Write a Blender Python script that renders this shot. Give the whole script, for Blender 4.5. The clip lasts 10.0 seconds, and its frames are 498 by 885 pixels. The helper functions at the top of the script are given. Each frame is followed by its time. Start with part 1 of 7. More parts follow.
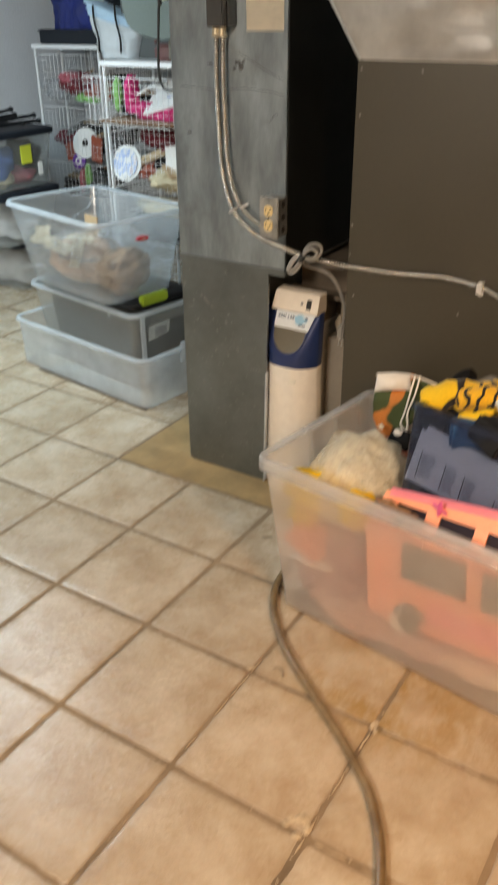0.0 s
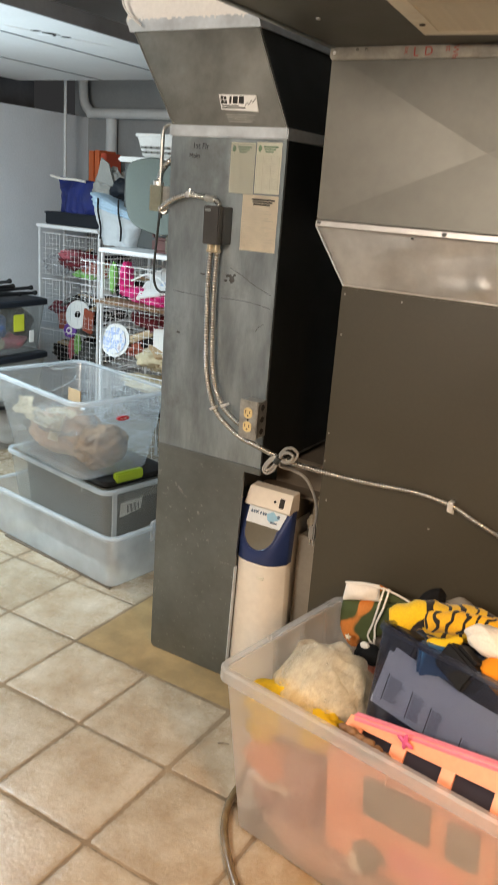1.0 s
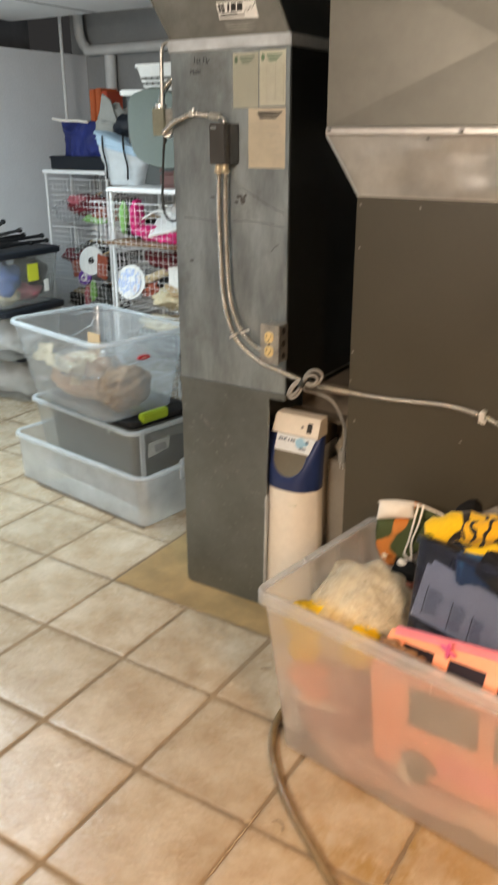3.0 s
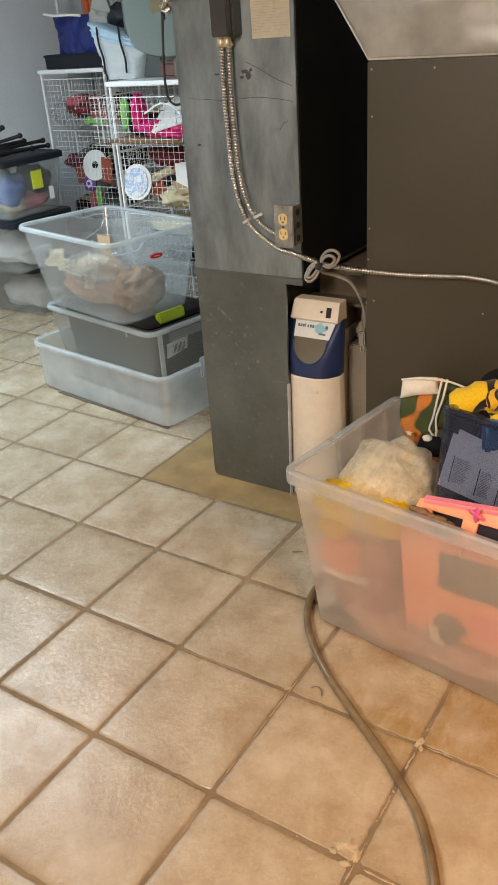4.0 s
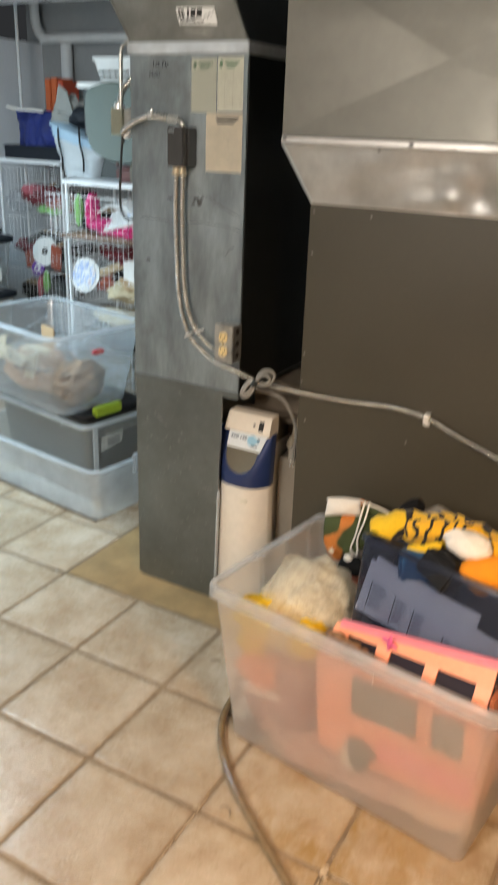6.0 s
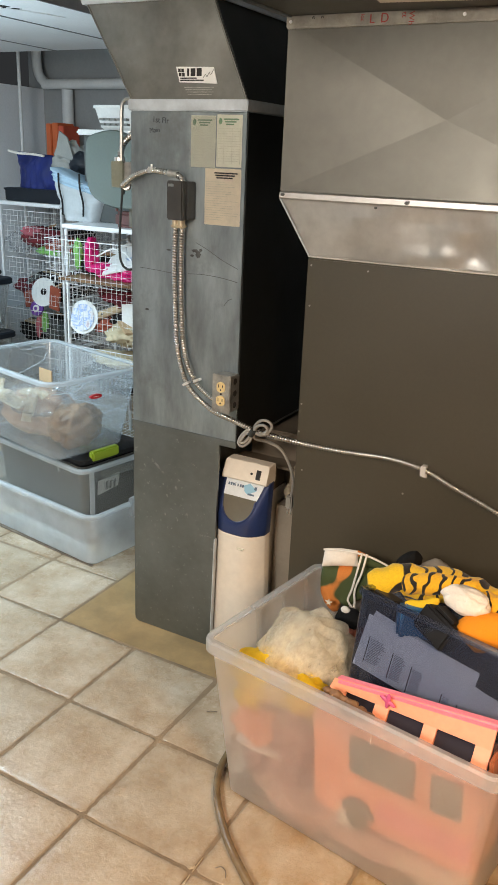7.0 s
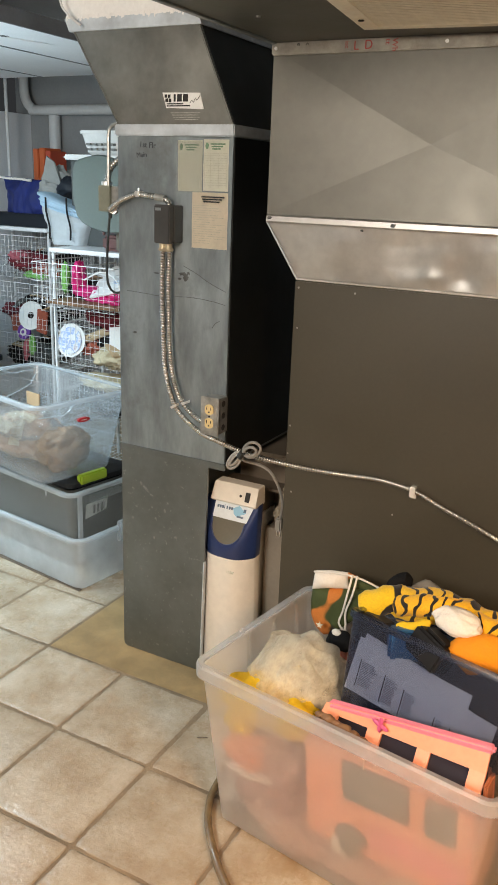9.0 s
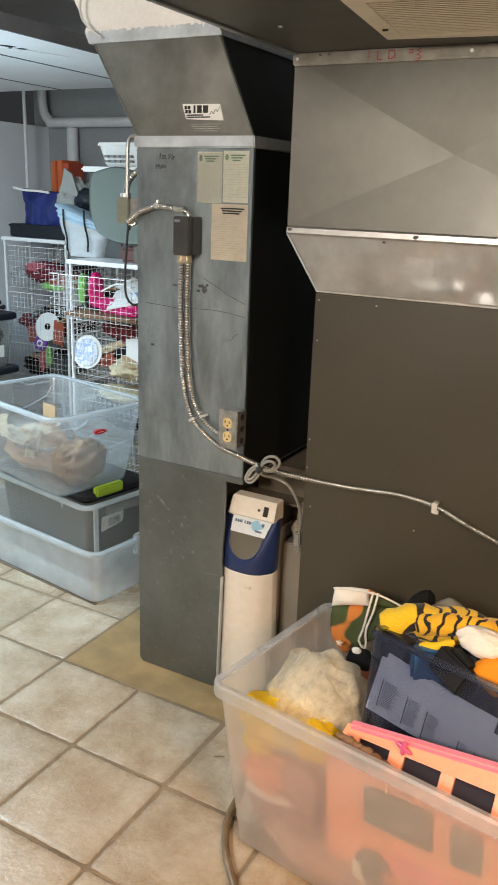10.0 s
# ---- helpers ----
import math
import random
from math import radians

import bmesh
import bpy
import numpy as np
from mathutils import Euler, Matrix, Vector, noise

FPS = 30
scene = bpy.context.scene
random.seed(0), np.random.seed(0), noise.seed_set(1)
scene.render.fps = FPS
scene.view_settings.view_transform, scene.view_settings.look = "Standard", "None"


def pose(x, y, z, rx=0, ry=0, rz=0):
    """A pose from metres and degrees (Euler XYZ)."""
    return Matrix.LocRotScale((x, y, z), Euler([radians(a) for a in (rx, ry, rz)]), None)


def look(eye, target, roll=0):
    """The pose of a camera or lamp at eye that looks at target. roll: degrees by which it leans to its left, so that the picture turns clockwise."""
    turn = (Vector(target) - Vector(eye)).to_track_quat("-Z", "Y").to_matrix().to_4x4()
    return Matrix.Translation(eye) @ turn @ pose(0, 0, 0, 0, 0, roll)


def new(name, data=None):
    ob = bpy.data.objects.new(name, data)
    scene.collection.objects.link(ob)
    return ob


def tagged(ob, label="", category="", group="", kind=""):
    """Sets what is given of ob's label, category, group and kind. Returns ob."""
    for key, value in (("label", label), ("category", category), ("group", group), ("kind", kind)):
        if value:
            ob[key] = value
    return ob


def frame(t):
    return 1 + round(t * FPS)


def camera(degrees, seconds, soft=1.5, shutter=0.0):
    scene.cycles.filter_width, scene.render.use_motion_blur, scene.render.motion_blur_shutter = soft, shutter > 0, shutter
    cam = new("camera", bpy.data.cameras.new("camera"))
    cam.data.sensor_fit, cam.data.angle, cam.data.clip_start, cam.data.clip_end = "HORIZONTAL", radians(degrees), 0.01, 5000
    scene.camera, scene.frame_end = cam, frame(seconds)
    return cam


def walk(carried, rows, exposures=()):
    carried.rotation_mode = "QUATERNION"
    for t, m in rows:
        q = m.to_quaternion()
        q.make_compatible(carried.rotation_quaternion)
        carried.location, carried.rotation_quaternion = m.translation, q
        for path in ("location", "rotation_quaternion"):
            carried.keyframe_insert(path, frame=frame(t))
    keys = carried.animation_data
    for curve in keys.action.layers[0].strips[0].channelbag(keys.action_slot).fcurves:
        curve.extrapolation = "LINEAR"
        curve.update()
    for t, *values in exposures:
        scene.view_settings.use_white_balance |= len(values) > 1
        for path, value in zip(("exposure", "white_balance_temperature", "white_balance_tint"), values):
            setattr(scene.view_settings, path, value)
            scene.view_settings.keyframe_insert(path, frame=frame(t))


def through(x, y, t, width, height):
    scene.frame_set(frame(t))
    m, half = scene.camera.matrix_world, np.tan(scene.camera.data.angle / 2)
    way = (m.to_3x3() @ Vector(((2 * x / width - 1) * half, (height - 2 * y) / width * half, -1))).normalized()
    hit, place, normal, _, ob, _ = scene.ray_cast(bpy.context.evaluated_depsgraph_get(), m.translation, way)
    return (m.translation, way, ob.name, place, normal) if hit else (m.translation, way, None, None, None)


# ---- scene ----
cam = camera(34.5, 10.0, shutter=0.5)
PATH = [
    (0, (1.365, -0.869, 1.359), (0.423, 0.618, 0.41), -0.5),
    (0.5, (1.347, -0.841, 1.418), (0.42, 0.766, 0.671), 3.7),
    (1, (1.33, -0.823, 1.459), (0.362, 0.824, 0.868), 4.4),
    (1.5, (1.33, -0.812, 1.467), (0.359, 0.848, 0.919), 3.9),
    (2, (1.325, -0.807, 1.47), (0.355, 0.852, 0.916), 3.6),
    (2.5, (1.336, -0.801, 1.447), (0.357, 0.833, 0.838), 2.3),
    (3, (1.329, -0.807, 1.399), (0.331, 0.769, 0.678), -0.1),
    (3.2, (1.348, -0.817, 1.368), (0.31, 0.705, 0.588), -2.6),
    (4.3, (1.334, -0.845, 1.335), (0.349, 0.625, 0.402), -4.0),
    (4.5, (1.34, -0.85, 1.334), (0.359, 0.614, 0.388), -3.9),
    (5, (1.351, -0.869, 1.332), (0.391, 0.597, 0.368), -3.7),
    (5.5, (1.348, -0.875, 1.324), (0.42, 0.609, 0.356), -2.8),
    (5.7, (1.34, -0.87, 1.372), (0.44, 0.666, 0.458), -0.1),
    (6, (1.348, -0.848, 1.436), (0.459, 0.784, 0.696), 2.1),
    (6.2, (1.342, -0.839, 1.446), (0.455, 0.823, 0.773), 2.6),
    (7.3, (1.336, -0.838, 1.488), (0.433, 0.819, 0.826), 2.2),
    (7.5, (1.342, -0.841, 1.478), (0.435, 0.815, 0.818), 2.1),
    (8, (1.335, -0.828, 1.463), (0.444, 0.831, 0.788), 1.8),
    (8.5, (1.339, -0.837, 1.486), (0.46, 0.836, 0.833), 1.9),
    (9, (1.332, -0.834, 1.482), (0.452, 0.854, 0.869), 2.2),
    (9.5, (1.326, -0.828, 1.491), (0.445, 0.867, 0.898), 2.3),
    (10, (1.306, -0.814, 1.481), (0.391, 0.864, 0.892), 2.1),
]
LIGHT = [(0, -0.17, 7350, 15), (0.6, 0.05, 7000, 14), (1.3, 0.05, 7550, 17), (2.6, 0.05, 7700, 17), (3.2, -0.03, 7600, 17), (4.3, -0.2, 7400, 16), (5.5, -0.2, 7300, 15), (6.2, 0.05, 6700, 12), (8.0, 0.05, 7000, 14), (10, 0.05, 6850, 13)]
walk(cam, [(t, look(eye, target, roll)) for t, eye, target, roll in PATH], LIGHT)

# ---- world and light ----
world = bpy.data.worlds.new("world")
scene.world = world
world.use_nodes = True
world.node_tree.nodes["Background"].inputs[0].default_value = (0.5, 0.55, 0.6, 1)
world.node_tree.nodes["Background"].inputs[1].default_value = 0.05


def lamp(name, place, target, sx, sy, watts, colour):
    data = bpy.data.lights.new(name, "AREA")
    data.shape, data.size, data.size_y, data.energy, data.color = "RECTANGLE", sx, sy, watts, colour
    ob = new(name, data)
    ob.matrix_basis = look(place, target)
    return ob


# cool ceiling tube in the storage room with an added upward fill, a bulb behind the camera, a warm lamp to its right
lamp("storage_light", (-1.28, 0.92, 1.60), (-1.70, 1.20, 0), 0.28, 1.0, 39, (0.55, 0.82, 1.0))
# added fill that brightens the storage ceiling, no fixture of its own
lamp("ceiling_fill", (-1.28, 0.92, 1.63), (-1.30, 1.15, 2.3), 0.8, 1.8, 9, (0.55, 0.82, 1.0))
lamp("ceiling_bulb", (0.45, -1.9, 1.96), (0.4, 0.6, 0.6), 0.6, 0.6, 63, (1.0, 0.935, 0.83))
lamp("warm_light", (1.95, -0.55, 1.70), (1.40, 0.05, 0), 0.35, 0.35, 13, (1.0, 0.61, 0.29)).data.spread = radians(112)


# ---- materials ----
def nodes_of(name):
    m = bpy.data.materials.new(name)
    m.use_nodes = True
    return m, m.node_tree, m.node_tree.nodes["Principled BSDF"]


def coords(nt, scatter):
    tc = nt.nodes.new("ShaderNodeTexCoord")
    if not scatter:
        return tc.outputs["Object"]
    info = nt.nodes.new("ShaderNodeObjectInfo")
    mul = nt.nodes.new("ShaderNodeVectorMath")
    mul.operation = "MULTIPLY_ADD"
    nt.links.new(info.outputs["Random"], mul.inputs[0])
    mul.inputs[1].default_value = (37, 53, 71)
    nt.links.new(tc.outputs["Object"], mul.inputs[2])
    return mul.outputs[0]


def noise_tex(nt, vec, scale, detail=4, rough=0.55, stretch=None):
    if stretch:
        mp = nt.nodes.new("ShaderNodeMapping")
        mp.inputs["Scale"].default_value = stretch
        nt.links.new(vec, mp.inputs[0])
        vec = mp.outputs[0]
    n = nt.nodes.new("ShaderNodeTexNoise")
    n.inputs["Scale"].default_value, n.inputs["Detail"].default_value, n.inputs["Roughness"].default_value = scale, detail, rough
    nt.links.new(vec, n.inputs["Vector"])
    return n.outputs["Fac"]


def ramp(nt, fac, stops):
    r = nt.nodes.new("ShaderNodeValToRGB")
    while len(r.color_ramp.elements) < len(stops):
        r.color_ramp.elements.new(0.5)
    for e, (p, c) in zip(r.color_ramp.elements, stops):
        e.position, e.color = p, (*c, 1) if len(c) == 3 else c
    nt.links.new(fac, r.inputs[0])
    return r.outputs[0]


def blend(nt, a, b, fac, kind="MIX"):
    m = nt.nodes.new("ShaderNodeMix")
    m.data_type, m.blend_type = "RGBA", kind
    for socket, v in ((m.inputs[0], fac), (m.inputs[6], a), (m.inputs[7], b)):
        if hasattr(v, "is_linked"):
            nt.links.new(v, socket)
        else:
            socket.default_value = v if isinstance(v, (int, float)) else (*v, 1)
    return m.outputs[2]


def mat(name, base, rough=0.6, metal=0.0, var=0.2, scale=7.0, fine=90.0, bump=0.05, scatter=False, stretch=None, stain=None, spec=0.5):
    """A solid surface with cloudy variation, fine grain, uneven gloss and fine relief."""
    m, nt, p = nodes_of(name)
    v = coords(nt, scatter)
    big, small = noise_tex(nt, v, scale, 5, 0.6, stretch), noise_tex(nt, v, fine, 3, 0.6, stretch)
    dark = tuple(c * (1 - var) for c in base)
    light = tuple(min(1, c * (1 + var)) for c in base)
    col = ramp(nt, big, [(0.3, dark), (0.7, light)])
    col = blend(nt, col, ramp(nt, small, [(0.3, (0.9, 0.9, 0.9)), (0.7, (1.06, 1.06, 1.06))]), 0.5, "MULTIPLY")
    if stain:
        col = blend(nt, col, stain, ramp(nt, noise_tex(nt, v, scale * 0.6, 6, 0.7), [(0.52, (0, 0, 0)), (0.72, (0.8, 0.8, 0.8))]))
    nt.links.new(col, p.inputs["Base Color"])
    nt.links.new(ramp(nt, big, [(0.25, (rough * 0.8,) * 3), (0.75, (min(1, rough * 1.2),) * 3)]), p.inputs["Roughness"])
    p.inputs["Metallic"].default_value = metal
    p.inputs["Specular IOR Level"].default_value = spec
    if bump:
        b = nt.nodes.new("ShaderNodeBump")
        b.inputs["Strength"].default_value, b.inputs["Distance"].default_value = bump, 0.004
        nt.links.new(small, b.inputs["Height"])
        nt.links.new(b.outputs[0], p.inputs["Normal"])
    return m


def clear(name, tint, milk, rough=0.25, blur=0.25, haze=0.12, through=None):
    """Thin translucent plastic: most light goes straight through, some is blurred, a milky share scatters, with a soft gloss."""
    m, nt, p = nodes_of(name)
    out = nt.nodes["Material Output"]
    v = coords(nt, False)
    tr = nt.nodes.new("ShaderNodeBsdfTransparent")
    through = through or [0.7 + 0.3 * c for c in tint]
    tr.inputs[0].default_value = (*through, 1)
    rf = nt.nodes.new("ShaderNodeBsdfRefraction")
    rf.inputs["Color"].default_value, rf.inputs["Roughness"].default_value, rf.inputs["IOR"].default_value = (*through, 1), haze, 1.02
    df, tl = nt.nodes.new("ShaderNodeBsdfDiffuse"), nt.nodes.new("ShaderNodeBsdfTranslucent")
    df.inputs[0].default_value = tl.inputs[0].default_value = (*tint, 1)
    gl = nt.nodes.new("ShaderNodeBsdfGlossy")
    gl.inputs["Roughness"].default_value = rough
    fr = nt.nodes.new("ShaderNodeLayerWeight")
    fr.inputs[0].default_value = 0.5
    sheen = ramp(nt, fr.outputs["Facing"], [(0.0, (0.045,) * 3), (0.55, (0.06,) * 3), (0.85, (0.22,) * 3), (1.0, (0.6,) * 3)])
    cloud = noise_tex(nt, v, 9, 4)

    def mixed(f, a, b):
        mx = nt.nodes.new("ShaderNodeMixShader")
        if hasattr(f, "is_linked"):
            nt.links.new(f, mx.inputs[0])
        else:
            mx.inputs[0].default_value = f
        nt.links.new(a.outputs[0], mx.inputs[1])
        nt.links.new(b.outputs[0], mx.inputs[2])
        return mx

    milky = mixed(0.38, df, tl)
    body = mixed(blur, tr, rf)
    body = mixed(ramp(nt, cloud, [(0.3, (milk * 0.85,) * 3), (0.7, (milk * 1.15,) * 3)]), body, milky)
    nt.links.new(mixed(sheen, body, gl).outputs[0], out.inputs[0])
    nt.nodes.remove(p)
    return m


M = {}
M["grout"] = mat("grout", (0.235, 0.165, 0.10), 0.9, var=0.4, scale=5, fine=160, bump=0.4)
M["patch"] = mat("bare_floor", (0.34, 0.222, 0.10), 0.45, var=0.22, scale=9, fine=60, bump=0.15, stain=(0.22, 0.15, 0.07))
M["plaster"] = mat("white_wall", (0.74, 0.76, 0.79), 0.75, var=0.05, scale=2.5, bump=0.12)
M["block"] = mat("back_wall_paint", (0.31, 0.315, 0.315), 0.8, var=0.1, scale=4, bump=0.2)
M["ceil"] = mat("ceiling_panel", (0.86, 0.87, 0.88), 0.8, var=0.05, scale=3, bump=0.1)
# dark tone of the ceiling gaps; on the outer wall it stands for shade
M["gap_tone"] = mat("dark_gap_tone", (0.16, 0.16, 0.17), 0.85, var=0.3, scale=4)
M["zinc"] = mat("galvanised_steel", (0.39, 0.43, 0.445), 0.40, 0.85, var=0.16, scale=9, fine=55, bump=0.03, stretch=(1.6, 1.6, 0.5), stain=(0.26, 0.275, 0.275))
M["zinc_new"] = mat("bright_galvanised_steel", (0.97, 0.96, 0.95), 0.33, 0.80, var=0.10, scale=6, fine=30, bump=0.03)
# skirt lightened for the floor's reflection, plenum darkened for the trunk's shade, both in colour
M["zinc_skirt"] = mat("skirt_lit_steel", (0.86, 0.86, 0.85), 0.43, 0.80, var=0.16, scale=6, fine=30, bump=0.03)
# near-black that puts the shade on the duct's furnace side into colour
M["side_shade"] = mat("duct_side_shade", (0.011, 0.0125, 0.0115), 0.5, 0.0, var=0.3, scale=5, fine=60, spec=0.4)
M["zinc_plenum"] = mat("plenum_shade_steel", (0.150, 0.147, 0.131), 0.46, 0.65, var=0.14, scale=5, fine=35, bump=0.02)
M["zinc_dull"] = mat("pale_dull_steel", (0.58, 0.64, 0.69), 0.5, 0.35, var=0.2, scale=14, fine=60)
M["brown"] = mat("brown_cabinet_paint", (0.054, 0.048, 0.033), 0.45, 0.0, var=0.06, scale=3, fine=120, bump=0.03)
M["zinc_old"] = mat("speckled_old_steel", (0.20, 0.220, 0.220), 0.45, 0.85, var=0.15, scale=7, fine=40, bump=0.05)
nt = M["zinc_old"].node_tree
p = nt.nodes["Principled BSDF"]
dots = ramp(nt, noise_tex(nt, coords(nt, False), 85, 2, 0.5), [(0.67, (0, 0, 0)), (0.78, (0.32, 0.32, 0.32))])
nt.links.new(blend(nt, p.inputs["Base Color"].links[0].from_socket, (0.6, 0.6, 0.57), dots), p.inputs["Base Color"])
M["zinc_upper"] = mat("clean_galvanised_steel", (0.325, 0.378, 0.405), 0.40, 0.82, var=0.32, scale=9, fine=55, bump=0.03, stretch=(1.6, 1.6, 0.5), stain=(0.22, 0.24, 0.24))
# the trunk duct's brown reflection is put into this steel's base colour
M["zinc_slant"] = mat("trunk_reflection_steel", (0.26, 0.26, 0.24), 0.42, 0.8, var=0.22, scale=8, fine=55, bump=0.03, stain=(0.19, 0.185, 0.165))
M["strip_steel"] = mat("stained_strip_steel", (0.36, 0.34, 0.30), 0.5, 0.5, var=0.3, scale=22, fine=60, stain=(0.22, 0.19, 0.15))
M["brass"] = mat("dull_brassy_zinc", (0.62, 0.52, 0.36), 0.35, 0.85, var=0.15, scale=30)
M["trunk"] = mat("dull_duct_steel", (0.13, 0.13, 0.115), 0.5, 0.6, var=0.15, scale=5)
M["white_duct"] = mat("white_painted_duct", (0.90, 0.89, 0.87), 0.6, var=0.05, scale=4)


# ---- building helpers ----
def thing(name, place=(0, 0, 0), turn=0.0, label="", category="", group="", kind=""):
    ob = new(name)
    ob.empty_display_size = 0.05
    ob.matrix_basis = pose(*place, 0, 0, turn)
    return tagged(ob, label, category, group, kind)


def part(name, bm, material, parent=None, label="", inside=True, smooth=True):
    """Link bm as one mesh. inside: its coordinates are the parent's own; otherwise the world's."""
    me = bpy.data.meshes.new(name)
    bmesh.ops.recalc_face_normals(bm, faces=bm.faces)
    if smooth:
        limit = 0.6 if len(bm.faces) < 300 else 1.3
        for f in bm.faces:
            f.smooth = True
        for e in bm.edges:
            if len(e.link_faces) != 2 or e.calc_face_angle(0) > limit:
                e.smooth = False
    bm.to_mesh(me)
    bm.free()
    for mm in material if isinstance(material, (list, tuple)) else [material]:
        me.materials.append(mm)
    ob = new(name, me)
    if parent:
        ob.parent = parent
        if not inside:
            ob.matrix_parent_inverse = parent.matrix_basis.inverted()
    if label:
        ob["label"] = label
    return ob


def box(bm, x0, x1, y0, y1, z0, z1, bevel=0.0, seg=2):
    vs = [bm.verts.new((x, y, z)) for z in (z0, z1) for y in (y0, y1) for x in (x0, x1)]
    fs = [bm.faces.new([vs[i] for i in q]) for q in ((0, 2, 3, 1), (4, 5, 7, 6), (0, 1, 5, 4), (2, 6, 7, 3), (0, 4, 6, 2), (1, 3, 7, 5))]
    if bevel:
        es = list({e for f in fs for e in f.edges})
        bmesh.ops.bevel(bm, geom=es, offset=bevel, segments=seg, affect="EDGES", clamp_overlap=True)
    return bm


def a_box(*a, **k):
    return box(bmesh.new(), *a, **k)


def prism(bm, pts_bottom, pts_top):
    """A closed solid between two rings of the same count."""
    a, b = [bm.verts.new(p) for p in pts_bottom], [bm.verts.new(p) for p in pts_top]
    n = len(a)
    bm.faces.new(a[::-1])
    bm.faces.new(b)
    for i in range(n):
        bm.faces.new((a[i], a[(i + 1) % n], b[(i + 1) % n], b[i]))
    return bm


def smooth_path(pts, step=0.01):
    """Points along a smooth curve through pts."""
    P = [Vector(p) for p in pts]
    P = [2 * P[0] - P[1]] + P + [2 * P[-1] - P[-2]]
    out = []
    for i in range(1, len(P) - 2):
        n = max(2, int((P[i + 1] - P[i]).length / step))
        for k in range(n):
            t = k / n
            a, b, c, d = P[i - 1:i + 3]
            out.append(0.5 * (2 * b + (c - a) * t + (2 * a - 5 * b + 4 * c - d) * t * t + (3 * b - a - 3 * c + d) * t ** 3))
    return out + [P[-2]]


def sweep(bm, path, radius, sides=8, flat=1.0):
    """A tube along path; radius may be a function of the ring's number."""
    prev, up = None, Vector((0, 0, 1))
    rings = []
    for i, p in enumerate(path):
        d = (path[min(i + 1, len(path) - 1)] - path[max(i - 1, 0)]).normalized()
        if prev is None:
            up = d.orthogonal().normalized()
        else:
            up = (up - d * up.dot(d)).normalized()
        side = d.cross(up)
        prev = d
        r = radius(i) if callable(radius) else radius
        rings.append([bm.verts.new(p + r * (math.cos(a) * up + flat * math.sin(a) * side)) for a in [2 * math.pi * k / sides for k in range(sides)]])
    for a, b in zip(rings, rings[1:]):
        for k in range(sides):
            bm.faces.new((a[k], a[(k + 1) % sides], b[(k + 1) % sides], b[k]))
    bm.faces.new(rings[0][::-1])
    bm.faces.new(rings[-1])
    return bm


def tube(pts, radius, sides=8, step=0.01, flat=1.0):
    return sweep(bmesh.new(), smooth_path(pts, step), radius, sides, flat)


def rod(bm, a, b, r=0.002, sides=4):
    return sweep(bm, [Vector(a), Vector(b)], r, sides)


def disc(bm, centre, axis, r, depth, sides=20):
    axis = Vector(axis).normalized()
    c = Vector(centre)
    return sweep(bm, [c, c + axis * depth], r, sides)


def round_rect(hx, hy, r, z, cx=0.0, cy=0.0, n=5):
    out = []
    for sx, sy, a0 in ((1, 1, 0), (-1, 1, 90), (-1, -1, 180), (1, -1, 270)):
        for k in range(n + 1):
            a = radians(a0 + 90 * k / n)
            out.append((cx + sx * (hx - r) + r * math.cos(a), cy + sy * (hy - r) + r * math.sin(a), z))
    return out


def loft(bm, loops, close_first=True, close_last=True):
    R = [[bm.verts.new(p) for p in L] for L in loops]
    for a, b in zip(R, R[1:]):
        n = len(a)
        for k in range(n):
            bm.faces.new((a[k], a[(k + 1) % n], b[(k + 1) % n], b[k]))
    if close_first:
        bm.faces.new(R[0][::-1])
    if close_last:
        bm.faces.new(R[-1])
    return bm


def lump(bm, centre, radii, amp=0.15, freq=2.5, seed=0, level=3, turn=0.0):
    """A crumpled soft form."""
    got = bmesh.ops.create_icosphere(bm, subdivisions=level, radius=1.0)
    rot = Matrix.Rotation(radians(turn), 3, "Z")
    for v in got["verts"]:
        d = v.co.copy()
        k = 1 + amp * noise.noise(d * freq + Vector((seed * 7.3, seed * 3.1, seed))) + 0.4 * amp * noise.noise(d * freq * 3 + Vector((seed, seed * 5, 2)))
        q = Vector((d.x * radii[0] * k, d.y * radii[1] * k, d.z * radii[2] * k))
        v.co = rot @ q + Vector(centre)
    return bm


def crumple(bm, centre, radii, amp=0.3, freq=1.6, seed=0, level=5, turn=0.0):
    """A soft heap with sharp fold ridges running over it."""
    got = bmesh.ops.create_icosphere(bm, subdivisions=level, radius=1.0)
    rot = Matrix.Rotation(radians(turn), 3, "Z")
    off = Vector((seed * 7.3, seed * 3.1, seed * 1.7))
    for v in got["verts"]:
        d = v.co.copy()
        w = d * freq + off + 0.7 * Vector((noise.noise(d * freq + off), noise.noise(d * freq - off), noise.noise(d * freq * 1.3 + off * 2)))
        k = 1 + amp * (0.5 * noise.noise(d * freq * 0.6 - off) + 0.55 - 1.5 * abs(noise.noise(w)) - 0.8 * abs(noise.noise(w * 2.1)) + 0.2 * noise.noise(w * 4.5))
        v.co = rot @ Vector((d.x * radii[0] * k, d.y * radii[1] * k, d.z * radii[2] * k)) + Vector(centre)
    return bm


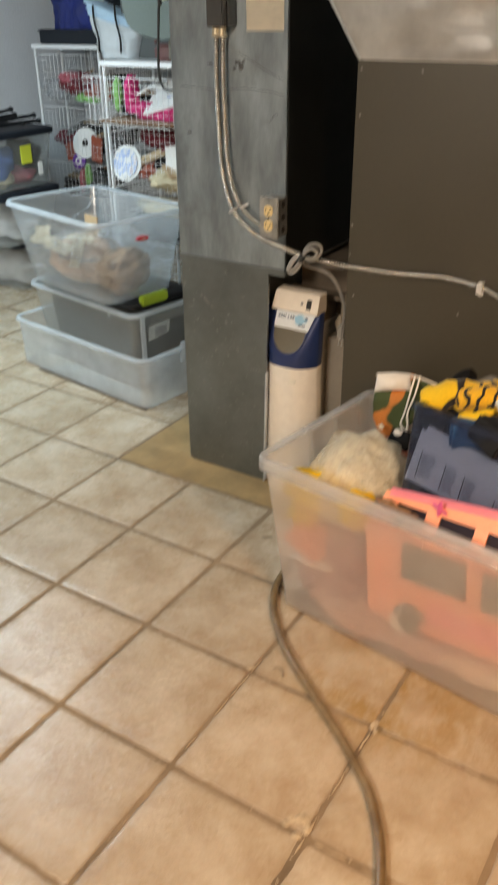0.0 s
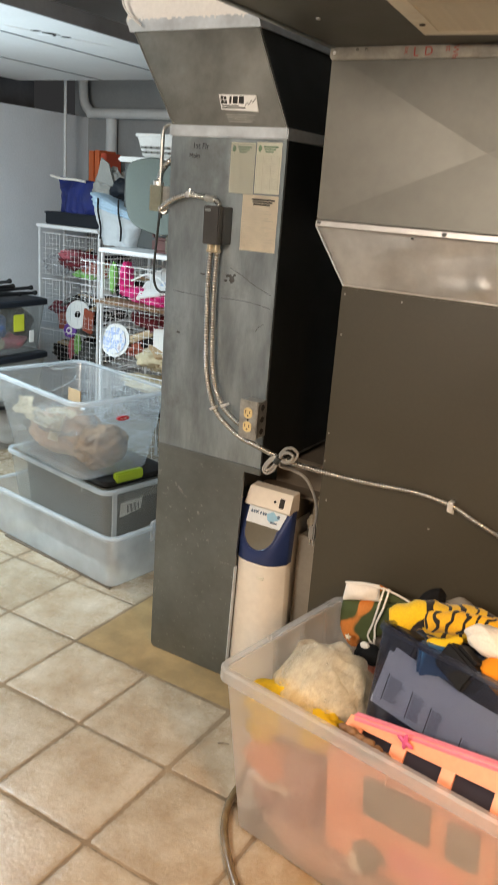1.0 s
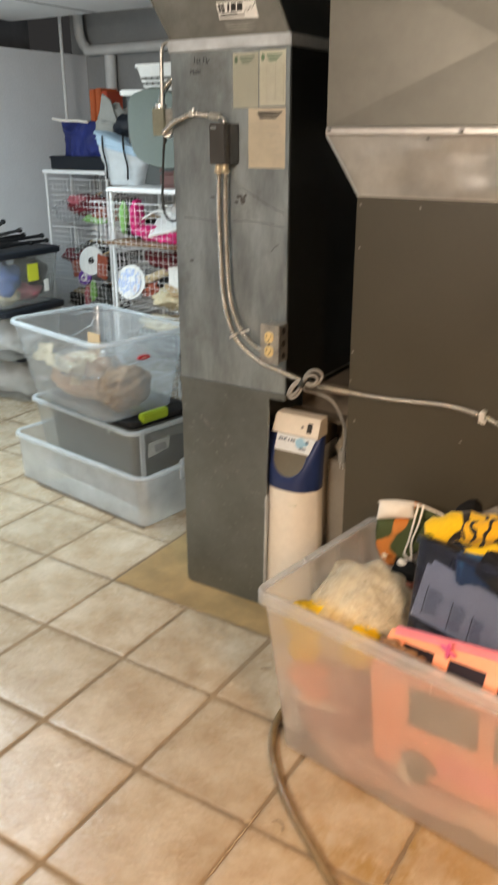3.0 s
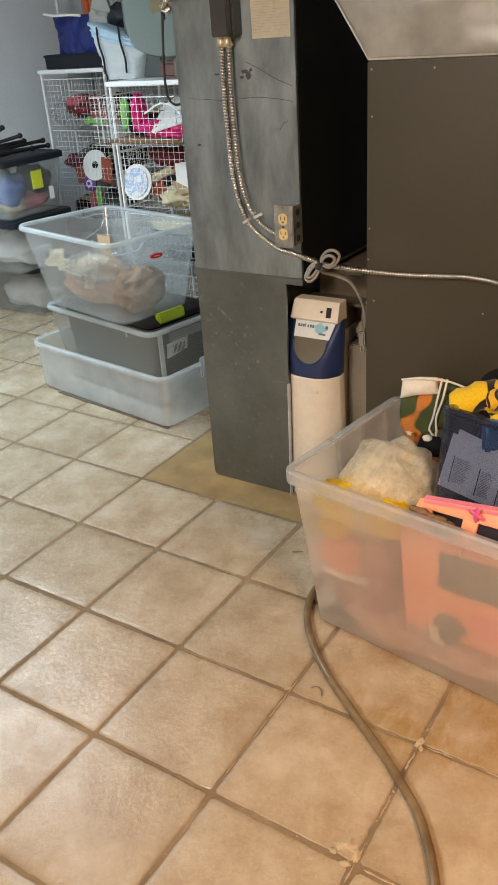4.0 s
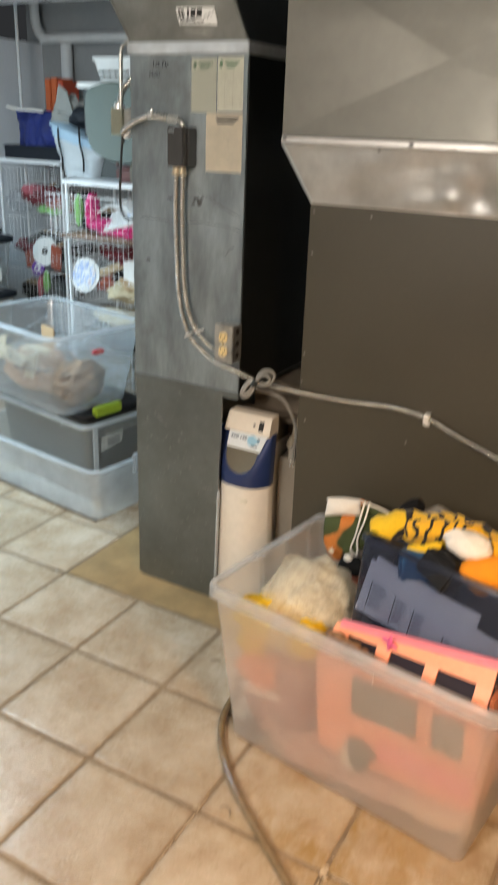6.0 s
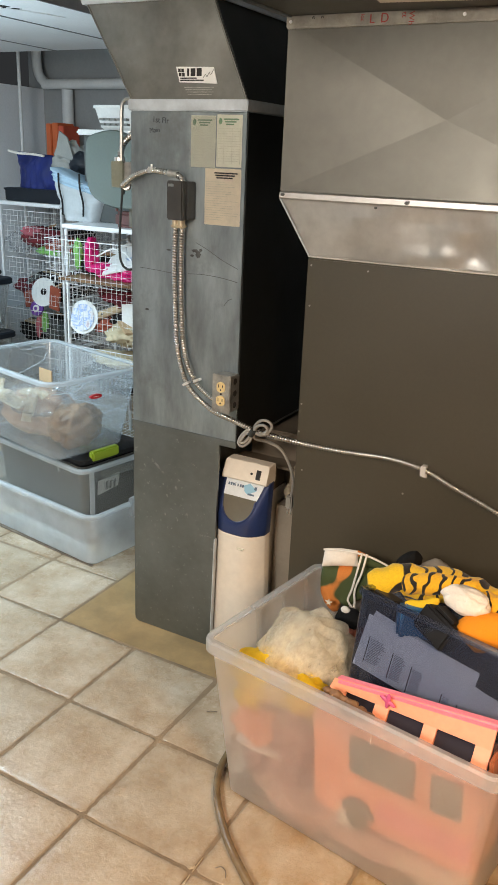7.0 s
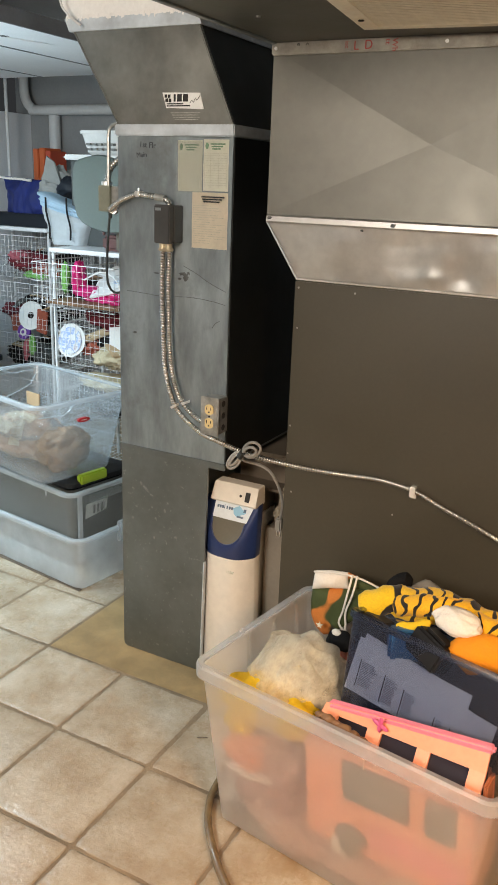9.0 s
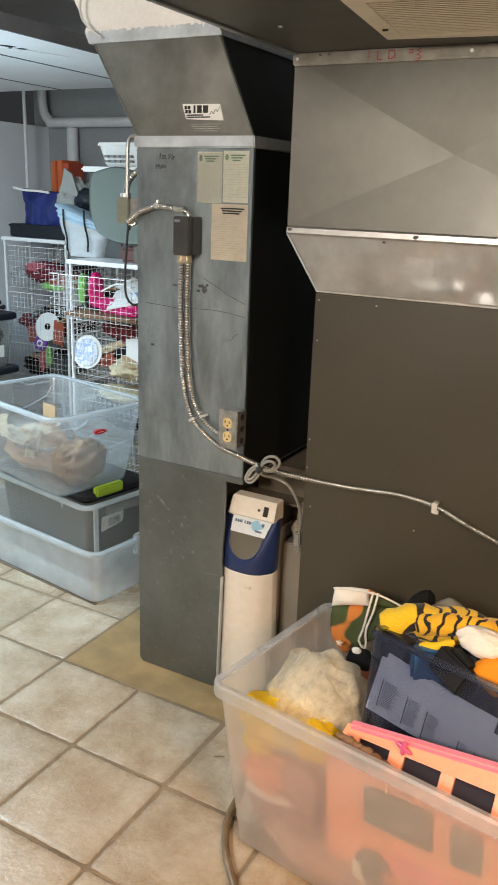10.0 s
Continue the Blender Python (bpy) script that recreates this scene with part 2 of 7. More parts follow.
def lettering(name, text, size, m, material, parent, depth=0.0004, label=""):
    """Raised letters as a mesh; m places the text's lower left corner, x along the line."""
    cu = bpy.data.curves.new(name, "FONT")
    cu.body, cu.size, cu.extrude = text, size, depth
    tmp = bpy.data.objects.new(name, cu)
    scene.collection.objects.link(tmp)
    me = bpy.data.meshes.new_from_object(tmp.evaluated_get(bpy.context.evaluated_depsgraph_get()))
    bpy.data.objects.remove(tmp)
    me.materials.append(material)
    ob = new(name, me)
    ob.parent = parent
    ob.matrix_parent_inverse = parent.matrix_basis.inverted()
    ob.matrix_basis = m
    if label:
        ob["label"] = label
    return ob


# ---- the large structure ----
T = 0.31
WL, WB, WR, WF = -2.6, 3.45, 2.7, -2.6   # inner faces of the walls
floor = tagged(part("floor", a_box(WL - 0.1, WR + 0.1, WF - 0.1, WB + 0.1, -0.2, -0.0017), M["grout"]), "tan ceramic tile floor with brown recessed grout", "floor", kind="structure")
patch = tagged(part("floor_patch", a_box(-T + 0.006, 1.3, 3 * T + 0.004, 2.2, -0.006, -0.0009), M["patch"]), "bare ochre concrete where tiles are missing", "floor", kind="structure")
for nm, b, mt, lab in (
        ("wall_west", (WL - 0.12, WL, WF, WB, 0, 1.86), "plaster", "white painted partition wall of the storage room"),
        ("wall_north", (WL - 0.12, WR, WB, WB + 0.12, 0, 2.4), "block", "pale grey painted basement wall"),
        ("wall_east", (WR, WR + 0.12, WF, WB, 0, 2.4), "plaster", "plain white basement wall"),
        ("wall_south", (WL - 0.12, WR + 0.12, WF - 0.12, WF, 0, 2.4), "plaster", "plain white basement wall"),
        ("wall_outer", (WL - 0.6, WL - 0.5, WF, WB, 0, 2.4), "gap_tone", "wall toned dark for the shaded gap above the partition")):
    tagged(part(nm, a_box(*b), M[mt]), lab, "wall", kind="structure")
bm = a_box(WL, -0.92, WF, 2.85, 2.0, 2.03)
box(bm, -0.45, WR, WF, 0.75, 2.12, 2.15)
box(bm, WL - 0.7, WR + 0.1, WF - 0.1, WB + 0.12, 2.3, 2.4)
tagged(part("ceiling", bm, M["ceil"], smooth=False), "white ceiling panels with an open gap", "ceiling", kind="structure")

# ---- ducts and furnace ----
X0, X1, YF = -0.100, 0.266, 1.062
duct = thing("return_duct", (X0, YF, 0), label="tall galvanised steel return air duct with a slanted top", category="duct")
part("lower_section", a_box(X0 + 0.002, 0.140, YF + 0.012, 1.60, 0, 0.70), M["zinc"], duct, inside=False)
b = bmesh.new()
ring = [(0.196, 0.0), (0.210, 0.702), (X0, 0.702), (X0, 0.016), (X0 + 0.003, 0.006), (X0 + 0.012, 0.0)]
prism(b, [(x, YF + 0.004, z) for x, z in ring], [(x, YF + 0.0115, z) for x, z in ring])
part("front_panel", b, M["zinc_old"], duct, "speckled old steel front panel", inside=False)
b = bmesh.new()
prism(b, [(0.1965, YF - 0.002, 0.0), (0.1995, YF - 0.002, 0.0), (0.1995, YF + 0.012, 0.0), (0.1965, YF + 0.012, 0.0)], [(0.2035, YF - 0.002, 0.385), (0.2065, YF - 0.002, 0.385), (0.2065, YF + 0.012, 0.385), (0.2035, YF + 0.012, 0.385)])
part("edge_flange", b, M["zinc_dull"], duct, "bright bent edge of the front panel", inside=False)
part("upper_section", a_box(X0, X1, YF, 1.60, 0.70, 1.595, bevel=0.003), M["zinc_upper"], duct, inside=False)
part("collar", a_box(X0 - 0.004, X1 + 0.004, YF - 0.006, 1.605, 1.595, 1.624, bevel=0.003), M["zinc_dull"], duct, "pale galvanised collar", inside=False)
# thin black sheet lays the gap's shade over the galvanised side
part("side_panel", a_box(X1 + 0.0005, X1 + 0.003, YF + 0.004, 1.60, 0.712, 1.594), M["side_shade"], duct, "black sheet carrying the shade on the duct's side", inside=False)
cone = bmesh.new()
prism(cone, [(X0 + 0.002, YF, 1.624), (X1 - 0.003, YF, 1.624), (X1 - 0.003, 1.60, 1.624), (X0 + 0.002, 1.60, 1.624)], [(-0.236, YF - 0.005, 1.858), (0.163, YF - 0.005, 1.858), (0.163, 1.6, 1.858), (-0.236, 1.6, 1.858)])
part("slanted_section", cone, M["zinc_slant"], duct, "slanted steel section in the brown tone of the trunk's reflection", inside=False)
b = bmesh.new()
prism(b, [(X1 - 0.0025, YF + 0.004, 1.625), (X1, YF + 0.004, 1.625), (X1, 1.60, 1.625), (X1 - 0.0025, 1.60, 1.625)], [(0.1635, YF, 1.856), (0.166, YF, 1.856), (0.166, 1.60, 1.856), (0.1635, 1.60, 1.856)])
part("side_panel", b, M["side_shade"], duct, "black sheet carrying the shade on the slanted section's side", inside=False)
band = bmesh.new()
prism(band, [(-0.247, YF - 0.012, 1.856), (0.172, YF - 0.012, 1.856), (0.172, 1.61, 1.856), (-0.247, 1.61, 1.856)], [(-0.262, YF - 0.012, 1.888), (0.160, YF - 0.012, 1.888), (0.160, 1.61, 1.888), (-0.262, 1.61, 1.888)])
part("joint_band", band, M["zinc_dull"], duct, inside=False)
for xa, xb in ((X0 + 0.004, -0.234), (X1 - 0.005, 0.161)):
    b = bmesh.new()
    rod(b, (xa, YF + 0.001, 1.627), (xb, YF - 0.004, 1.855), 0.0030, 8)
    part("hem", b, M["trunk"], duct, "folded sheet metal hem", inside=False)
part("hem", a_box(X1 - 0.010, X1 + 0.001, YF - 0.0022, YF + 0.004, 0.715, 1.594, bevel=0.001), M["zinc_upper"], duct, "folded sheet metal hem", inside=False)
part("seam_lip", a_box(X0 - 0.003, X1 + 0.003, YF - 0.004, YF + 0.02, 0.693, 0.713, bevel=0.002), M["zinc_old"], duct, inside=False)
rnd = random.Random(8)
b = bmesh.new()
x = -0.255
while x < 0.143:
    w = rnd.uniform(0.003, 0.012)
    d0 = 0.001 + 0.009 * rnd.random() ** 2
    prism(b, [(x, YF - 0.0126, 1.888 - d0), (x + w, YF - 0.0126, 1.888 - d0 * rnd.uniform(0.3, 1.2)), (x + w, YF - 0.0105, 1.887), (x, YF - 0.0105, 1.887)], [(x - 0.002, YF - 0.0126, 1.895), (x + w - 0.002, YF - 0.0126, 1.895), (x + w - 0.002, YF - 0.003, 1.895), (x - 0.002, YF - 0.003, 1.895)])
    x += w + 0.0004
part("paint_edge", b, M["white_duct"], duct, "ragged edge of white paint", inside=False)
M["scuff"] = mat("dark_scuff", (0.10, 0.107, 0.11), 0.6, 0.3, var=0.4, scale=60)
for k, (x, z, rx, rz) in enumerate(((0.117, 1.240, 0.010, 0.004), (0.128, 1.230, 0.007, 0.009), (0.108, 1.226, 0.006, 0.003), (0.136, 1.243, 0.005, 0.003), (0.030, 1.235, 0.008, 0.002), (-0.045, 1.06, 0.006, 0.003))):
    b = bmesh.new()
    lump(b, (x, YF, z), (rx, 0.0006, rz), 0.8, 3, 60 + k, 3)
    part("smudge", b, M["scuff"], duct, "dark smudge", inside=False)
M["pale_mark"] = mat("pale_oxide_mark", (0.24, 0.245, 0.24), 0.7, 0.2, var=0.3, scale=60)
for k, (x, z, rx, rz, turn) in enumerate(((-0.010, 0.577, 0.013, 0.004, 40), (-0.028, 0.592, 0.006, 0.003, 70), (0.010, 0.560, 0.005, 0.003, 20), (0.060, 0.520, 0.004, 0.006, 0), (-0.060, 0.470, 0.004, 0.003, 0), (0.100, 0.440, 0.005, 0.004, 30), (0.020, 0.420, 0.003, 0.005, 0), (-0.030, 0.300, 0.005, 0.003, 50), (0.120, 0.610, 0.006, 0.002, 15))):
    b = bmesh.new()
    lump(b, (0, 0, 0), (rx, 0.0006, rz), 0.8, 3, 80 + k, 3)
    b.transform(Matrix.Translation((x, YF + 0.004, z)) @ Matrix.Rotation(radians(turn), 4, "Y"))
    part("oxide_mark", b, M["pale_mark"], duct, "pale oxide mark", inside=False)
for pts in ([(0.120, 1.262), (0.160, 1.245), (0.205, 1.222), (0.262, 1.200)], [(0.095, 1.176), (0.150, 1.178), (0.210, 1.174), (0.262, 1.166)], [(-0.07, 1.178), (-0.02, 1.176), (0.045, 1.172)], [(0.215, 1.10), (0.226, 1.115), (0.240, 1.122)]):
    part("scratch", tube([(x, YF - 0.0003, z) for x, z in pts], 0.0008, 5, 0.008), M["scuff"], duct, "dark scratch", inside=False)
b = bmesh.new()
prism(b, [(-0.254, YF - 0.004, 1.888), (0.156, YF - 0.004, 1.888), (0.156, 1.6, 1.888), (-0.254, 1.6, 1.888)], [(-0.500, YF - 0.01, 2.3), (-0.06, YF - 0.01, 2.3), (-0.06, 1.6, 2.3), (-0.500, 1.6, 2.3)])
part("painted_section", b, M["white_duct"], duct, "white painted upper section", inside=False)

CX0, CX1, CY = 0.453, 1.12, 1.073
furnace = thing("furnace", (CX0, CY, 0), label="brown painted steel furnace cabinet", category="furnace")
part("cabinet", a_box(CX0, CX1, CY, 1.75, 0, 1.252, bevel=0.004), M["brown"], furnace, inside=False)
PX0, PX1, PY = 0.379, 1.190, 1.045
plenum = thing("supply_plenum", (PX0, PY, 1.25), label="galvanised sheet steel plenum with cross-broken face", category="duct")
SX0 = CX0 + 0.004
b = bmesh.new()
prism(b, [(SX0, CY + 0.040, 1.255), (CX1, CY + 0.040, 1.255), (CX1, 1.75, 1.255), (SX0, 1.75, 1.255)], [(PX0, PY + 0.040, 1.393), (PX1, PY + 0.040, 1.393), (PX1, 1.75, 1.393), (PX0, 1.75, 1.393)])
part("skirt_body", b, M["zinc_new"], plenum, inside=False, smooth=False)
# the skirt's front sheet, with a hand-sized dent and smaller buckles
b = bmesh.new()
g = []
for k in range(25):
    f = k / 24
    xa, xb = SX0 + (PX0 - SX0) * f, CX1 + (PX1 - CX1) * f
    row = []
    for i in range(97):
        x = xa + (xb - xa) * i / 96
        dent = 0.006 * noise.noise(Vector((x * 6, f * 1.2, 3))) + 0.0016 * noise.noise(Vector((x * 26, f * 4, 7)))
        for cx, cf, wx, wf, d in ((0.815, 0.12, 0.030, 0.28, -0.009), (0.880, 0.30, 0.034, 0.45, 0.008), (0.760, 0.55, 0.060, 0.5, 0.004), (0.955, 0.5, 0.05, 0.5, -0.006)):
            dent += d * math.exp(-((x - cx) / wx) ** 2 - ((f - cf) / wf) ** 2)
        row.append(b.verts.new((x, CY + (PY - CY) * f + dent * min(1.0, 4 * f + 0.1) * min(1.0, 4 * (1 - f)), 1.255 + 0.138 * f)))
    g.append(row)
for k in range(24):
    for i in range(96):
        b.faces.new((g[k][i], g[k][i + 1], g[k + 1][i + 1], g[k + 1][i]))
bmesh.ops.solidify(b, geom=b.faces[:], thickness=0.001)
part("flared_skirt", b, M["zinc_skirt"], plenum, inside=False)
b = bmesh.new()
rod(b, (SX0 - 0.001, CY - 0.001, 1.2545), (CX1, CY - 0.001, 1.2545), 0.0022, 6)
part("lower_lip", b, M["zinc_new"], plenum, "bright folded lower edge", inside=False)
b = bmesh.new()
rod(b, (SX0, CY - 0.001, 1.256), (PX0 + 0.001, PY - 0.002, 1.394), 0.0026, 6)
part("corner_hem", b, M["zinc_dull"], plenum, "folded corner seam", inside=False)
M["flange"] = mat("folded_flange_steel", (0.52, 0.51, 0.50), 0.42, 0.75, var=0.12, scale=9, fine=50)
b = bmesh.new()
ring = [(PY - 0.004, 1.412), (PY - 0.011, 1.408), (PY - 0.013, 1.396), (PY - 0.009, 1.3925), (PY + 0.02, 1.3925), (PY + 0.02, 1.412)]
prism(b, [(PX0 + 0.004, y, z) for y, z in ring], [(PX1, y, z) for y, z in ring])
part("flange", b, M["flange"], plenum, "bright folded flange", inside=False)
b = bmesh.new()
prism(b, [(PX0, PY, 1.4122), (PX1, PY, 1.4122), (PX1, 1.75, 1.4122), (PX0, 1.75, 1.4122)], [(PX0, PY, 1.79), (PX1, PY, 1.79), (PX1, 1.75, 1.79), (PX0, 1.75, 1.79)])
front = [f for f in b.faces if abs(f.calc_center_median().y - PY) < 1e-4][0]
got = bmesh.ops.poke(b, faces=[front])
got["verts"][0].co = (0.778, PY + 0.016, 1.582)
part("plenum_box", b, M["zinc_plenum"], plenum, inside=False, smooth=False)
part("top_strip", a_box(PX0 - 0.001, PX1, PY - 0.012, PY + 0.01, 1.775, 1.802, bevel=0.003), M["strip_steel"], plenum, "stained top strip", inside=False)
for x, z in ((PX0 + 0.012, 1.789), (0.80, 1.789)):
    part("screw", disc(bmesh.new(), (x, PY - 0.0115, z), (0, -1, 0), 0.004, 0.003, 10), M["zinc_new"], plenum, "sheet metal screw", inside=False)
for x, z, r in ((0.392, 1.404, 0.004), (0.716, 1.401, 0.0045), (0.640, 1.386, 0.0025)):
    b = bmesh.new()
    lump(b, (x, PY - 0.012, z), (r * 1.5, 0.0016, r), 0.5, 3, int(x * 100), 2)
    part("sealant_speck", b, M["scuff"], plenum, "dark speck of old sealant", inside=False)
trunk = thing("trunk_duct", (PX0, 0.2, 1.80), label="large horizontal galvanised trunk duct under the ceiling", category="duct")
part("bottom_hem", a_box(PX0 - 0.002, PX0 + 0.012, 0.10, 1.04, 1.7985, 1.8025, bevel=0.001), M["zinc"], trunk, "folded lower edge", inside=False)
for y in (0.47, 0.75):
    part("screw", disc(bmesh.new(), (0.49, y, 1.8035), (0, 0, -1), 0.005, 0.003, 10), M["zinc_new"], trunk, "sheet metal screw", inside=False)
part("trunk_body", a_box(PX0 + 0.004, 2.3, 0.10, 1.8, 1.803, 2.1, bevel=0.004), M["trunk"], trunk, inside=False)

# filter rack and boot between the return duct and the furnace
M["rack"] = mat("grey_rack_paint", (0.34, 0.30, 0.25), 0.5, 0.2, var=0.1, scale=5)
M["dull_brown"] = mat("dusty_brown_steel", (0.17, 0.135, 0.10), 0.6, 0.1, var=0.25, scale=8)
boot = thing("filter_rack", (0.2, 1.22, 0), label="dusty brown steel filter rack between duct and furnace", category="duct")
part("rack_box", a_box(0.199, 0.470, 1.285, 1.60, 0, 0.69, bevel=0.004), M["dull_brown"], boot, inside=False)
part("rack_side", a_box(0.336, 0.452, 1.205, 1.283, 0, 0.482, bevel=0.003), M["rack"], boot, "grey painted side panel", inside=False)
part("edge_strip", a_box(0.327, 0.3315, 1.17, 1.28, 0, 0.53), M["zinc_new"], boot, "bright metal edge strip", inside=False)
part("ledge", a_box(0.176, 0.452, 1.215, 1.284, 0.596, 0.604, bevel=0.002), M["dull_brown"], boot, inside=False)
part("cell_case", a_box(0.180, 0.325, 1.196, 1.284, 0.02, 0.595, bevel=0.003), M["dull_brown"], boot, "dusty case behind the air cleaner", inside=False)
M["dust"] = mat("grey_brown_lint", (0.33, 0.28, 0.21), 0.95, var=0.3, scale=30, fine=200, bump=0.5)
for k, (q, rr) in enumerate((((0.395, 1.235, 0.56), (0.030, 0.020, 0.050)), ((0.425, 1.245, 0.62), (0.028, 0.018, 0.045)), ((0.37, 1.24, 0.52), (0.020, 0.018, 0.030)))):
    b = bmesh.new()
    crumple(b, q, rr, 0.4, 1.8, 130 + k, 4)
    part("lint", b, M["dust"], boot, "grey lint and torn insulation", inside=False)
M["box_rivet"] = mat("dull_rivet", (0.30, 0.29, 0.27), 0.5, 0.5, var=0.1)
for x, z in ((0.465, 1.233), (0.467, 1.129), (0.462, 0.861), (0.459, 0.781), (0.476, 0.671), (0.770, 0.670), (0.62, 1.232)):
    part("rivet", disc(bmesh.new(), (x, CY + 0.001, z), (0, -1, 0), 0.0027, 0.002, 8), M["box_rivet"], furnace, inside=False)

# vent register under the trunk duct
M["cream"] = mat("cream_enamel", (0.80, 0.76, 0.64), 0.5, var=0.08, scale=8, stain=(0.66, 0.58, 0.42))
M["dark"] = mat("dark_void", (0.02, 0.02, 0.02), 0.9, var=0.2)
vent = thing("vent_register", (0.662, 0.895, 1.80), 7, label="cream louvred vent register under the trunk duct", category="vent")
vx, vy = 0.325, 0.35
b = bmesh.new()
for q in ((0, vx, -0.028, 0), (0, vx, -vy, -vy + 0.028), (0, 0.035, -vy + 0.028, -0.028), (vx - 0.035, vx, -vy + 0.028, -0.028)):
    box(b, *q, -0.006, 0.0025)
part("frame", b, M["cream"], vent)
part("backing", a_box(0.03, vx - 0.03, -vy + 0.02, -0.02, 0.0005, 0.0025), M["dark"], vent, "dark opening behind the slats")
slat = a_box(0, vx - 0.07, -0.0064, 0.0064, -0.001, 0.001)
slat_me = bpy.data.meshes.new("slat")
slat.to_mesh(slat_me)
slat.free()
slat_me.materials.append(M["cream"])
for i in range(22):
    s = new("slat", slat_me)
    s.parent = vent
    s.matrix_basis = pose(0.035, -vy + 0.036 + i * 0.0139, -0.003, 16)
for x in (0.018, vx - 0.018):
    part("screw", disc(bmesh.new(), (x, -0.10, -0.006), (0, 0, -1), 0.006, 0.002, 10), M["dark"], vent, "dark screw head")

# red print on the plenum's strip, papers and stickers on the duct
M["red"] = mat("red_print", (0.45, 0.06, 0.05), 0.6, var=0.2)
M["ink"] = mat("black_ink", (0.02, 0.02, 0.02), 0.7, var=0.2)
M["faint"] = mat("faint_print", (0.66, 0.65, 0.55), 0.8, var=0.2)
M["worn_print"] = mat("worn_white_print", (0.50, 0.49, 0.45), 0.7, 0.2, var=0.4, scale=90)
M["paper"] = mat("yellowed_paper", (0.94, 0.94, 0.83), 0.75, var=0.06, scale=12, bump=0.06)
M["paper_tan"] = mat("tan_paper", (0.92, 0.84, 0.70), 0.75, var=0.08, scale=12, bump=0.06)
M["white"] = mat("white_print", (0.80, 0.80, 0.78), 0.55, var=0.05)
strip_y = PY - 0.0125
for txt, x, z, sz, col, turn in (("L", 0.586, 1.779, 0.027, "red", 0), ("D", 0.612, 1.780, 0.027, "red", 0), ("tt", 0.662, 1.799, 0.017, "red", 90), ("Wh", 0.678, 1.800, 0.018, "red", 90), ("e", 0.446, 1.799, 0.014, "ink", 90), ("c", 0.468, 1.799, 0.014, "ink", 90), ("loc", 0.566, 1.799, 0.013, "red", 90)):
    lettering("printed_letters", txt, sz, pose(x, strip_y, z, 90, turn, 0), M[col], plenum, label="red stencilled letters" if col == "red" else "dark stencilled letters")


def sheet(name, x0, x1, z0, z1, y, material, label, lines, head=None, curl=0.0012, columns=()):
    """A paper taped on the duct, with ruled bars for print too small to read."""
    t = thing(name, (x0, y, z0), label=label, category="paper")
    b = bmesh.new()
    n = 8
    g = [[b.verts.new((x0 + (x1 - x0) * i / n, y - curl * abs(noise.noise(Vector((i * 0.35, k * 0.4, x0 * 50)))) * 2, z0 + (z1 - z0) * k / n)) for i in range(n + 1)] for k in range(n + 1)]
    for k in range(n):
        for i in range(n):
            b.faces.new((g[k][i], g[k][i + 1], g[k + 1][i + 1], g[k + 1][i]))
    bmesh.ops.solidify(b, geom=b.faces[:], thickness=-0.0006)
    part("sheet", b, material, t, inside=False)
    b = bmesh.new()
    rnd = random.Random(int(x0 * 1000))
    for k in range(lines):
        z = z1 - 0.034 - (z1 - z0 - 0.042) * k / lines
        box(b, x0 + 0.005, x0 + 0.005 + (x1 - x0 - 0.01) * (1.0 if columns else rnd.uniform(0.5, 1.0)), y - 0.0030, y - 0.0028, z, z + 0.0007)
    for f in columns:
        box(b, x0 + (x1 - x0) * f, x0 + (x1 - x0) * f + 0.0007, y - 0.0030, y - 0.0028, z0 + 0.008, z1 - 0.032)
    part("small_print", b, M["faint"], t, inside=False)
    if head:
        b = bmesh.new()
        xa = x0 + 0.022 if head == M["green_print"] else x0 + 0.03
        if head == M["green_print"]:
            lump(b, (x0 + 0.012, y - 0.0030, z1 - 0.016), (0.005, 0.0004, 0.008), 0.4, 2, 3, 2)
        for k in range(3):
            box(b, xa + 0.003 * k, x1 - 0.010 - 0.007 * k, y - 0.0031, y - 0.0028, z1 - 0.013 - 0.006 * k, z1 - 0.0095 - 0.006 * k)
        part("heading", b, head, t, inside=False)
    return t


M["green_print"] = mat("green_print", (0.16, 0.27, 0.17), 0.7, var=0.2)
card = sheet("service_record", 0.100, 0.176, 1.458, 1.585, YF - 0.0012, M["paper"], "yellowed service card in a plastic sleeve on the duct", 11, M["green_print"])
M["sleeve"] = clear("clear_sleeve_film", (0.90, 0.92, 0.90), 0.06, 0.10, 0.05, 0.05)
film_x = [(0.098 + 0.004 * k, YF - 0.0050 + 0.0006 * math.sin(k * 0.95)) for k in range(21)]
b = bmesh.new()
outline = film_x + [(x, y + 0.0003) for x, y in film_x[::-1]]
loft(b, [[(x, y, z) for x, y in outline] for z in (1.456, 1.583)])
part("sleeve", b, M["sleeve"], card, "shiny clear plastic sleeve", inside=False)
sheet("service_record", 0.179, 0.255, 1.461, 1.588, YF - 0.0012, M["paper"], "yellowed ruled service card taped to the duct", 14, M["green_print"], columns=(0.06, 0.30, 0.62, 0.94))
sheet("notice_sheet", 0.146, 0.256, 1.313, 1.457, YF - 0.0012, M["paper_tan"], "tan printed notice taped to the duct", 17, M["ink"])
hand = mat("marker_ink", (0.05, 0.055, 0.07), 0.7, var=0.4, scale=60)
lettering("marker_writing", "1st Flr", 0.021, pose(-0.026, YF - 0.0004, 1.567, 90, 0, 0) @ Matrix.Rotation(radians(-3), 4, "Z"), hand, duct, label="black handwritten marker note")
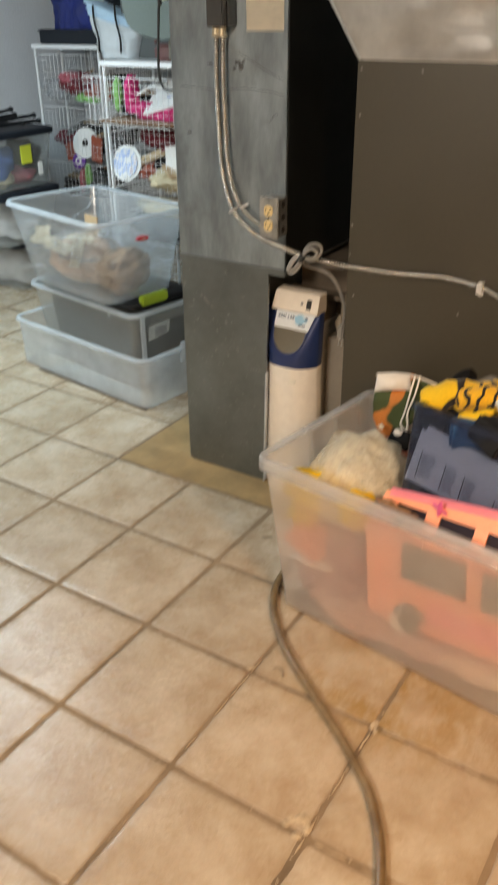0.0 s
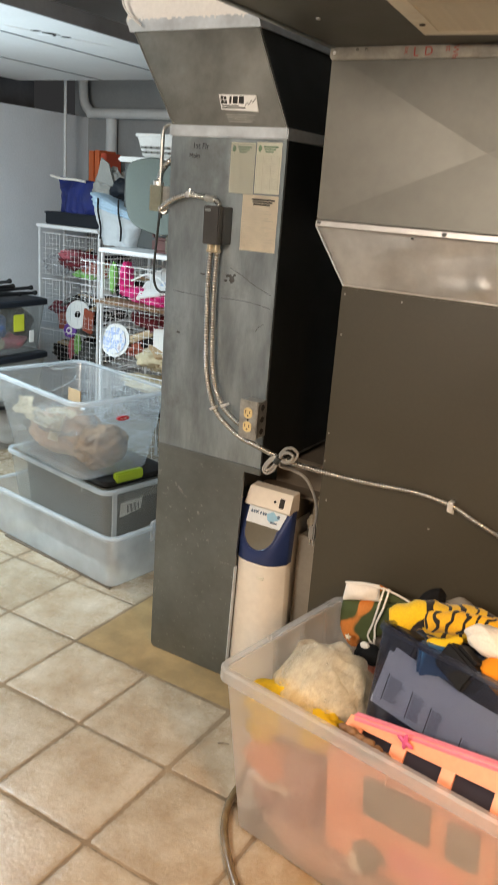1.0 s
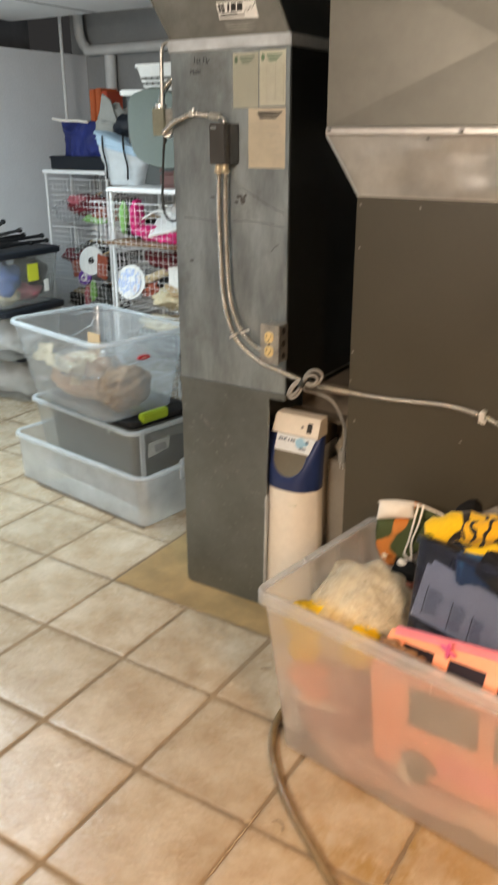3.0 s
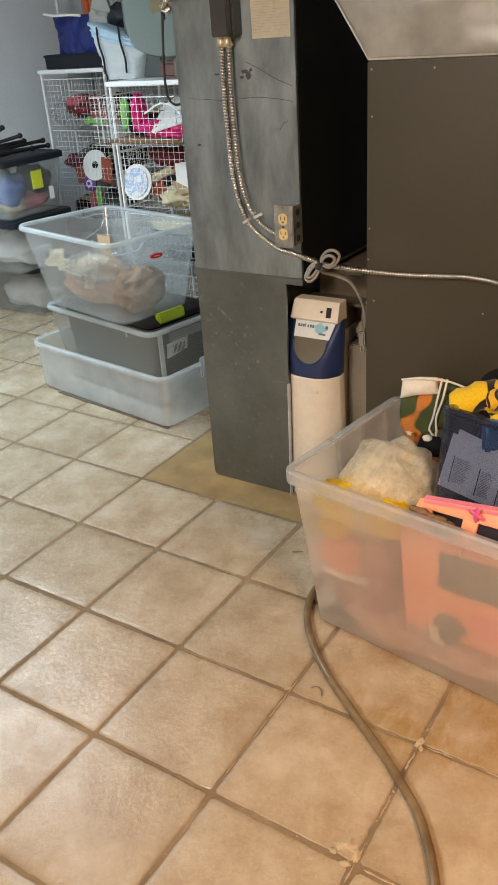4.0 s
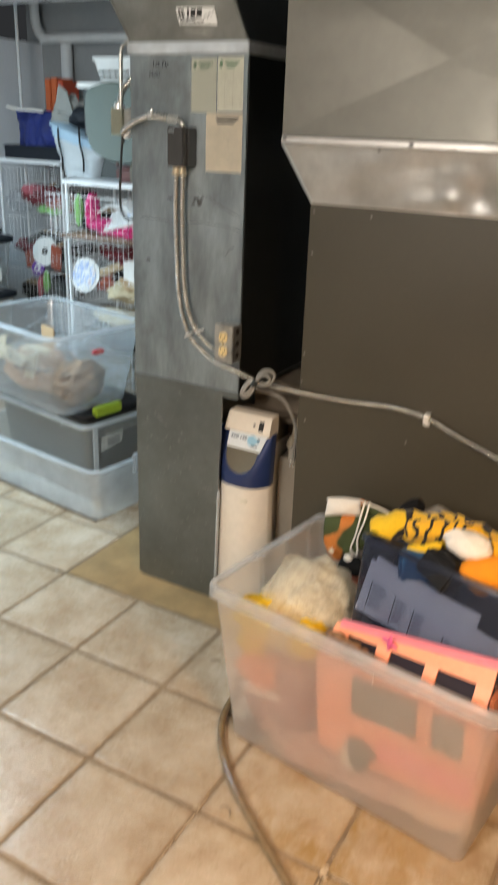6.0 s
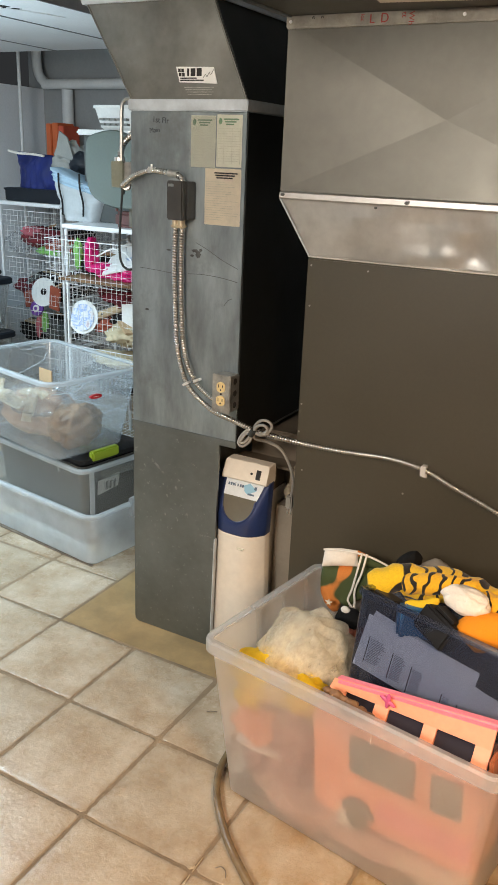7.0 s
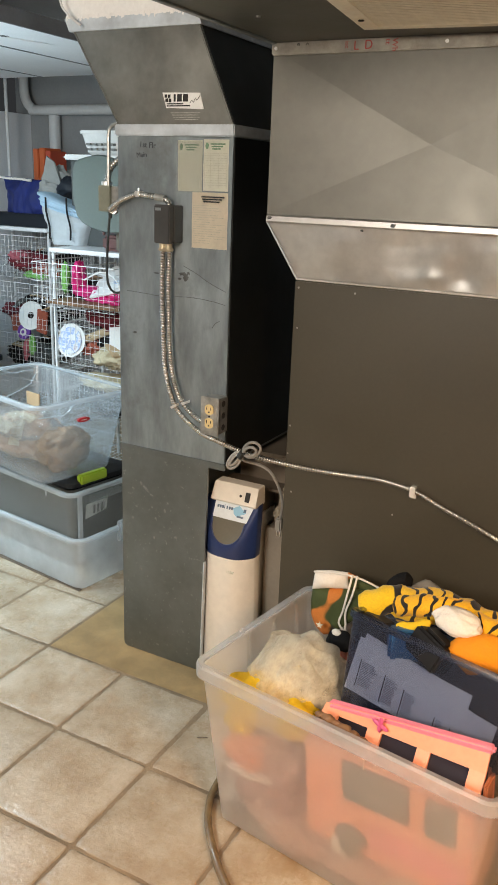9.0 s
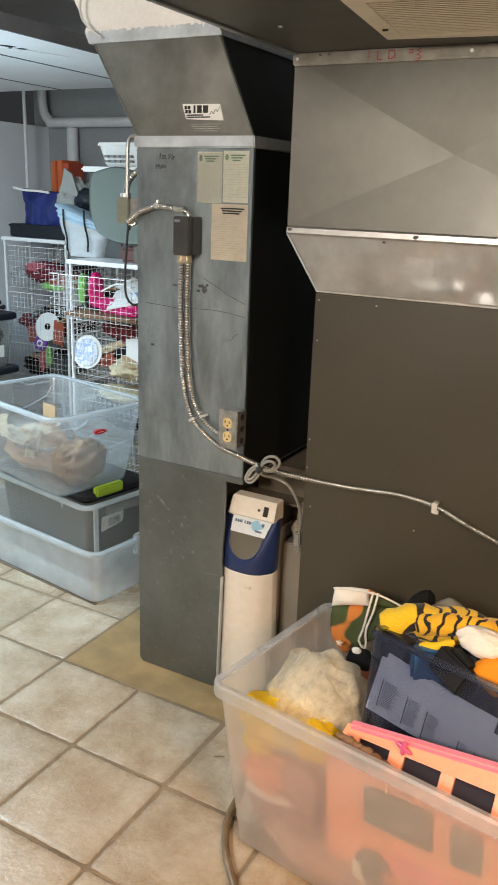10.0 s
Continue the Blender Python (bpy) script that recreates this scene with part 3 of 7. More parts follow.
lettering("marker_writing", "Main", 0.018, pose(-0.035, YF - 0.0004, 1.540, 90, 0, 0) @ Matrix.Rotation(radians(4), 4, "Z"), hand, duct, label="black handwritten marker note")

# sticker on the slanted section, with bars in place of its mark
stick = thing("sticker", (0.055, YF - 0.004, 1.66), label="white service sticker with black mark on the duct", category="sticker")
sy = YF - 0.0045
b = bmesh.new()
prism(b, [(0.064, sy, 1.664), (0.178, sy, 1.660), (0.178, sy + 0.003, 1.660), (0.064, sy + 0.003, 1.664)], [(0.052, sy, 1.701), (0.166, sy, 1.699), (0.166, sy + 0.003, 1.699), (0.052, sy + 0.003, 1.701)])
part("backing", b, M["white"], stick, inside=False)
b = bmesh.new()
for x, z in ((0.059, 1.688), (0.069, 1.6875), (0.0615, 1.678), (0.0715, 1.6775)):
    box(b, x, x + 0.008, sy - 0.0006, sy, z, z + 0.0085)
part("emblem", b, M["ink"], stick, inside=False)
b = bmesh.new()
for x, w in ((0.087, 0.006), (0.098, 0.014), (0.116, 0.015)):
    box(b, x, x + w, sy - 0.0006, sy, 1.6785, 1.6965)
part("wordmark_bars", b, M["ink"], stick, inside=False)
b = bmesh.new()
for z, w in ((1.672, 0.05), (1.667, 0.072)):
    box(b, 0.066, 0.066 + w, sy - 0.0006, sy, z, z + 0.003)
part("small_bars", b, M["ink"], stick, inside=False)
part("pen_stroke", tube([(0.136, sy, 1.674), (0.143, sy, 1.682), (0.147, sy, 1.676), (0.154, sy, 1.687), (0.158, sy, 1.681), (0.167, sy, 1.693)], 0.0008, 5, 0.003), M["ink"], stick, inside=False)
b = bmesh.new()
for k in range(4):
    box(b, 0.078 + 0.004 * k, 0.168 - 0.006 * (k % 2), YF - 0.0042, YF - 0.0038, 1.651 - 0.0055 * k, 1.6525 - 0.0055 * k)
part("printed_bars", b, M["worn_print"], duct, "worn faint printed bars", inside=False)

# ---- electrical fittings ----
M["conduit"] = mat("armoured_cable_steel", (0.50, 0.495, 0.47), 0.24, 0.95, var=0.15, scale=30)
M["box_steel"] = mat("outlet_box_steel", (0.42, 0.42, 0.40), 0.45, 0.8, var=0.3, scale=35)
M["ivory"] = mat("ivory_plastic", (0.72, 0.56, 0.28), 0.4, var=0.06, scale=20)
M["switch"] = mat("dark_grey_enamel", (0.055, 0.055, 0.055), 0.45, 0.2, var=0.15, scale=18)


def ripple(r):
    """Radius along wound steel strip: a rounded crown and a narrow groove every fourth ring."""
    return lambda i: r * (0.80, 1.0, 1.05, 1.0)[i % 4]


CY_ = 1.044
main = thing("armoured_cable", (0.07, CY_, 1.30), label="flexible armoured steel cable strapped along duct and furnace", category="cable")
run = [(0.064, 1.300), (0.062, 1.200), (0.066, 1.091), (0.073, 0.978), (0.093, 0.898), (0.124, 0.847), (0.195, 0.801), (0.261, 0.784), (0.335, 0.768), (0.408, 0.757), (0.494, 0.752), (0.577, 0.753), (0.656, 0.758), (0.735, 0.762), (0.822, 0.752), (0.888, 0.727), (0.948, 0.706), (1.006, 0.685), (1.08, 0.655), (1.12, 0.63)]
part("cable", tube([(x, CY_ + 0.0185 * max(0.0, min(1.0, (x - 0.34) / 0.12)), z) for x, z in run], ripple(0.0079), 10, 0.00185), M["conduit"], main, inside=False)
x, z = 0.822, 0.750
b = a_box(x - 0.007, x + 0.007, CY_ + 0.0065, CY_ + 0.0095, z - 0.013, z + 0.014, bevel=0.001)
box(b, x - 0.006, x + 0.006, CY_ + 0.0095, CY_ + 0.029, z + 0.010, z + 0.013)
box(b, x - 0.006, x + 0.006, CY_ + 0.027, CY_ + 0.0295, z - 0.022, z + 0.013)
part("strap", b, M["zinc_new"], main, "shiny metal cable strap", inside=False)
for q, turn in (((0.108, CY_ - 0.0095, 0.866), -32), ((0.145, CY_ - 0.0095, 0.882), -24)):
    b = a_box(-0.010, 0.010, -0.0012, 0.0012, -0.0035, 0.0035, bevel=0.0008)
    box(b, 0.0075, 0.010, 0.0012, 0.016, -0.0035, 0.0035)
    b.transform(Matrix.Translation(q) @ Matrix.Rotation(radians(turn), 4, "Y"))
    part("strap", b, M["zinc_new"], main, "shiny metal cable strap", inside=False)
second = thing("armoured_cable", (0.09, CY_, 1.30), label="flexible armoured steel cable from switch to outlet", category="cable")
part("cable", tube([(x, CY_ + 0.004, z) for x, z in ((0.083, 1.300), (0.081, 1.200), (0.084, 1.093), (0.091, 0.985), (0.110, 0.914), (0.139, 0.870), (0.182, 0.840), (0.222, 0.828))], ripple(0.0079), 10, 0.00185), M["conduit"], second, inside=False)
third = thing("armoured_cable", (0.0, CY_, 1.44), label="short bent armoured cable over the switch box", category="cable")
part("cable", tube([(0.086, CY_, 1.418), (0.080, CY_, 1.430), (0.062, CY_, 1.437), (0.028, CY_, 1.441), (-0.018, CY_, 1.444), (-0.050, CY_, 1.436), (-0.080, CY_, 1.424), (-0.121, CY_ + 0.008, 1.399)], ripple(0.0079), 10, 0.00185), M["conduit"], third, inside=False)
part("coupling", a_box(-0.026, -0.008, CY_ - 0.0105, CY_ + 0.018, 1.438, 1.453, bevel=0.003), M["zinc_new"], third, inside=False)
part("coupling_screw", disc(bmesh.new(), (-0.016, CY_, 1.453), (0, 0, 1), 0.003, 0.007, 8), M["zinc_new"], third, inside=False)
part("end_fitting", disc(bmesh.new(), (0.040, CY_, 1.440), (1, 0, -0.1), 0.0095, 0.030, 14), M["box_steel"], third, "dull cable connector", inside=False)

sw = thing("switch_box", (0.06, 1.01, 1.32), label="dark grey metal switch box on the duct", category="switch")
part("cover", a_box(0.064, 0.114, 1.000, 1.020, 1.322, 1.422, bevel=0.003), M["switch"], sw, inside=False)
part("housing", a_box(0.067, 0.117, 1.0203, YF, 1.3235, 1.4205, bevel=0.002), M["switch"], sw, inside=False)
part("nameplate", a_box(0.070, 0.087, 0.9985, 1.0005, 1.407, 1.414), M["zinc"], sw, "small pale nameplate", inside=False)
part("connector", a_box(0.054, 0.094, 1.032, 1.056, 1.299, 1.308, bevel=0.003), M["brass"], sw, "brassy cable connector", inside=False)
for x in (0.064, 0.083):
    part("connector", disc(bmesh.new(), (x, CY_, 1.304), (0, 0, 1), 0.0105, 0.020, 12), M["brass"], sw, "brassy cable connector", inside=False)

out = thing("outlet_box", (0.222, 1.01, 0.813), label="steel box with ivory duplex outlet on the duct", category="outlet")
part("box", a_box(0.218, 0.273, 1.013, YF, 0.814, 0.917, bevel=0.003), M["box_steel"], out, inside=False)
part("cover", a_box(0.2155, 0.2735, 1.008, 1.013, 0.810, 0.920, bevel=0.002), M["box_steel"], out, inside=False)
ox = 0.2445
for z in (0.885, 0.846):
    b = bmesh.new()
    loft(b, [[(ox + 0.0155 * max(-0.85, min(0.85, math.cos(a))), y, z + 0.0150 * math.sin(a)) for a in [2 * math.pi * k / 20 for k in range(20)]] for y in (1.0085, 1.0055)])
    face = part("outlet_face", b, M["ivory"], out, "ivory plastic outlet face", inside=False)
    b = bmesh.new()
    box(b, ox - 0.008, ox - 0.006, 1.0050, 1.0057, z - 0.001, z + 0.008)
    box(b, ox + 0.005, ox + 0.007, 1.0050, 1.0057, z - 0.001, z + 0.007)
    disc(b, (ox, 1.0057, z - 0.007), (0, -1, 0), 0.0025, 0.0007, 8)
    part("slot", b, M["ink"], face, inside=False)
part("screw", disc(bmesh.new(), (ox, 1.0082, 0.8655), (0, -1, 0), 0.003, 0.0015, 8), M["ink"], out, inside=False)
for z in (0.90, 0.866, 0.832):
    part("knockout", disc(bmesh.new(), (0.2725, 1.036, z), (1, 0, 0), 0.009, 0.0012, 14), M["switch"], out, "dark round knockout", inside=False)

# junction box and thin pipe behind the duct's edge
M["greenish"] = mat("aged_green_grey_plate", (0.27, 0.28, 0.22), 0.5, 0.4, var=0.2, scale=20)
jb = thing("junction_box", (-0.2, 1.11, 1.4), label="aged green-grey junction box beside the duct", category="junction box")
part("box", a_box(-0.196, -0.128, 1.112, 1.165, 1.394, 1.462, bevel=0.003), M["box_steel"], jb, inside=False)
part("cover", a_box(-0.200, -0.160, 1.102, 1.112, 1.391, 1.463, bevel=0.001), M["greenish"], jb, inside=False)
part("cable", tube([(-0.190, 1.13, 1.466), (-0.185, 1.13, 1.490), (-0.174, 1.13, 1.512), (-0.148, 1.13, 1.534), (-0.108, 1.14, 1.552), (-0.07, 1.15, 1.56)], ripple(0.0095), 8, 0.0022), M["conduit"], jb, "armoured cable", inside=False)
part("connector", disc(bmesh.new(), (-0.190, 1.13, 1.462), (0, 0, 1), 0.016, 0.012, 12), M["zinc_new"], jb, inside=False)
part("connector", disc(bmesh.new(), (-0.118, 1.062, 1.400), (-0.5, 0.8, -0.1), 0.012, 0.050, 12), M["zinc_new"], jb, inside=False)
pipe = thing("thin_pipe", (-0.155, 1.12, 1.46), label="thin grey metal pipe bent into the duct", category="pipe")
part("tube", tube([(-0.178, 1.122, 1.45), (-0.176, 1.122, 1.55), (-0.174, 1.122, 1.606), (-0.167, 1.122, 1.622), (-0.150, 1.122, 1.629), (-0.09, 1.125, 1.630)], 0.0056, 8), M["box_steel"], pipe, inside=False)
M["cord"] = mat("black_rubber_cord", (0.03, 0.035, 0.035), 0.5, var=0.2)
M["grey_cord"] = mat("grey_vinyl_cord", (0.36, 0.35, 0.33), 0.3, 0.3, var=0.15)
pend = thing("hanging_cord", (-0.17, 1.12, 1.40), label="dark cord hanging from the junction box", category="cable")
part("cord", tube([(-0.173, 1.12, 1.394), (-0.180, 1.12, 1.330), (-0.184, 1.12, 1.287), (-0.188, 1.12, 1.221), (-0.182, 1.12, 1.178), (-0.160, 1.12, 1.158), (-0.12, 1.13, 1.165)], 0.0036, 6), M["cord"], pend, inside=False)
part("cord_grip", disc(bmesh.new(), (-0.172, 1.12, 1.372), (0, 0, 1), 0.006, 0.022, 10), M["cord"], pend, inside=False)

# tied power cord and plug above the air cleaner
pc = thing("power_cord", (0.35, 1.04, 0.77), label="grey power cord tied in a bow over the cable", category="cable")
kx, ky, kz = 0.342, 1.030, 0.770
for pts, r in (([(kx, ky, kz), (0.348, ky - 0.006, 0.788), (0.366, ky - 0.010, 0.807), (0.388, ky - 0.010, 0.811), (0.400, ky - 0.006, 0.797), (0.386, ky - 0.004, 0.774), (0.360, ky, 0.762), (kx, ky, kz)], 0.0042),
               ([(kx + 0.002, ky - 0.008, kz), (0.356, ky - 0.014, 0.788), (0.374, ky - 0.018, 0.799), (0.388, ky - 0.018, 0.797), (0.390, ky - 0.012, 0.786), (0.372, ky - 0.008, 0.770), (kx, ky - 0.006, kz - 0.002)], 0.0042),
               ([(kx, ky - 0.004, kz), (0.330, ky - 0.008, 0.774), (0.309, ky - 0.008, 0.755), (0.297, ky - 0.006, 0.729), (0.310, ky - 0.004, 0.720), (0.330, ky - 0.002, 0.738), (kx, ky - 0.002, kz)], 0.0042),
               ([(kx, ky - 0.008, kz - 0.004), (0.326, ky - 0.012, 0.764), (0.313, ky - 0.012, 0.748), (0.306, ky - 0.010, 0.733), (0.318, ky - 0.008, 0.735), (kx, ky - 0.006, kz - 0.004)], 0.0040)):
    part("cord_loop", tube(pts, r, 8, 0.005), M["grey_cord"], pc, inside=False)
part("cord_tail", tube([(kx, ky, 0.764), (0.336, 1.05, 0.742), (0.353, 1.10, 0.720), (0.388, 1.115, 0.699), (0.412, 1.13, 0.648), (0.418, 1.145, 0.596), (0.410, 1.155, 0.545)], 0.0044, 8), M["grey_cord"], pc, inside=False)
part("cord_tail", tube([(kx - 0.005, ky, 0.762), (kx - 0.012, ky + 0.05, 0.735), (kx + 0.005, ky + 0.12, 0.715), (kx + 0.04, ky + 0.17, 0.70)], 0.0044, 8), M["grey_cord"], pc, inside=False)
part("plug", a_box(0.396, 0.416, 1.145, 1.167, 0.505, 0.548, bevel=0.004), M["grey_cord"], pc, inside=False)
b = bmesh.new()
for dx in (0.400, 0.410):
    box(b, dx, dx + 0.002, 1.152, 1.160, 0.487, 0.506)
part("plug_pin", b, M["zinc_new"], pc, inside=False)
part("tie", disc(bmesh.new(), (kx - 0.005, ky - 0.012, kz - 0.010), (0.5, 0, 0.85), 0.009, 0.020, 10), M["cord"], pc, "black twist tie", inside=False)

# ---- air cleaner ----
M["cleaner"] = mat("cream_white_plastic", (0.80, 0.75, 0.67), 0.36, var=0.02, scale=6, fine=40, bump=0.0)
M["navy"] = mat("navy_plastic", (0.020, 0.038, 0.125), 0.32, var=0.06, scale=8, bump=0.0)
M["gap_grey"] = mat("olive_grey_plastic", (0.13, 0.12, 0.09), 0.5, var=0.1)
M["sky_print"] = mat("pale_blue_print", (0.74, 0.81, 0.87), 0.5, var=0.05)
M["blue_print"] = mat("mid_blue_print", (0.30, 0.58, 0.78), 0.5, var=0.12)
M["slate_print"] = mat("slate_blue_print", (0.10, 0.16, 0.25), 0.5, var=0.1)
ac = thing("air_cleaner", (0.245, 1.165, 0), label="slim white electronic air cleaner with navy top", category="air cleaner")
ux0, ux1, uy, bow = 0.149, 0.324, 1.166, 0.050


def slope(z):
    """Depth of the flat panel that leans back across the rounded front."""
    return uy - bow + 0.052 * (z - 0.424) / 0.136


def front_ring(x0, x1, y, z, cut=False, n=20):
    """A rounded front with flat sides, cut by the leaning panel where asked."""
    ring = []
    for k in range(n + 1):
        u = -math.cos(math.pi * k / n)
        q = y - bow * (1 - abs(u) ** 3.2)
        ring.append(((x0 + x1) / 2 + (x1 - x0) / 2 * u, max(q, slope(z)) if cut else q, z))
    return ring + [(x1, y + 0.028, z), (x0, y + 0.028, z)]


part("column", loft(bmesh.new(), [front_ring(ux0 - 0.010, ux1 + 0.006, uy, -0.022), front_ring(ux0 - 0.005, ux1 + 0.004, uy, 0.20), front_ring(ux0 + 0.001, ux1 - 0.001, uy, 0.386), front_ring(ux0 + 0.004, ux1 - 0.004, uy + 0.003, 0.390)]), M["cleaner"], ac, inside=False)
part("navy_cover", loft(bmesh.new(), [front_ring(ux0 + 0.002, ux1 - 0.002, uy + 0.001, 0.3905), front_ring(ux0, ux1, uy, 0.394)] + [front_ring(ux0 + 0.010 * (z - 0.394), ux1 + 0.03 * (z - 0.394), uy, z, True) for z in [0.420 + 0.010 * k for k in range(15)]]), M["navy"], ac, inside=False)


def on_panel(pts, name, lift, thick, material, parent, label=""):
    """A flat piece lying on the leaning panel, outlined by x and height."""
    b = bmesh.new()
    prism(b, [(x, slope(z) - lift + thick, z) for x, z in pts], [(x, slope(z) - lift, z) for x, z in pts])
    return part(name, b, material, parent, label, inside=False)


grip = [(0.186, 0.512), (0.187, 0.500)] + [(0.241 - 0.054 * math.cos(a), 0.493 - 0.060 * math.sin(a)) for a in [math.pi * k / 16 for k in range(1, 16)]] + [(0.295, 0.500), (0.299, 0.512)]
on_panel(grip, "grip_recess", 0.0012, 0.003, M["gap_grey"], ac, "grey U-shaped grip recess")
lip = [Vector((x, slope(z) - 0.0018, z)) for x, z in grip[1:-1]]
part("grip_lip", sweep(bmesh.new(), lip, 0.0022, 8), M["navy"], ac, inside=False)
label_ob = on_panel([(0.186, 0.505), (0.300, 0.505), (0.316, 0.556), (0.186, 0.556)], "name_label", 0.0026, 0.0012, M["sky_print"], ac, "pale blue name label")
for k, (w, hgt) in enumerate(((0.006, 0.008), (0.006, 0.008), (0.006, 0.008), (0.002, 0.011), (0.004, 0.008), (0.006, 0.008), (0.006, 0.008))):
    x = 0.195 + 0.0078 * k
    on_panel([(x, 0.533), (x + w, 0.533), (x + w, 0.533 + hgt), (x, 0.533 + hgt)], "wordmark_bar", 0.0032, 0.0005, M["slate_print"], label_ob)
on_panel([(0.268 + (0.021 + 0.005 * math.sin(3 * a + 1)) * math.cos(a), 0.533 + (0.013 + 0.003 * math.cos(4 * a)) * math.sin(a)) for a in [2 * math.pi * k / 20 for k in range(20)]], "emblem", 0.0032, 0.0005, M["blue_print"], label_ob)
on_panel([(0.284, 0.534), (0.292, 0.534), (0.293, 0.543), (0.285, 0.543)], "wordmark_bar", 0.0037, 0.0004, M["slate_print"], label_ob)
on_panel([(0.266, 0.5165), (0.287, 0.5165), (0.288, 0.5215), (0.266, 0.5215)], "small_bar", 0.0037, 0.0004, M["slate_print"], label_ob)
hd = bmesh.new()
hx0, hx1 = 0.177, 0.327
loft(hd, [[(hx0, 1.150, 0.556), (hx1, 1.150, 0.556), (hx1, 1.205, 0.556), (hx0, 1.205, 0.556)], [(hx0 - 0.001, 1.146, 0.561), (hx1 + 0.001, 1.146, 0.561), (hx1 + 0.001, 1.205, 0.561), (hx0 - 0.001, 1.205, 0.561)], [(hx0 + 0.004, 1.164, 0.610), (hx1, 1.164, 0.610), (hx1, 1.205, 0.612), (hx0 + 0.004, 1.205, 0.612)], [(hx0 + 0.007, 1.168, 0.6135), (hx1 - 0.003, 1.168, 0.6135), (hx1 - 0.003, 1.203, 0.6145), (hx0 + 0.007, 1.203, 0.6145)]])
head = part("control_head", hd, M["cleaner"], ac, inside=False)
part("indicator", disc(bmesh.new(), (0.274, 1.1555, 0.584), (0, -0.94, 0.34), 0.004, 0.003, 10), M["ink"], head, inside=False)
b = a_box(-0.0075, 0.0075, -0.003, 0.003, -0.0145, 0.0145, bevel=0.001)
b.transform(Matrix.Translation((0.297, 1.1545, 0.584)) @ Matrix.Rotation(radians(-20), 4, "X"))
part("rocker_switch", b, M["ink"], head, "black rocker switch", inside=False)
b = bmesh.new()
for k in range(16):
    z = 0.085 + k * 0.0165
    x = ux0 + 0.017 - 0.006 * (1 - z / 0.39)
    u = (x - (ux0 + ux1) / 2) / ((ux1 - ux0) / 2 + 0.004)
    lump(b, (x, uy - bow * (1 - abs(u) ** 3.2) - 0.0005, z), (0.0045, 0.0042, 0.0058), 0.35, 2, k, 2)
part("embossed_beads", b, M["cleaner"], ac, inside=False)
b = a_box(0.252, 0.278, uy - bow - 0.0008, uy - bow + 0.004, 0.350, 0.3520)
box(b, 0.254, 0.276, uy - bow - 0.0008, uy - bow + 0.004, 0.345, 0.3465)
part("small_print", b, M["faint"], ac, inside=False)
ac.location += Vector((0.0246, -0.045, 0.022))   # its front stands flush with the duct panel

# ---- plastic tubs ----
M["frost"] = clear("frosted_plastic", (0.99, 0.93, 0.87), 0.31, 0.35, 0.80, 0.28)
M["clear_blue"] = clear("clear_plastic", (0.84, 0.92, 0.97), 0.19, 0.16, 0.22)
M["milky"] = clear("milky_clear_plastic", (0.86, 0.93, 0.97), 0.46, 0.2, 0.35)
M["smoke"] = clear("smoky_plastic", (0.74, 0.78, 0.78), 0.20, 0.2, 0.2)
M["navy_clear"] = clear("navy_translucent_plastic", (0.035, 0.05, 0.14), 0.17, 0.3, 0.25, 0.10, (0.66, 0.72, 0.82))
M["inner"] = clear("inner_plastic_face", (0.95, 0.96, 0.97), 0.05, 0.2, 0.0)
M["navy_inner"] = clear("inner_navy_face", (0.22, 0.26, 0.42), 0.03, 0.2, 0.0)
M["rim_clear"] = clear("thick_clear_rim", (0.88, 0.94, 0.98), 0.34, 0.25, 0.2)
M["rim"] = clear("thick_frosted_rim", (0.92, 0.95, 0.99), 0.25, 0.45, 0.5)


def tub_shell(hx, hy, h, inset, wall=0.0025, r=0.05, base=0.0):
    """Open tapered tub, outside up and inside down."""
    L = []
    ib = inset
    for k in range(5):
        f = k / 4
        L.append(round_rect(hx - ib * (1 - f), hy - ib * (1 - f), r, base + 0.012 * (1 if k else 0) + (h - 0.02) * f if k else base + 0.010))
    L.insert(0, round_rect(hx - ib - 0.012, hy - ib - 0.012, r * 0.8, base))
    for k in range(4, -1, -1):
        f = k / 4
        L.append(round_rect(hx - ib * (1 - f) - wall, hy - ib * (1 - f) - wall, r - wall, base + 0.004 + 0.012 + (h - 0.02 - 0.004) * f if k else base + 0.014))
    L.append(round_rect(hx - ib - 0.014, hy - ib - 0.014, r * 0.8, base + 0.004))
    b = loft(bmesh.new(), L)
    b.faces.ensure_lookup_table()
    n = len(L[0])
    for f in b.faces[6 * n:]:
        f.material_index = 1
    b.faces[-2].material_index = 0
    return b


def tub_rim(hx, hy, h, out=0.014, drop=0.022, r=0.055, thick=0.003):
    L = [round_rect(hx + a, hy + a, r + a, z) for a, z in ((-0.004, h - 0.006), (-0.003, h), (out * 0.7, h + 0.002), (out, h - 0.004), (out, h - drop), (out - thick, h - drop), (out - thick, h - 0.007), (0.001, h - 0.006))]
    L.append(L[0])
    return loft(bmesh.new(), L, False, False)


# the large frosted tub beside the furnace
TL, TD, TH = 0.722, 0.497, 0.445
tub_m = pose(0.501, 0.511, 0, 0, 0, -8.4) @ Matrix.Translation((TL / 2, TD / 2, 0))
tub = thing("storage_tub", label="large frosted plastic tub without lid, full of toys", category="storage tub")
tub.matrix_basis = tub_m
part("shell", tub_shell(TL / 2 - 0.014, TD / 2 - 0.014, TH, 0.040, 0.003, 0.020), [M["frost"], M["inner"]], tub)
part("rim", tub_rim(TL / 2 - 0.014, TD / 2 - 0.014, TH, drop=0.030, r=0.022), M["rim"], tub, "thick milky rolled rim")
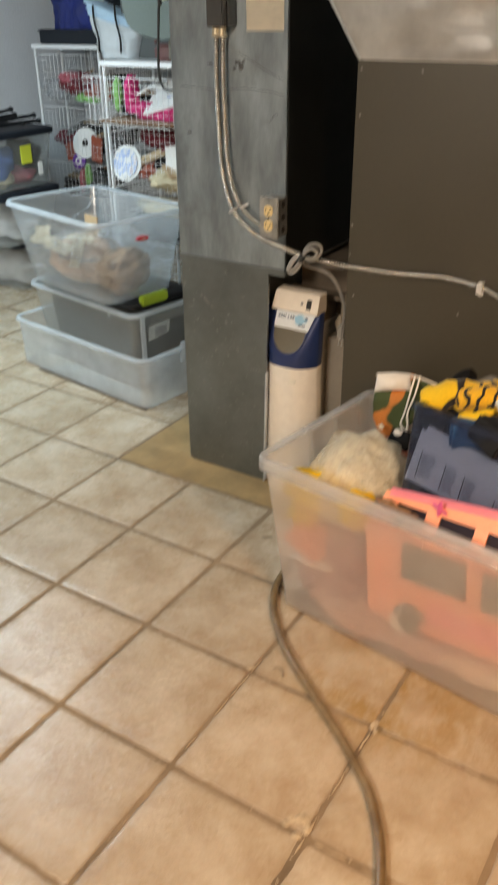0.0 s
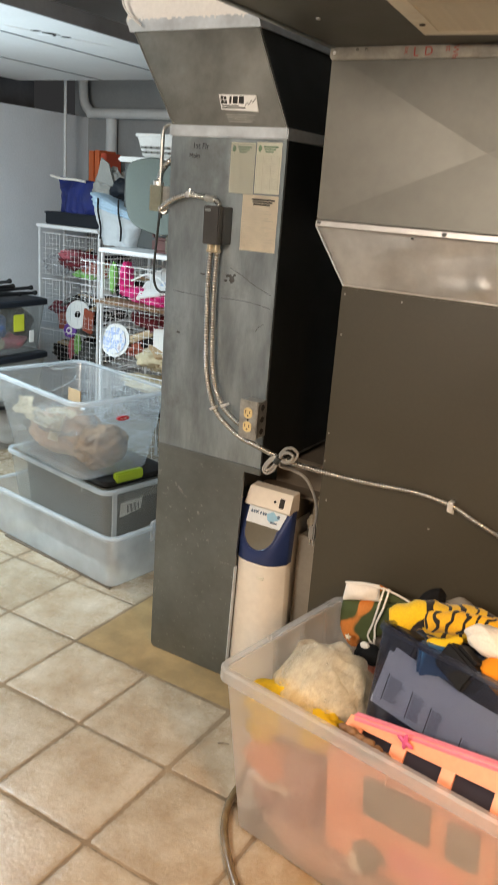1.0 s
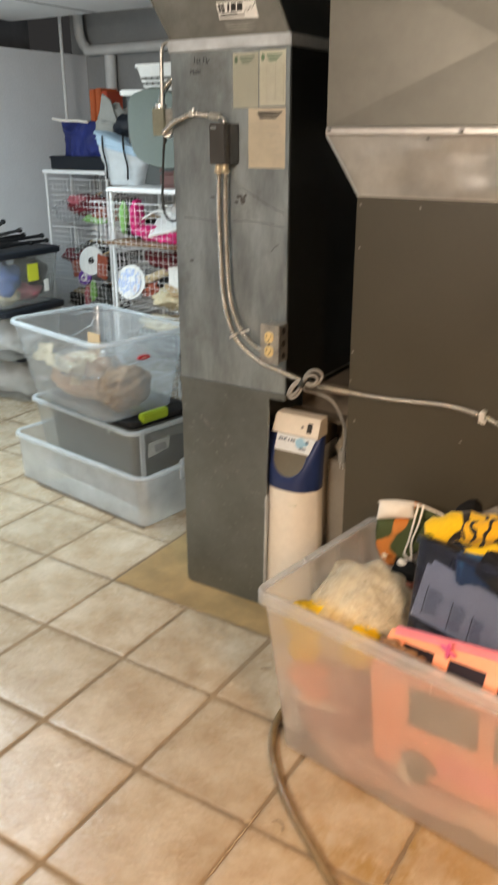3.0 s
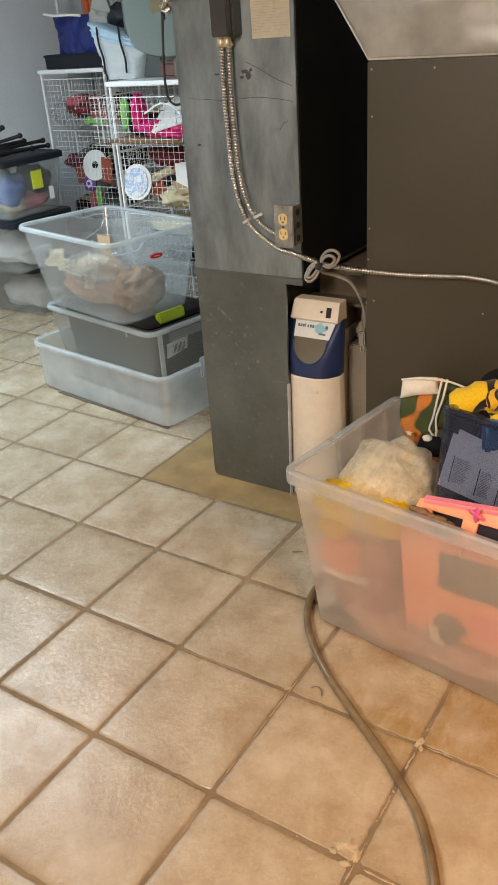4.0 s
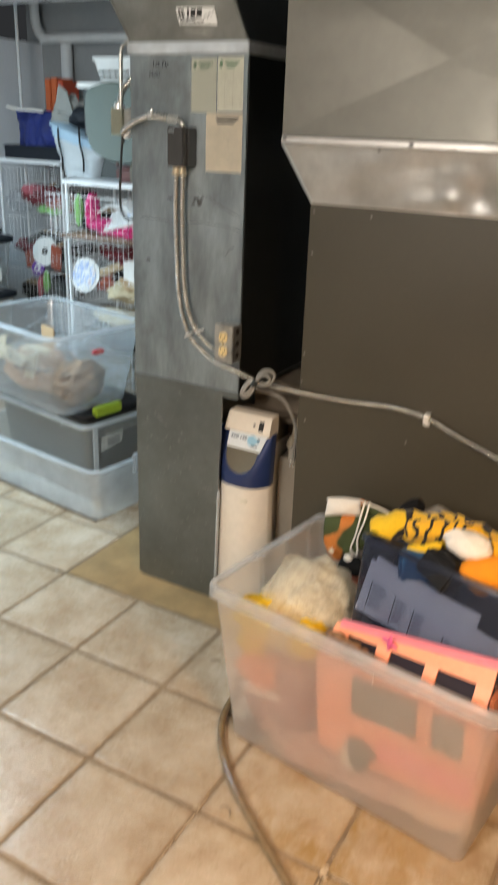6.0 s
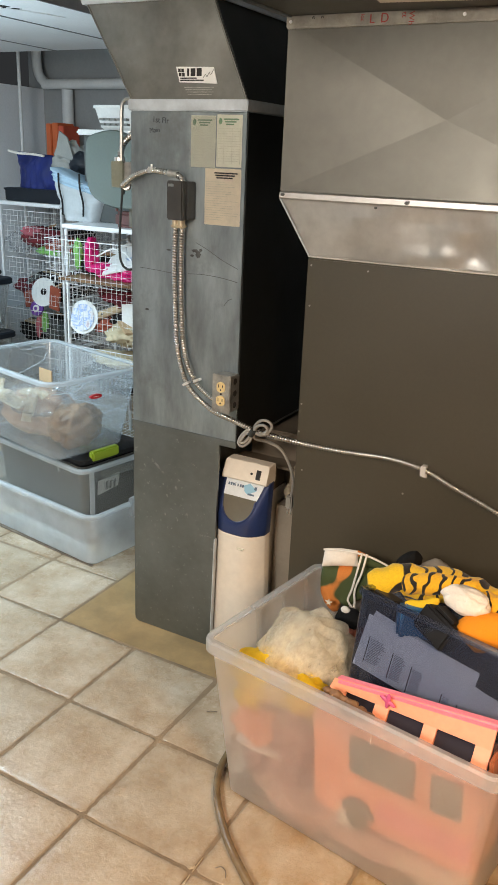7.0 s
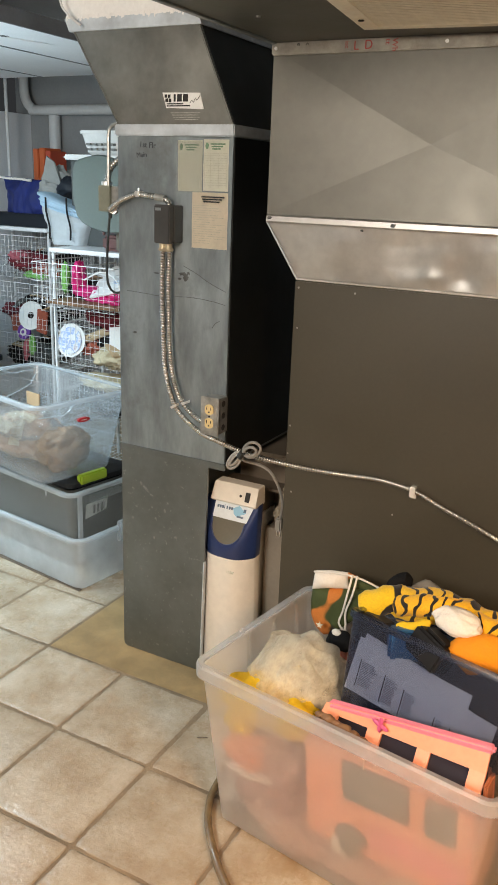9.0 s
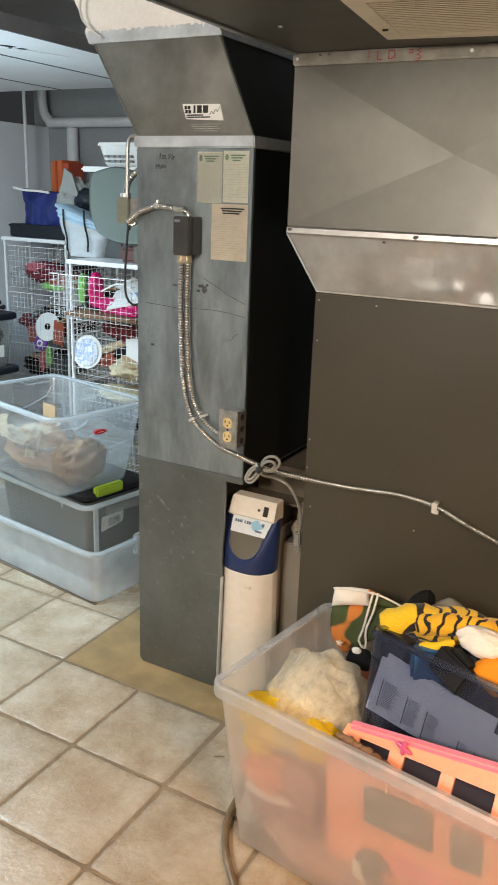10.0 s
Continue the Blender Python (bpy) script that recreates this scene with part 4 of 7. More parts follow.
part("moulding_tick", a_box(0.080, 0.085, -TD / 2 + 0.014, -TD / 2 + 0.018, TH - 0.070, TH - 0.03, bevel=0.002), M["frost"], tub)
for y in (-0.05, 0.06, 0.16):
    rib = bmesh.new()
    prism(rib, [(-TL / 2 + 0.046, y - 0.007, 0.06), (-TL / 2 + 0.054, y - 0.004, 0.06), (-TL / 2 + 0.054, y + 0.004, 0.06), (-TL / 2 + 0.046, y + 0.007, 0.06)],
          [(-TL / 2 + 0.018, y - 0.007, TH - 0.01), (-TL / 2 + 0.023, y - 0.004, TH - 0.01), (-TL / 2 + 0.023, y + 0.004, TH - 0.01), (-TL / 2 + 0.018, y + 0.007, TH - 0.01)])
    part("wall_rib", rib, M["inner"], tub)


# ---- toy camper van in the tub ----
M["rust_plastic"] = mat("rust_orange_plastic", (0.45, 0.15, 0.07), 0.45, var=0.1)
M["rose_plastic"] = mat("rose_pink_plastic", (0.86, 0.27, 0.37), 0.38, var=0.05, scale=8, bump=0.02)
M["peach"] = mat("peach_plastic", (0.92, 0.37, 0.22), 0.4, var=0.04, scale=6, bump=0.02)
M["pink"] = mat("pink_plastic", (0.88, 0.27, 0.27), 0.38, var=0.05, scale=8, bump=0.02)
M["hot_pink"] = mat("deep_pink_plastic", (0.72, 0.12, 0.30), 0.35, var=0.05)
M["pane"] = mat("dark_window", (0.012, 0.010, 0.025), 0.6, var=0.1)
M["tan_grey"] = mat("window_film", (0.17, 0.15, 0.13), 0.4, var=0.1)
van = thing("toy_camper_van", label="peach and pink toy camper van leaning against the tub wall", category="toy van")
van.matrix_basis = pose(0.818, 0.499, 0.014, 4.5, 0, -7.3) @ Matrix.Translation((0.08, 0, 0.30)) @ Matrix.Rotation(radians(-3.0), 4, "Y") @ Matrix.Translation((-0.08, 0, -0.30))
VL = 0.354
b = a_box(-0.026, VL - 0.006, 0.028, 0.17, 0.10, 0.352, bevel=0.012, seg=3)
part("body", b, M["peach"], van)


def framed(x0, x1, holes, f0, f1, y_thick):
    """A sloping panel with openings: f0 and f1 give the lower and upper edge as (y, z)."""
    b = bmesh.new()
    def at(x, s, d):
        lead = 0.022 * (1 - s) if x == x0 else 0.0
        rise = 0.028 * (x - x0) / (x1 - x0) if s == 1.0 else 0.0
        return (x - lead, rise * 0.5 + f0[0] + (f1[0] - f0[0]) * s + d * 0.8, f0[1] + (f1[1] - f0[1]) * s - d * 0.8 + rise)
    def bar(xa, xb, s0, s1):
        prism(b, [at(xa, s0, 0), at(xb, s0, 0), at(xb, s0, y_thick), at(xa, s0, y_thick)], [at(xa, s1, 0), at(xb, s1, 0), at(xb, s1, y_thick), at(xa, s1, y_thick)])
    bar(x0, x1, 0, 0.33)
    bar(x0, x1, 0.80, 1.0)
    edges = [x0] + [e for h in holes for e in h] + [x1]
    for a, c in zip(edges[::2], edges[1::2]):
        bar(a, c, 0.33, 0.80)
    return b


holes = ((0.034, 0.104), (0.136, 0.214), (0.242, 0.322))
part("roof_frame", framed(0.0, VL, holes, (0.029, 0.344), (0.090, 0.416), 0.006), M["peach"], van)
b = bmesh.new()
prism(b, [(0.006, 0.032, 0.345), (VL - 0.006, 0.032, 0.345), (VL - 0.006, 0.11, 0.345), (0.006, 0.11, 0.345)], [(0.006, 0.088, 0.398), (VL - 0.006, 0.088, 0.398), (VL - 0.006, 0.11, 0.402), (0.006, 0.11, 0.402)])
part("dark_interior", b, M["pane"], van, "dark roof windows")
ridge = a_box(0, VL + 0.004, -0.011, 0.011, -0.009, 0.009, bevel=0.006, seg=3)
ridge.transform(Matrix.Translation((0.004, 0.095, 0.411)) @ Matrix.Rotation(math.atan2(0.014, VL), 4, "Z") @ Matrix.Rotation(-math.atan2(0.028, VL), 4, "Y"))
part("roof_ridge", ridge, M["rose_plastic"], van, "pink roof ridge")
b = bmesh.new()
for turn in (0.45, 1.75):
    petal = bmesh.new()
    lump(petal, (0, 0, 0), (0.025, 0.005, 0.007), 0.12, 2, int(turn * 9), 3)
    petal.transform(Matrix.Translation((0.134, 0.076, 0.422)) @ Matrix.Rotation(turn, 4, "Y") @ Matrix.Scale(0.8, 4))
    me = bpy.data.meshes.new("petal")
    petal.to_mesh(me)
    b.from_mesh(me)
    bpy.data.meshes.remove(me)
    petal.free()
part("flower", b, M["hot_pink"], van, "deep pink flower ornament")
for x0, x1, z0, z1 in ((0.072, 0.222, 0.246, 0.344), (0.256, 0.322, 0.242, 0.338)):
    part("window", a_box(x0, x1, 0.024, 0.032, z0, z1, bevel=0.003), M["tan_grey"], van, "greyish side window")
b = bmesh.new()
loft(b, [[(0.092 + 0.040 * math.cos(a), y, 0.138 + 0.042 * math.sin(a)) for a in [math.pi * k / 14 for k in range(15)]] for y in (0.032, 0.0235)])
part("wheel_arch", b, M["tan_grey"], van, "grey wheel arch")
b = bmesh.new()
disc(b, (0.088, 0.046, 0.118), (0, -1, 0), 0.026, 0.020, 20)
wheel = part("wheel", b, M["gap_grey"], van, "dark grey wheel")
b = bmesh.new()
disc(b, (0.088, 0.0262, 0.118), (0, -1, 0), 0.011, 0.002, 16)
part("hub_cap", b, M["tan_grey"], wheel)
part("step", a_box(0.040, 0.078, 0.0262, 0.034, 0.080, 0.134, bevel=0.003), M["cleaner"], van, "cream plastic step")
part("side_stripe", a_box(0.135, VL - 0.012, 0.0258, 0.031, 0.145, 0.205, bevel=0.002), M["pink"], van, "pink side stripe")
part("end_bracket", a_box(VL + 0.005, VL + 0.014, 0.05, 0.085, 0.345, 0.40, bevel=0.003), M["rust_plastic"], van)

M["mud"] = mat("brown_plastic", (0.20, 0.105, 0.05), 0.5, var=0.2, scale=20)
clip = thing("hair_clip", (0.84, 0.50, 0.39), 0, "brown plastic clip lying on the van roof", "toy")
for k, (x, z, r) in enumerate(((0.829, 0.427, 0.010), (0.846, 0.426, 0.013), (0.864, 0.421, 0.012), (0.884, 0.419, 0.014), (0.905, 0.414, 0.012), (0.925, 0.411, 0.010))):
    b = bmesh.new()
    lump(b, (x, 0.500 - 0.127 * (x - 0.83), z + 0.010), (r * 1.25, r * 0.7, r * 0.85), 0.25, 2, 35 + k, 3)
    part("lobe", b, M["mud"], clip, inside=False)

# ---- navy tote with papers, tilted on the other toys ----
tote = thing("navy_tote", label="translucent navy plastic tote holding papers and gadgets", category="storage tub")
tote.matrix_basis = pose(0.792, 0.616, 0.387, -20, 0, -14)
NW, ND, NH = 0.40, 0.20, 0.215
c = Matrix.Translation((NW / 2, ND / 2, 0))
sh = tub_shell(NW / 2, ND / 2, NH, 0.018, 0.003, 0.025)
sh.transform(c)
part("shell", sh, [M["navy_clear"], M["navy_inner"]], tote)
rm = tub_rim(NW / 2, ND / 2, NH, 0.008, 0.014, 0.027, 0.003)
rm.transform(c)
part("rim", rm, M["navy_clear"], tote)
M["doc"] = mat("grey_white_paper", (0.88, 0.89, 0.92), 0.7, var=0.04)
docs = thing("paper_sheets", label="loose printed sheets inside the navy tote", category="paper")
docs.matrix_basis = tote.matrix_basis.copy()
for k, (x0, x1, z0, z1, tilt) in enumerate(((0.024, 0.30, 0.045, 0.165, -3), (0.05, 0.33, 0.085, 0.165, -9), (0.020, 0.27, 0.07, 0.178, -7), (0.15, 0.36, 0.055, 0.135, -4))):
    b = a_box(x0, x1, 0, 0.0008, z0, z1)
    b.transform(Matrix.Translation((0, 0.020 + 0.004 * k, 0)) @ Matrix.Rotation(radians(-tilt), 4, "Y"))
    part("sheet", b, M["doc"], docs)
M["pale_print"] = mat("grey_print", (0.38, 0.38, 0.42), 0.8, var=0.2)
for x0, w, z0, rows in ((0.05, 0.045, 0.062, 16), (0.115, 0.034, 0.052, 16), (0.165, 0.030, 0.045, 15), (0.245, 0.018, 0.046, 8), (0.282, 0.016, 0.040, 8)):
    b = a_box(x0, x0 + 0.0016, 0.0178, 0.0190, z0 - 0.004, z0 + 0.056 * rows / 16)
    part("margin_rule", b, M["ink"], docs, "black ruled line")
    b = bmesh.new()
    for k in range(rows):
        box(b, x0 + 0.005, x0 + 0.005 + w * (0.75 + 0.25 * noise.noise(Vector((k * 1.7, x0 * 90, 0)))), 0.0178, 0.0190, z0 + k * 0.0034, z0 + k * 0.0034 + 0.0013)
    part("text_block", b, M["pale_print"], docs, "block of small grey print")

# ---- soft toys and cloth ----
def striped(name, light, dark, scale, width, orient, warp=6.0):
    m, nt, p = nodes_of(name)
    v = coords(nt, False)
    w = nt.nodes.new("ShaderNodeTexWave")
    w.bands_direction = orient
    w.inputs["Scale"].default_value, w.inputs["Distortion"].default_value, w.inputs["Detail"].default_value, w.inputs["Detail Scale"].default_value = scale, warp, 2, 1.2
    nt.links.new(v, w.inputs[0])
    fz = noise_tex(nt, v, 220, 3)
    col = ramp(nt, w.outputs["Fac"], [(width, dark), (width + 0.04, light)])
    col = blend(nt, col, ramp(nt, fz, [(0.3, (0.82, 0.82, 0.82)), (0.7, (1.1, 1.1, 1.1))]), 0.7, "MULTIPLY")
    nt.links.new(col, p.inputs["Base Color"])
    p.inputs["Roughness"].default_value = 0.9
    p.inputs["Sheen Weight"].default_value = 0.2
    bp = nt.nodes.new("ShaderNodeBump")
    bp.inputs["Strength"].default_value, bp.inputs["Distance"].default_value = 0.3, 0.003
    nt.links.new(fz, bp.inputs["Height"])
    nt.links.new(bp.outputs[0], p.inputs["Normal"])
    return m


M["tiger"] = striped("yellow_black_plush", (0.85, 0.50, 0.02), (0.015, 0.012, 0.01), 8, 0.17, "X", 14)
M["tiger2"] = striped("amber_black_plush", (0.86, 0.46, 0.02), (0.015, 0.012, 0.01), 10, 0.20, "X", 13)
M["tiger3"] = striped("yellow_plush_few_stripes", (0.86, 0.55, 0.02), (0.015, 0.012, 0.01), 4, 0.10, "X", 8)
M["yellow_cloth"] = mat("yellow_plush", (0.85, 0.55, 0.02), 0.9, var=0.1, scale=20, fine=250, bump=0.3)
M["orange_cloth"] = mat("orange_plush", (0.86, 0.30, 0.01), 0.9, var=0.08, scale=16, fine=250, bump=0.3)
M["white_cloth"] = mat("white_plush", (0.88, 0.83, 0.76), 0.92, var=0.08, scale=16, fine=250, bump=0.4)
M["black_cloth"] = mat("black_plush", (0.008, 0.008, 0.009), 0.95, spec=0.2, var=0.3, scale=20, fine=250, bump=0.3)
M["grey_cloth"] = mat("grey_plush", (0.20, 0.19, 0.17), 0.92, var=0.15, scale=20, fine=250, bump=0.4)

plush = thing("tiger_costume", (0.95, 0.8, 0.5), 0, "yellow and orange plush costume with black stripes", "costume")


def limb(path, r, seed, sides=18, folds=0.25, flat=0.85):
    """A slack stuffed tube of cloth with soft cross folds."""
    pts = smooth_path(path, 0.006)
    b = sweep(bmesh.new(), pts, lambda i: r * min(1.0, 0.35 + 0.35 * min(i, len(pts) - 1 - i)), sides, flat)
    for v in b.verts:
        w = Vector((v.co.x * 26 + seed, v.co.y * 26, v.co.z * 34))
        v.co += Vector((0.3 * noise.noise(w), 0.6 * noise.noise(w + Vector((3, 1, 0))), 0.5 - 1.4 * abs(noise.noise(w * 0.8 + Vector((7, 2, 1)))))) * (r * folds)
    return b


part("hood", limb([(0.805, 0.775, 0.545), (0.835, 0.780, 0.565), (0.872, 0.790, 0.582), (0.905, 0.795, 0.585)], 0.034, 1), M["tiger3"], plush, "yellow plush hood with few stripes", inside=False)
part("striped_back", limb([(0.875, 0.800, 0.568), (0.930, 0.790, 0.585), (0.985, 0.785, 0.595), (1.050, 0.775, 0.592), (1.120, 0.755, 0.585), (1.20, 0.735, 0.580)], 0.042, 4), M["tiger"], plush, "yellow plush with black stripes", inside=False)
part("sleeve", limb([(0.885, 0.775, 0.575), (0.915, 0.765, 0.592), (0.960, 0.760, 0.607), (1.010, 0.765, 0.612), (1.06, 0.770, 0.608)], 0.025, 9), M["tiger2"], plush, "striped plush sleeve", inside=False)
part("sleeve", limb([(1.06, 0.745, 0.610), (1.12, 0.725, 0.604), (1.19, 0.705, 0.595)], 0.026, 14), M["tiger2"], plush, "striped plush sleeve", inside=False)
part("paw", limb([(0.985, 0.705, 0.602), (0.965, 0.697, 0.588), (0.940, 0.694, 0.579), (0.915, 0.697, 0.576)], 0.0125, 17, folds=0.12), M["yellow_cloth"], plush, "yellow plush paw", inside=False)
b = bmesh.new()
crumple(b, (1.040, 0.712, 0.617), (0.056, 0.038, 0.030), 0.15, 0.9, 21, 5, -20)
part("belly", b, M["white_cloth"], plush, "cream white plush belly", inside=False)
part("leg", limb([(1.062, 0.680, 0.545), (1.085, 0.680, 0.568), (1.12, 0.685, 0.578), (1.19, 0.690, 0.575)], 0.046, 4, 22, 0.16), M["orange_cloth"], plush, "orange plush leg", inside=False)
ear = thing("plush_ear", (0.88, 0.93, 0.58), 0, "black and grey plush ear behind the costume", "soft toy")
part("dark_side", limb([(0.836, 0.895, 0.525), (0.850, 0.895, 0.560), (0.870, 0.895, 0.582), (0.888, 0.897, 0.584)], 0.026, 5, folds=0.1), M["black_cloth"], ear, inside=False)
b = bmesh.new()
lump(b, (0.925, 0.905, 0.560), (0.042, 0.020, 0.034), 0.15, 2, 6, 3)
part("grey_side", b, M["grey_cloth"], ear, inside=False)
# gadgets in the tote
M["black_plastic"] = mat("black_plastic", (0.012, 0.012, 0.013), 0.5, var=0.2, scale=20, spec=0.25)
M["blue_pack"] = mat("blue_packaging", (0.03, 0.14, 0.30), 0.4, var=0.15, scale=20)
for nm, lab, q, turn, mt in (("gadget", "black plastic gadget with a raised lid", (1.004, 0.664, 0.562), (-25, 14, -30), "black_plastic"), ("small_pack", "small blue printed pack in the tote", (0.948, 0.690, 0.545), (-10, 0, 20), "blue_pack"), ("dark_case", "dark brown case in the tote", (0.855, 0.740, 0.520), (-15, 5, -20), "switch")):
    t = thing(nm, label=lab, category="gadget")
    t.matrix_basis = pose(*q, *turn)
    part("case", a_box(-0.045, 0.045, -0.03, 0.03, -0.03, 0.03, bevel=0.006), M[mt], t)
    part("lid", a_box(-0.03, 0.03, -0.02, 0.02, 0.0305, 0.037, bevel=0.003), M[mt], t)

# camouflage drawstring bag
m, nt, p = nodes_of("camouflage_cloth")
v = coords(nt, False)
c1, c2 = noise_tex(nt, v, 8, 1, 0.4), noise_tex(nt, v, 9, 1, 0.4, (1.3, 1, 1))
col = ramp(nt, c1, [(0.46, (0.055, 0.075, 0.022)), (0.48, (0.60, 0.20, 0.04))])
col = blend(nt, col, (0.02, 0.02, 0.012), ramp(nt, c2, [(0.58, (0, 0, 0)), (0.60, (1, 1, 1))]))
nt.links.new(blend(nt, col, ramp(nt, noise_tex(nt, v, 300, 2), [(0.3, (0.85,) * 3), (0.7, (1.1,) * 3)]), 0.6, "MULTIPLY"), p.inputs["Base Color"])
p.inputs["Roughness"].default_value = 0.85
M["camo"] = m
bag = thing("drawstring_bag", (0.68, 0.985, 0.36), 0, "camouflage drawstring bag with white top", "bag")


def pouch(x0, x1, z0, z1, y, thick, n=14, bulge=1.0):
    b = bmesh.new()
    L = []
    for k in range(9):
        f = k / 8
        w = (x1 - x0) / 2 * (0.93 + 0.07 * math.sin(math.pi * f))
        th = thick * (0.35 + 0.65 * math.sin(math.pi * min(1, 0.15 + 0.8 * f)) * bulge)
        cx = (x0 + x1) / 2
        L.append([(cx + w * math.cos(a) + 0.004 * noise.noise(Vector((a, f * 4, 1))), y + th * math.sin(a) + 0.006 * noise.noise(Vector((a * 2, f * 5, 3))), z0 + (z1 - z0) * f - 0.02 * ((cx + w * math.cos(a)) - x0) / (x1 - x0) * f) for a in [2 * math.pi * q / n for q in range(n)]])
    return loft(b, L)


def along(values, f):
    """A value read off evenly spaced ones."""
    q = f * (len(values) - 1)
    k = min(int(q), len(values) - 2)
    return values[k] + (values[k + 1] - values[k]) * (q - k)


def pillow(left, right, bottom, top, y, depth, seed, n=22):
    """A slack bag: side edges by height, lower and upper edge by width, swelling towards -y."""
    b = bmesh.new()
    sides = []
    for sign, share in ((-1, 1.0), (1, 0.5)):
        g = []
        for k in range(n + 1):
            v = k / n
            row = []
            for i in range(n + 1):
                u = i / n
                x = along(left, v) + (along(right, v) - along(left, v)) * u
                z = along(bottom, u) + (along(top, u) - along(bottom, u)) * v
                puff = (max(0.0, math.sin(math.pi * u)) * max(0.0, math.sin(math.pi * v))) ** 0.5
                fold = 0.35 * noise.noise(Vector((x * 22, z * 13, seed))) + 0.2 * noise.noise(Vector((x * 50, z * 30, seed + 3)))
                row.append(b.verts.new((x, y + sign * depth * share * puff * (1 + fold) + 0.002 * sign, z)))
            g.append(row)
        for k in range(n):
            for i in range(n):
                b.faces.new((g[k][i], g[k][i + 1], g[k + 1][i + 1], g[k + 1][i]))
        sides.append(g)
    f, r = sides
    ring = lambda g: g[0][:-1] + [row[-1] for row in g[:-1]] + g[-1][:0:-1] + [row[0] for row in g[:0:-1]]
    a, c = ring(f), ring(r)
    for k in range(len(a)):
        b.faces.new((a[k], a[(k + 1) % len(a)], c[(k + 1) % len(a)], c[k]))
    return b


part("cloth_body", pillow((0.624, 0.604, 0.602, 0.605), (0.700, 0.765, 0.797, 0.796), (0.345, 0.330, 0.345, 0.40), (0.460, 0.478, 0.492, 0.500), 0.965, 0.034, 1), M["camo"], bag, inside=False)
part("top_band", pillow((0.604, 0.610), (0.706, 0.700), (0.456, 0.474, 0.486), (0.512, 0.524, 0.530), 0.962, 0.016, 2), M["white_cloth"], bag, "white cloth top band", inside=False)
part("top_band", pillow((0.703, 0.700), (0.797, 0.792), (0.487, 0.497), (0.529, 0.510), 0.966, 0.014, 3), M["camo"], bag, inside=False)
for dx in (0.0, 0.013):
    part("drawstring", tube([(0.722 + dx, 0.938, 0.540), (0.716 + dx, 0.928, 0.490), (0.708 + dx * 0.6, 0.924, 0.437), (0.700 + dx * 1.5, 0.922, 0.402), (0.716, 0.922, 0.384 - dx)], 0.0030, 6), M["white_cloth"], bag, "white drawstring", inside=False)
part("drawstring", tube([(0.610, 0.952, 0.513), (0.66, 0.944, 0.527), (0.722, 0.940, 0.535), (0.765, 0.944, 0.527), (0.805, 0.950, 0.512)], 0.0028, 6), M["white_cloth"], bag, "white drawstring", inside=False)

# gauzy cloth, yellow cloth and mixed toys below
m, nt, p = nodes_of("cream_gauze")
nt.nodes.remove(p)
v = coords(nt, False)
o = nt.nodes["Material Output"]
tr, tl, df = nt.nodes.new("ShaderNodeBsdfTransparent"), nt.nodes.new("ShaderNodeBsdfTranslucent"), nt.nodes.new("ShaderNodeBsdfDiffuse")
df.inputs[0].default_value, tl.inputs[0].default_value = (0.99, 0.94, 0.80, 1), (0.99, 0.94, 0.80, 1)
mx, mx2 = nt.nodes.new("ShaderNodeMixShader"), nt.nodes.new("ShaderNodeMixShader")
mx.inputs[0].default_value = 0.35
nt.links.new(df.outputs[0], mx.inputs[1])
nt.links.new(tl.outputs[0], mx.inputs[2])
nt.links.new(ramp(nt, noise_tex(nt, v, 22, 7, 0.75, (1, 0.4, 1)), [(0.32, (0.20,) * 3), (0.70, (0.52,) * 3)]), mx2.inputs[0])
nt.links.new(tr.outputs[0], mx2.inputs[1])
nt.links.new(mx.outputs[0], mx2.inputs[2])
nt.links.new(mx2.outputs[0], o.inputs[0])
M["gauze"] = m
gz = thing("gauze_cloth", (0.67, 0.74, 0.3), 0, "crumpled cream gauze bag in the tub", "cloth")
for k, (q, rr, amp, fq) in enumerate((((0.684, 0.705, 0.342), (0.112, 0.160, 0.092), 0.40, 1.3), ((0.705, 0.700, 0.350), (0.088, 0.115, 0.088), 0.38, 1.3), ((0.662, 0.765, 0.343), (0.088, 0.100, 0.088), 0.42, 1.4), ((0.690, 0.650, 0.335), (0.090, 0.095, 0.080), 0.36, 1.3), ((0.690, 0.730, 0.336), (0.095, 0.130, 0.075), 0.26, 1.6))):
    b = bmesh.new()
    crumple(b, q, rr, amp, fq, 7 + k, 5, 10 + 25 * k)
    for _ in range(5):
        bmesh.ops.smooth_vert(b, verts=b.verts[:], factor=0.5, use_axis_x=True, use_axis_y=True, use_axis_z=True)
    part("fold", b, M["gauze"], gz, inside=False)
yc = thing("yellow_cloth", (0.66, 0.66, 0.25), 0, "bright yellow cloth under the gauze", "cloth")
b = bmesh.new()
crumple(b, (0.640, 0.610, 0.342), (0.090, 0.070, 0.046), 0.3, 1.8, 9, 4)
part("fold", b, M["yellow_cloth"], yc, inside=False)
b = bmesh.new()
crumple(b, (0.735, 0.582, 0.340), (0.065, 0.042, 0.042), 0.3, 1.8, 19, 4)
part("fold", b, M["yellow_cloth"], yc, inside=False)
M["cream_toy"] = mat("cream_peach_plastic", (0.86, 0.66, 0.50), 0.5, var=0.1, scale=12)
M["dusty_pink"] = mat("dusty_pink_cloth", (0.66, 0.40, 0.31), 0.85, var=0.15, scale=9)
M["red_toy"] = mat("dull_red_plastic", (0.50, 0.16, 0.11), 0.5, var=0.2, scale=12)
M["coral"] = mat("coral_plastic", (0.92, 0.36, 0.22), 0.5, var=0.12, scale=12)
M["dusky"] = mat("dusky_mauve_cloth", (0.42, 0.19, 0.16), 0.8, var=0.2, scale=12)
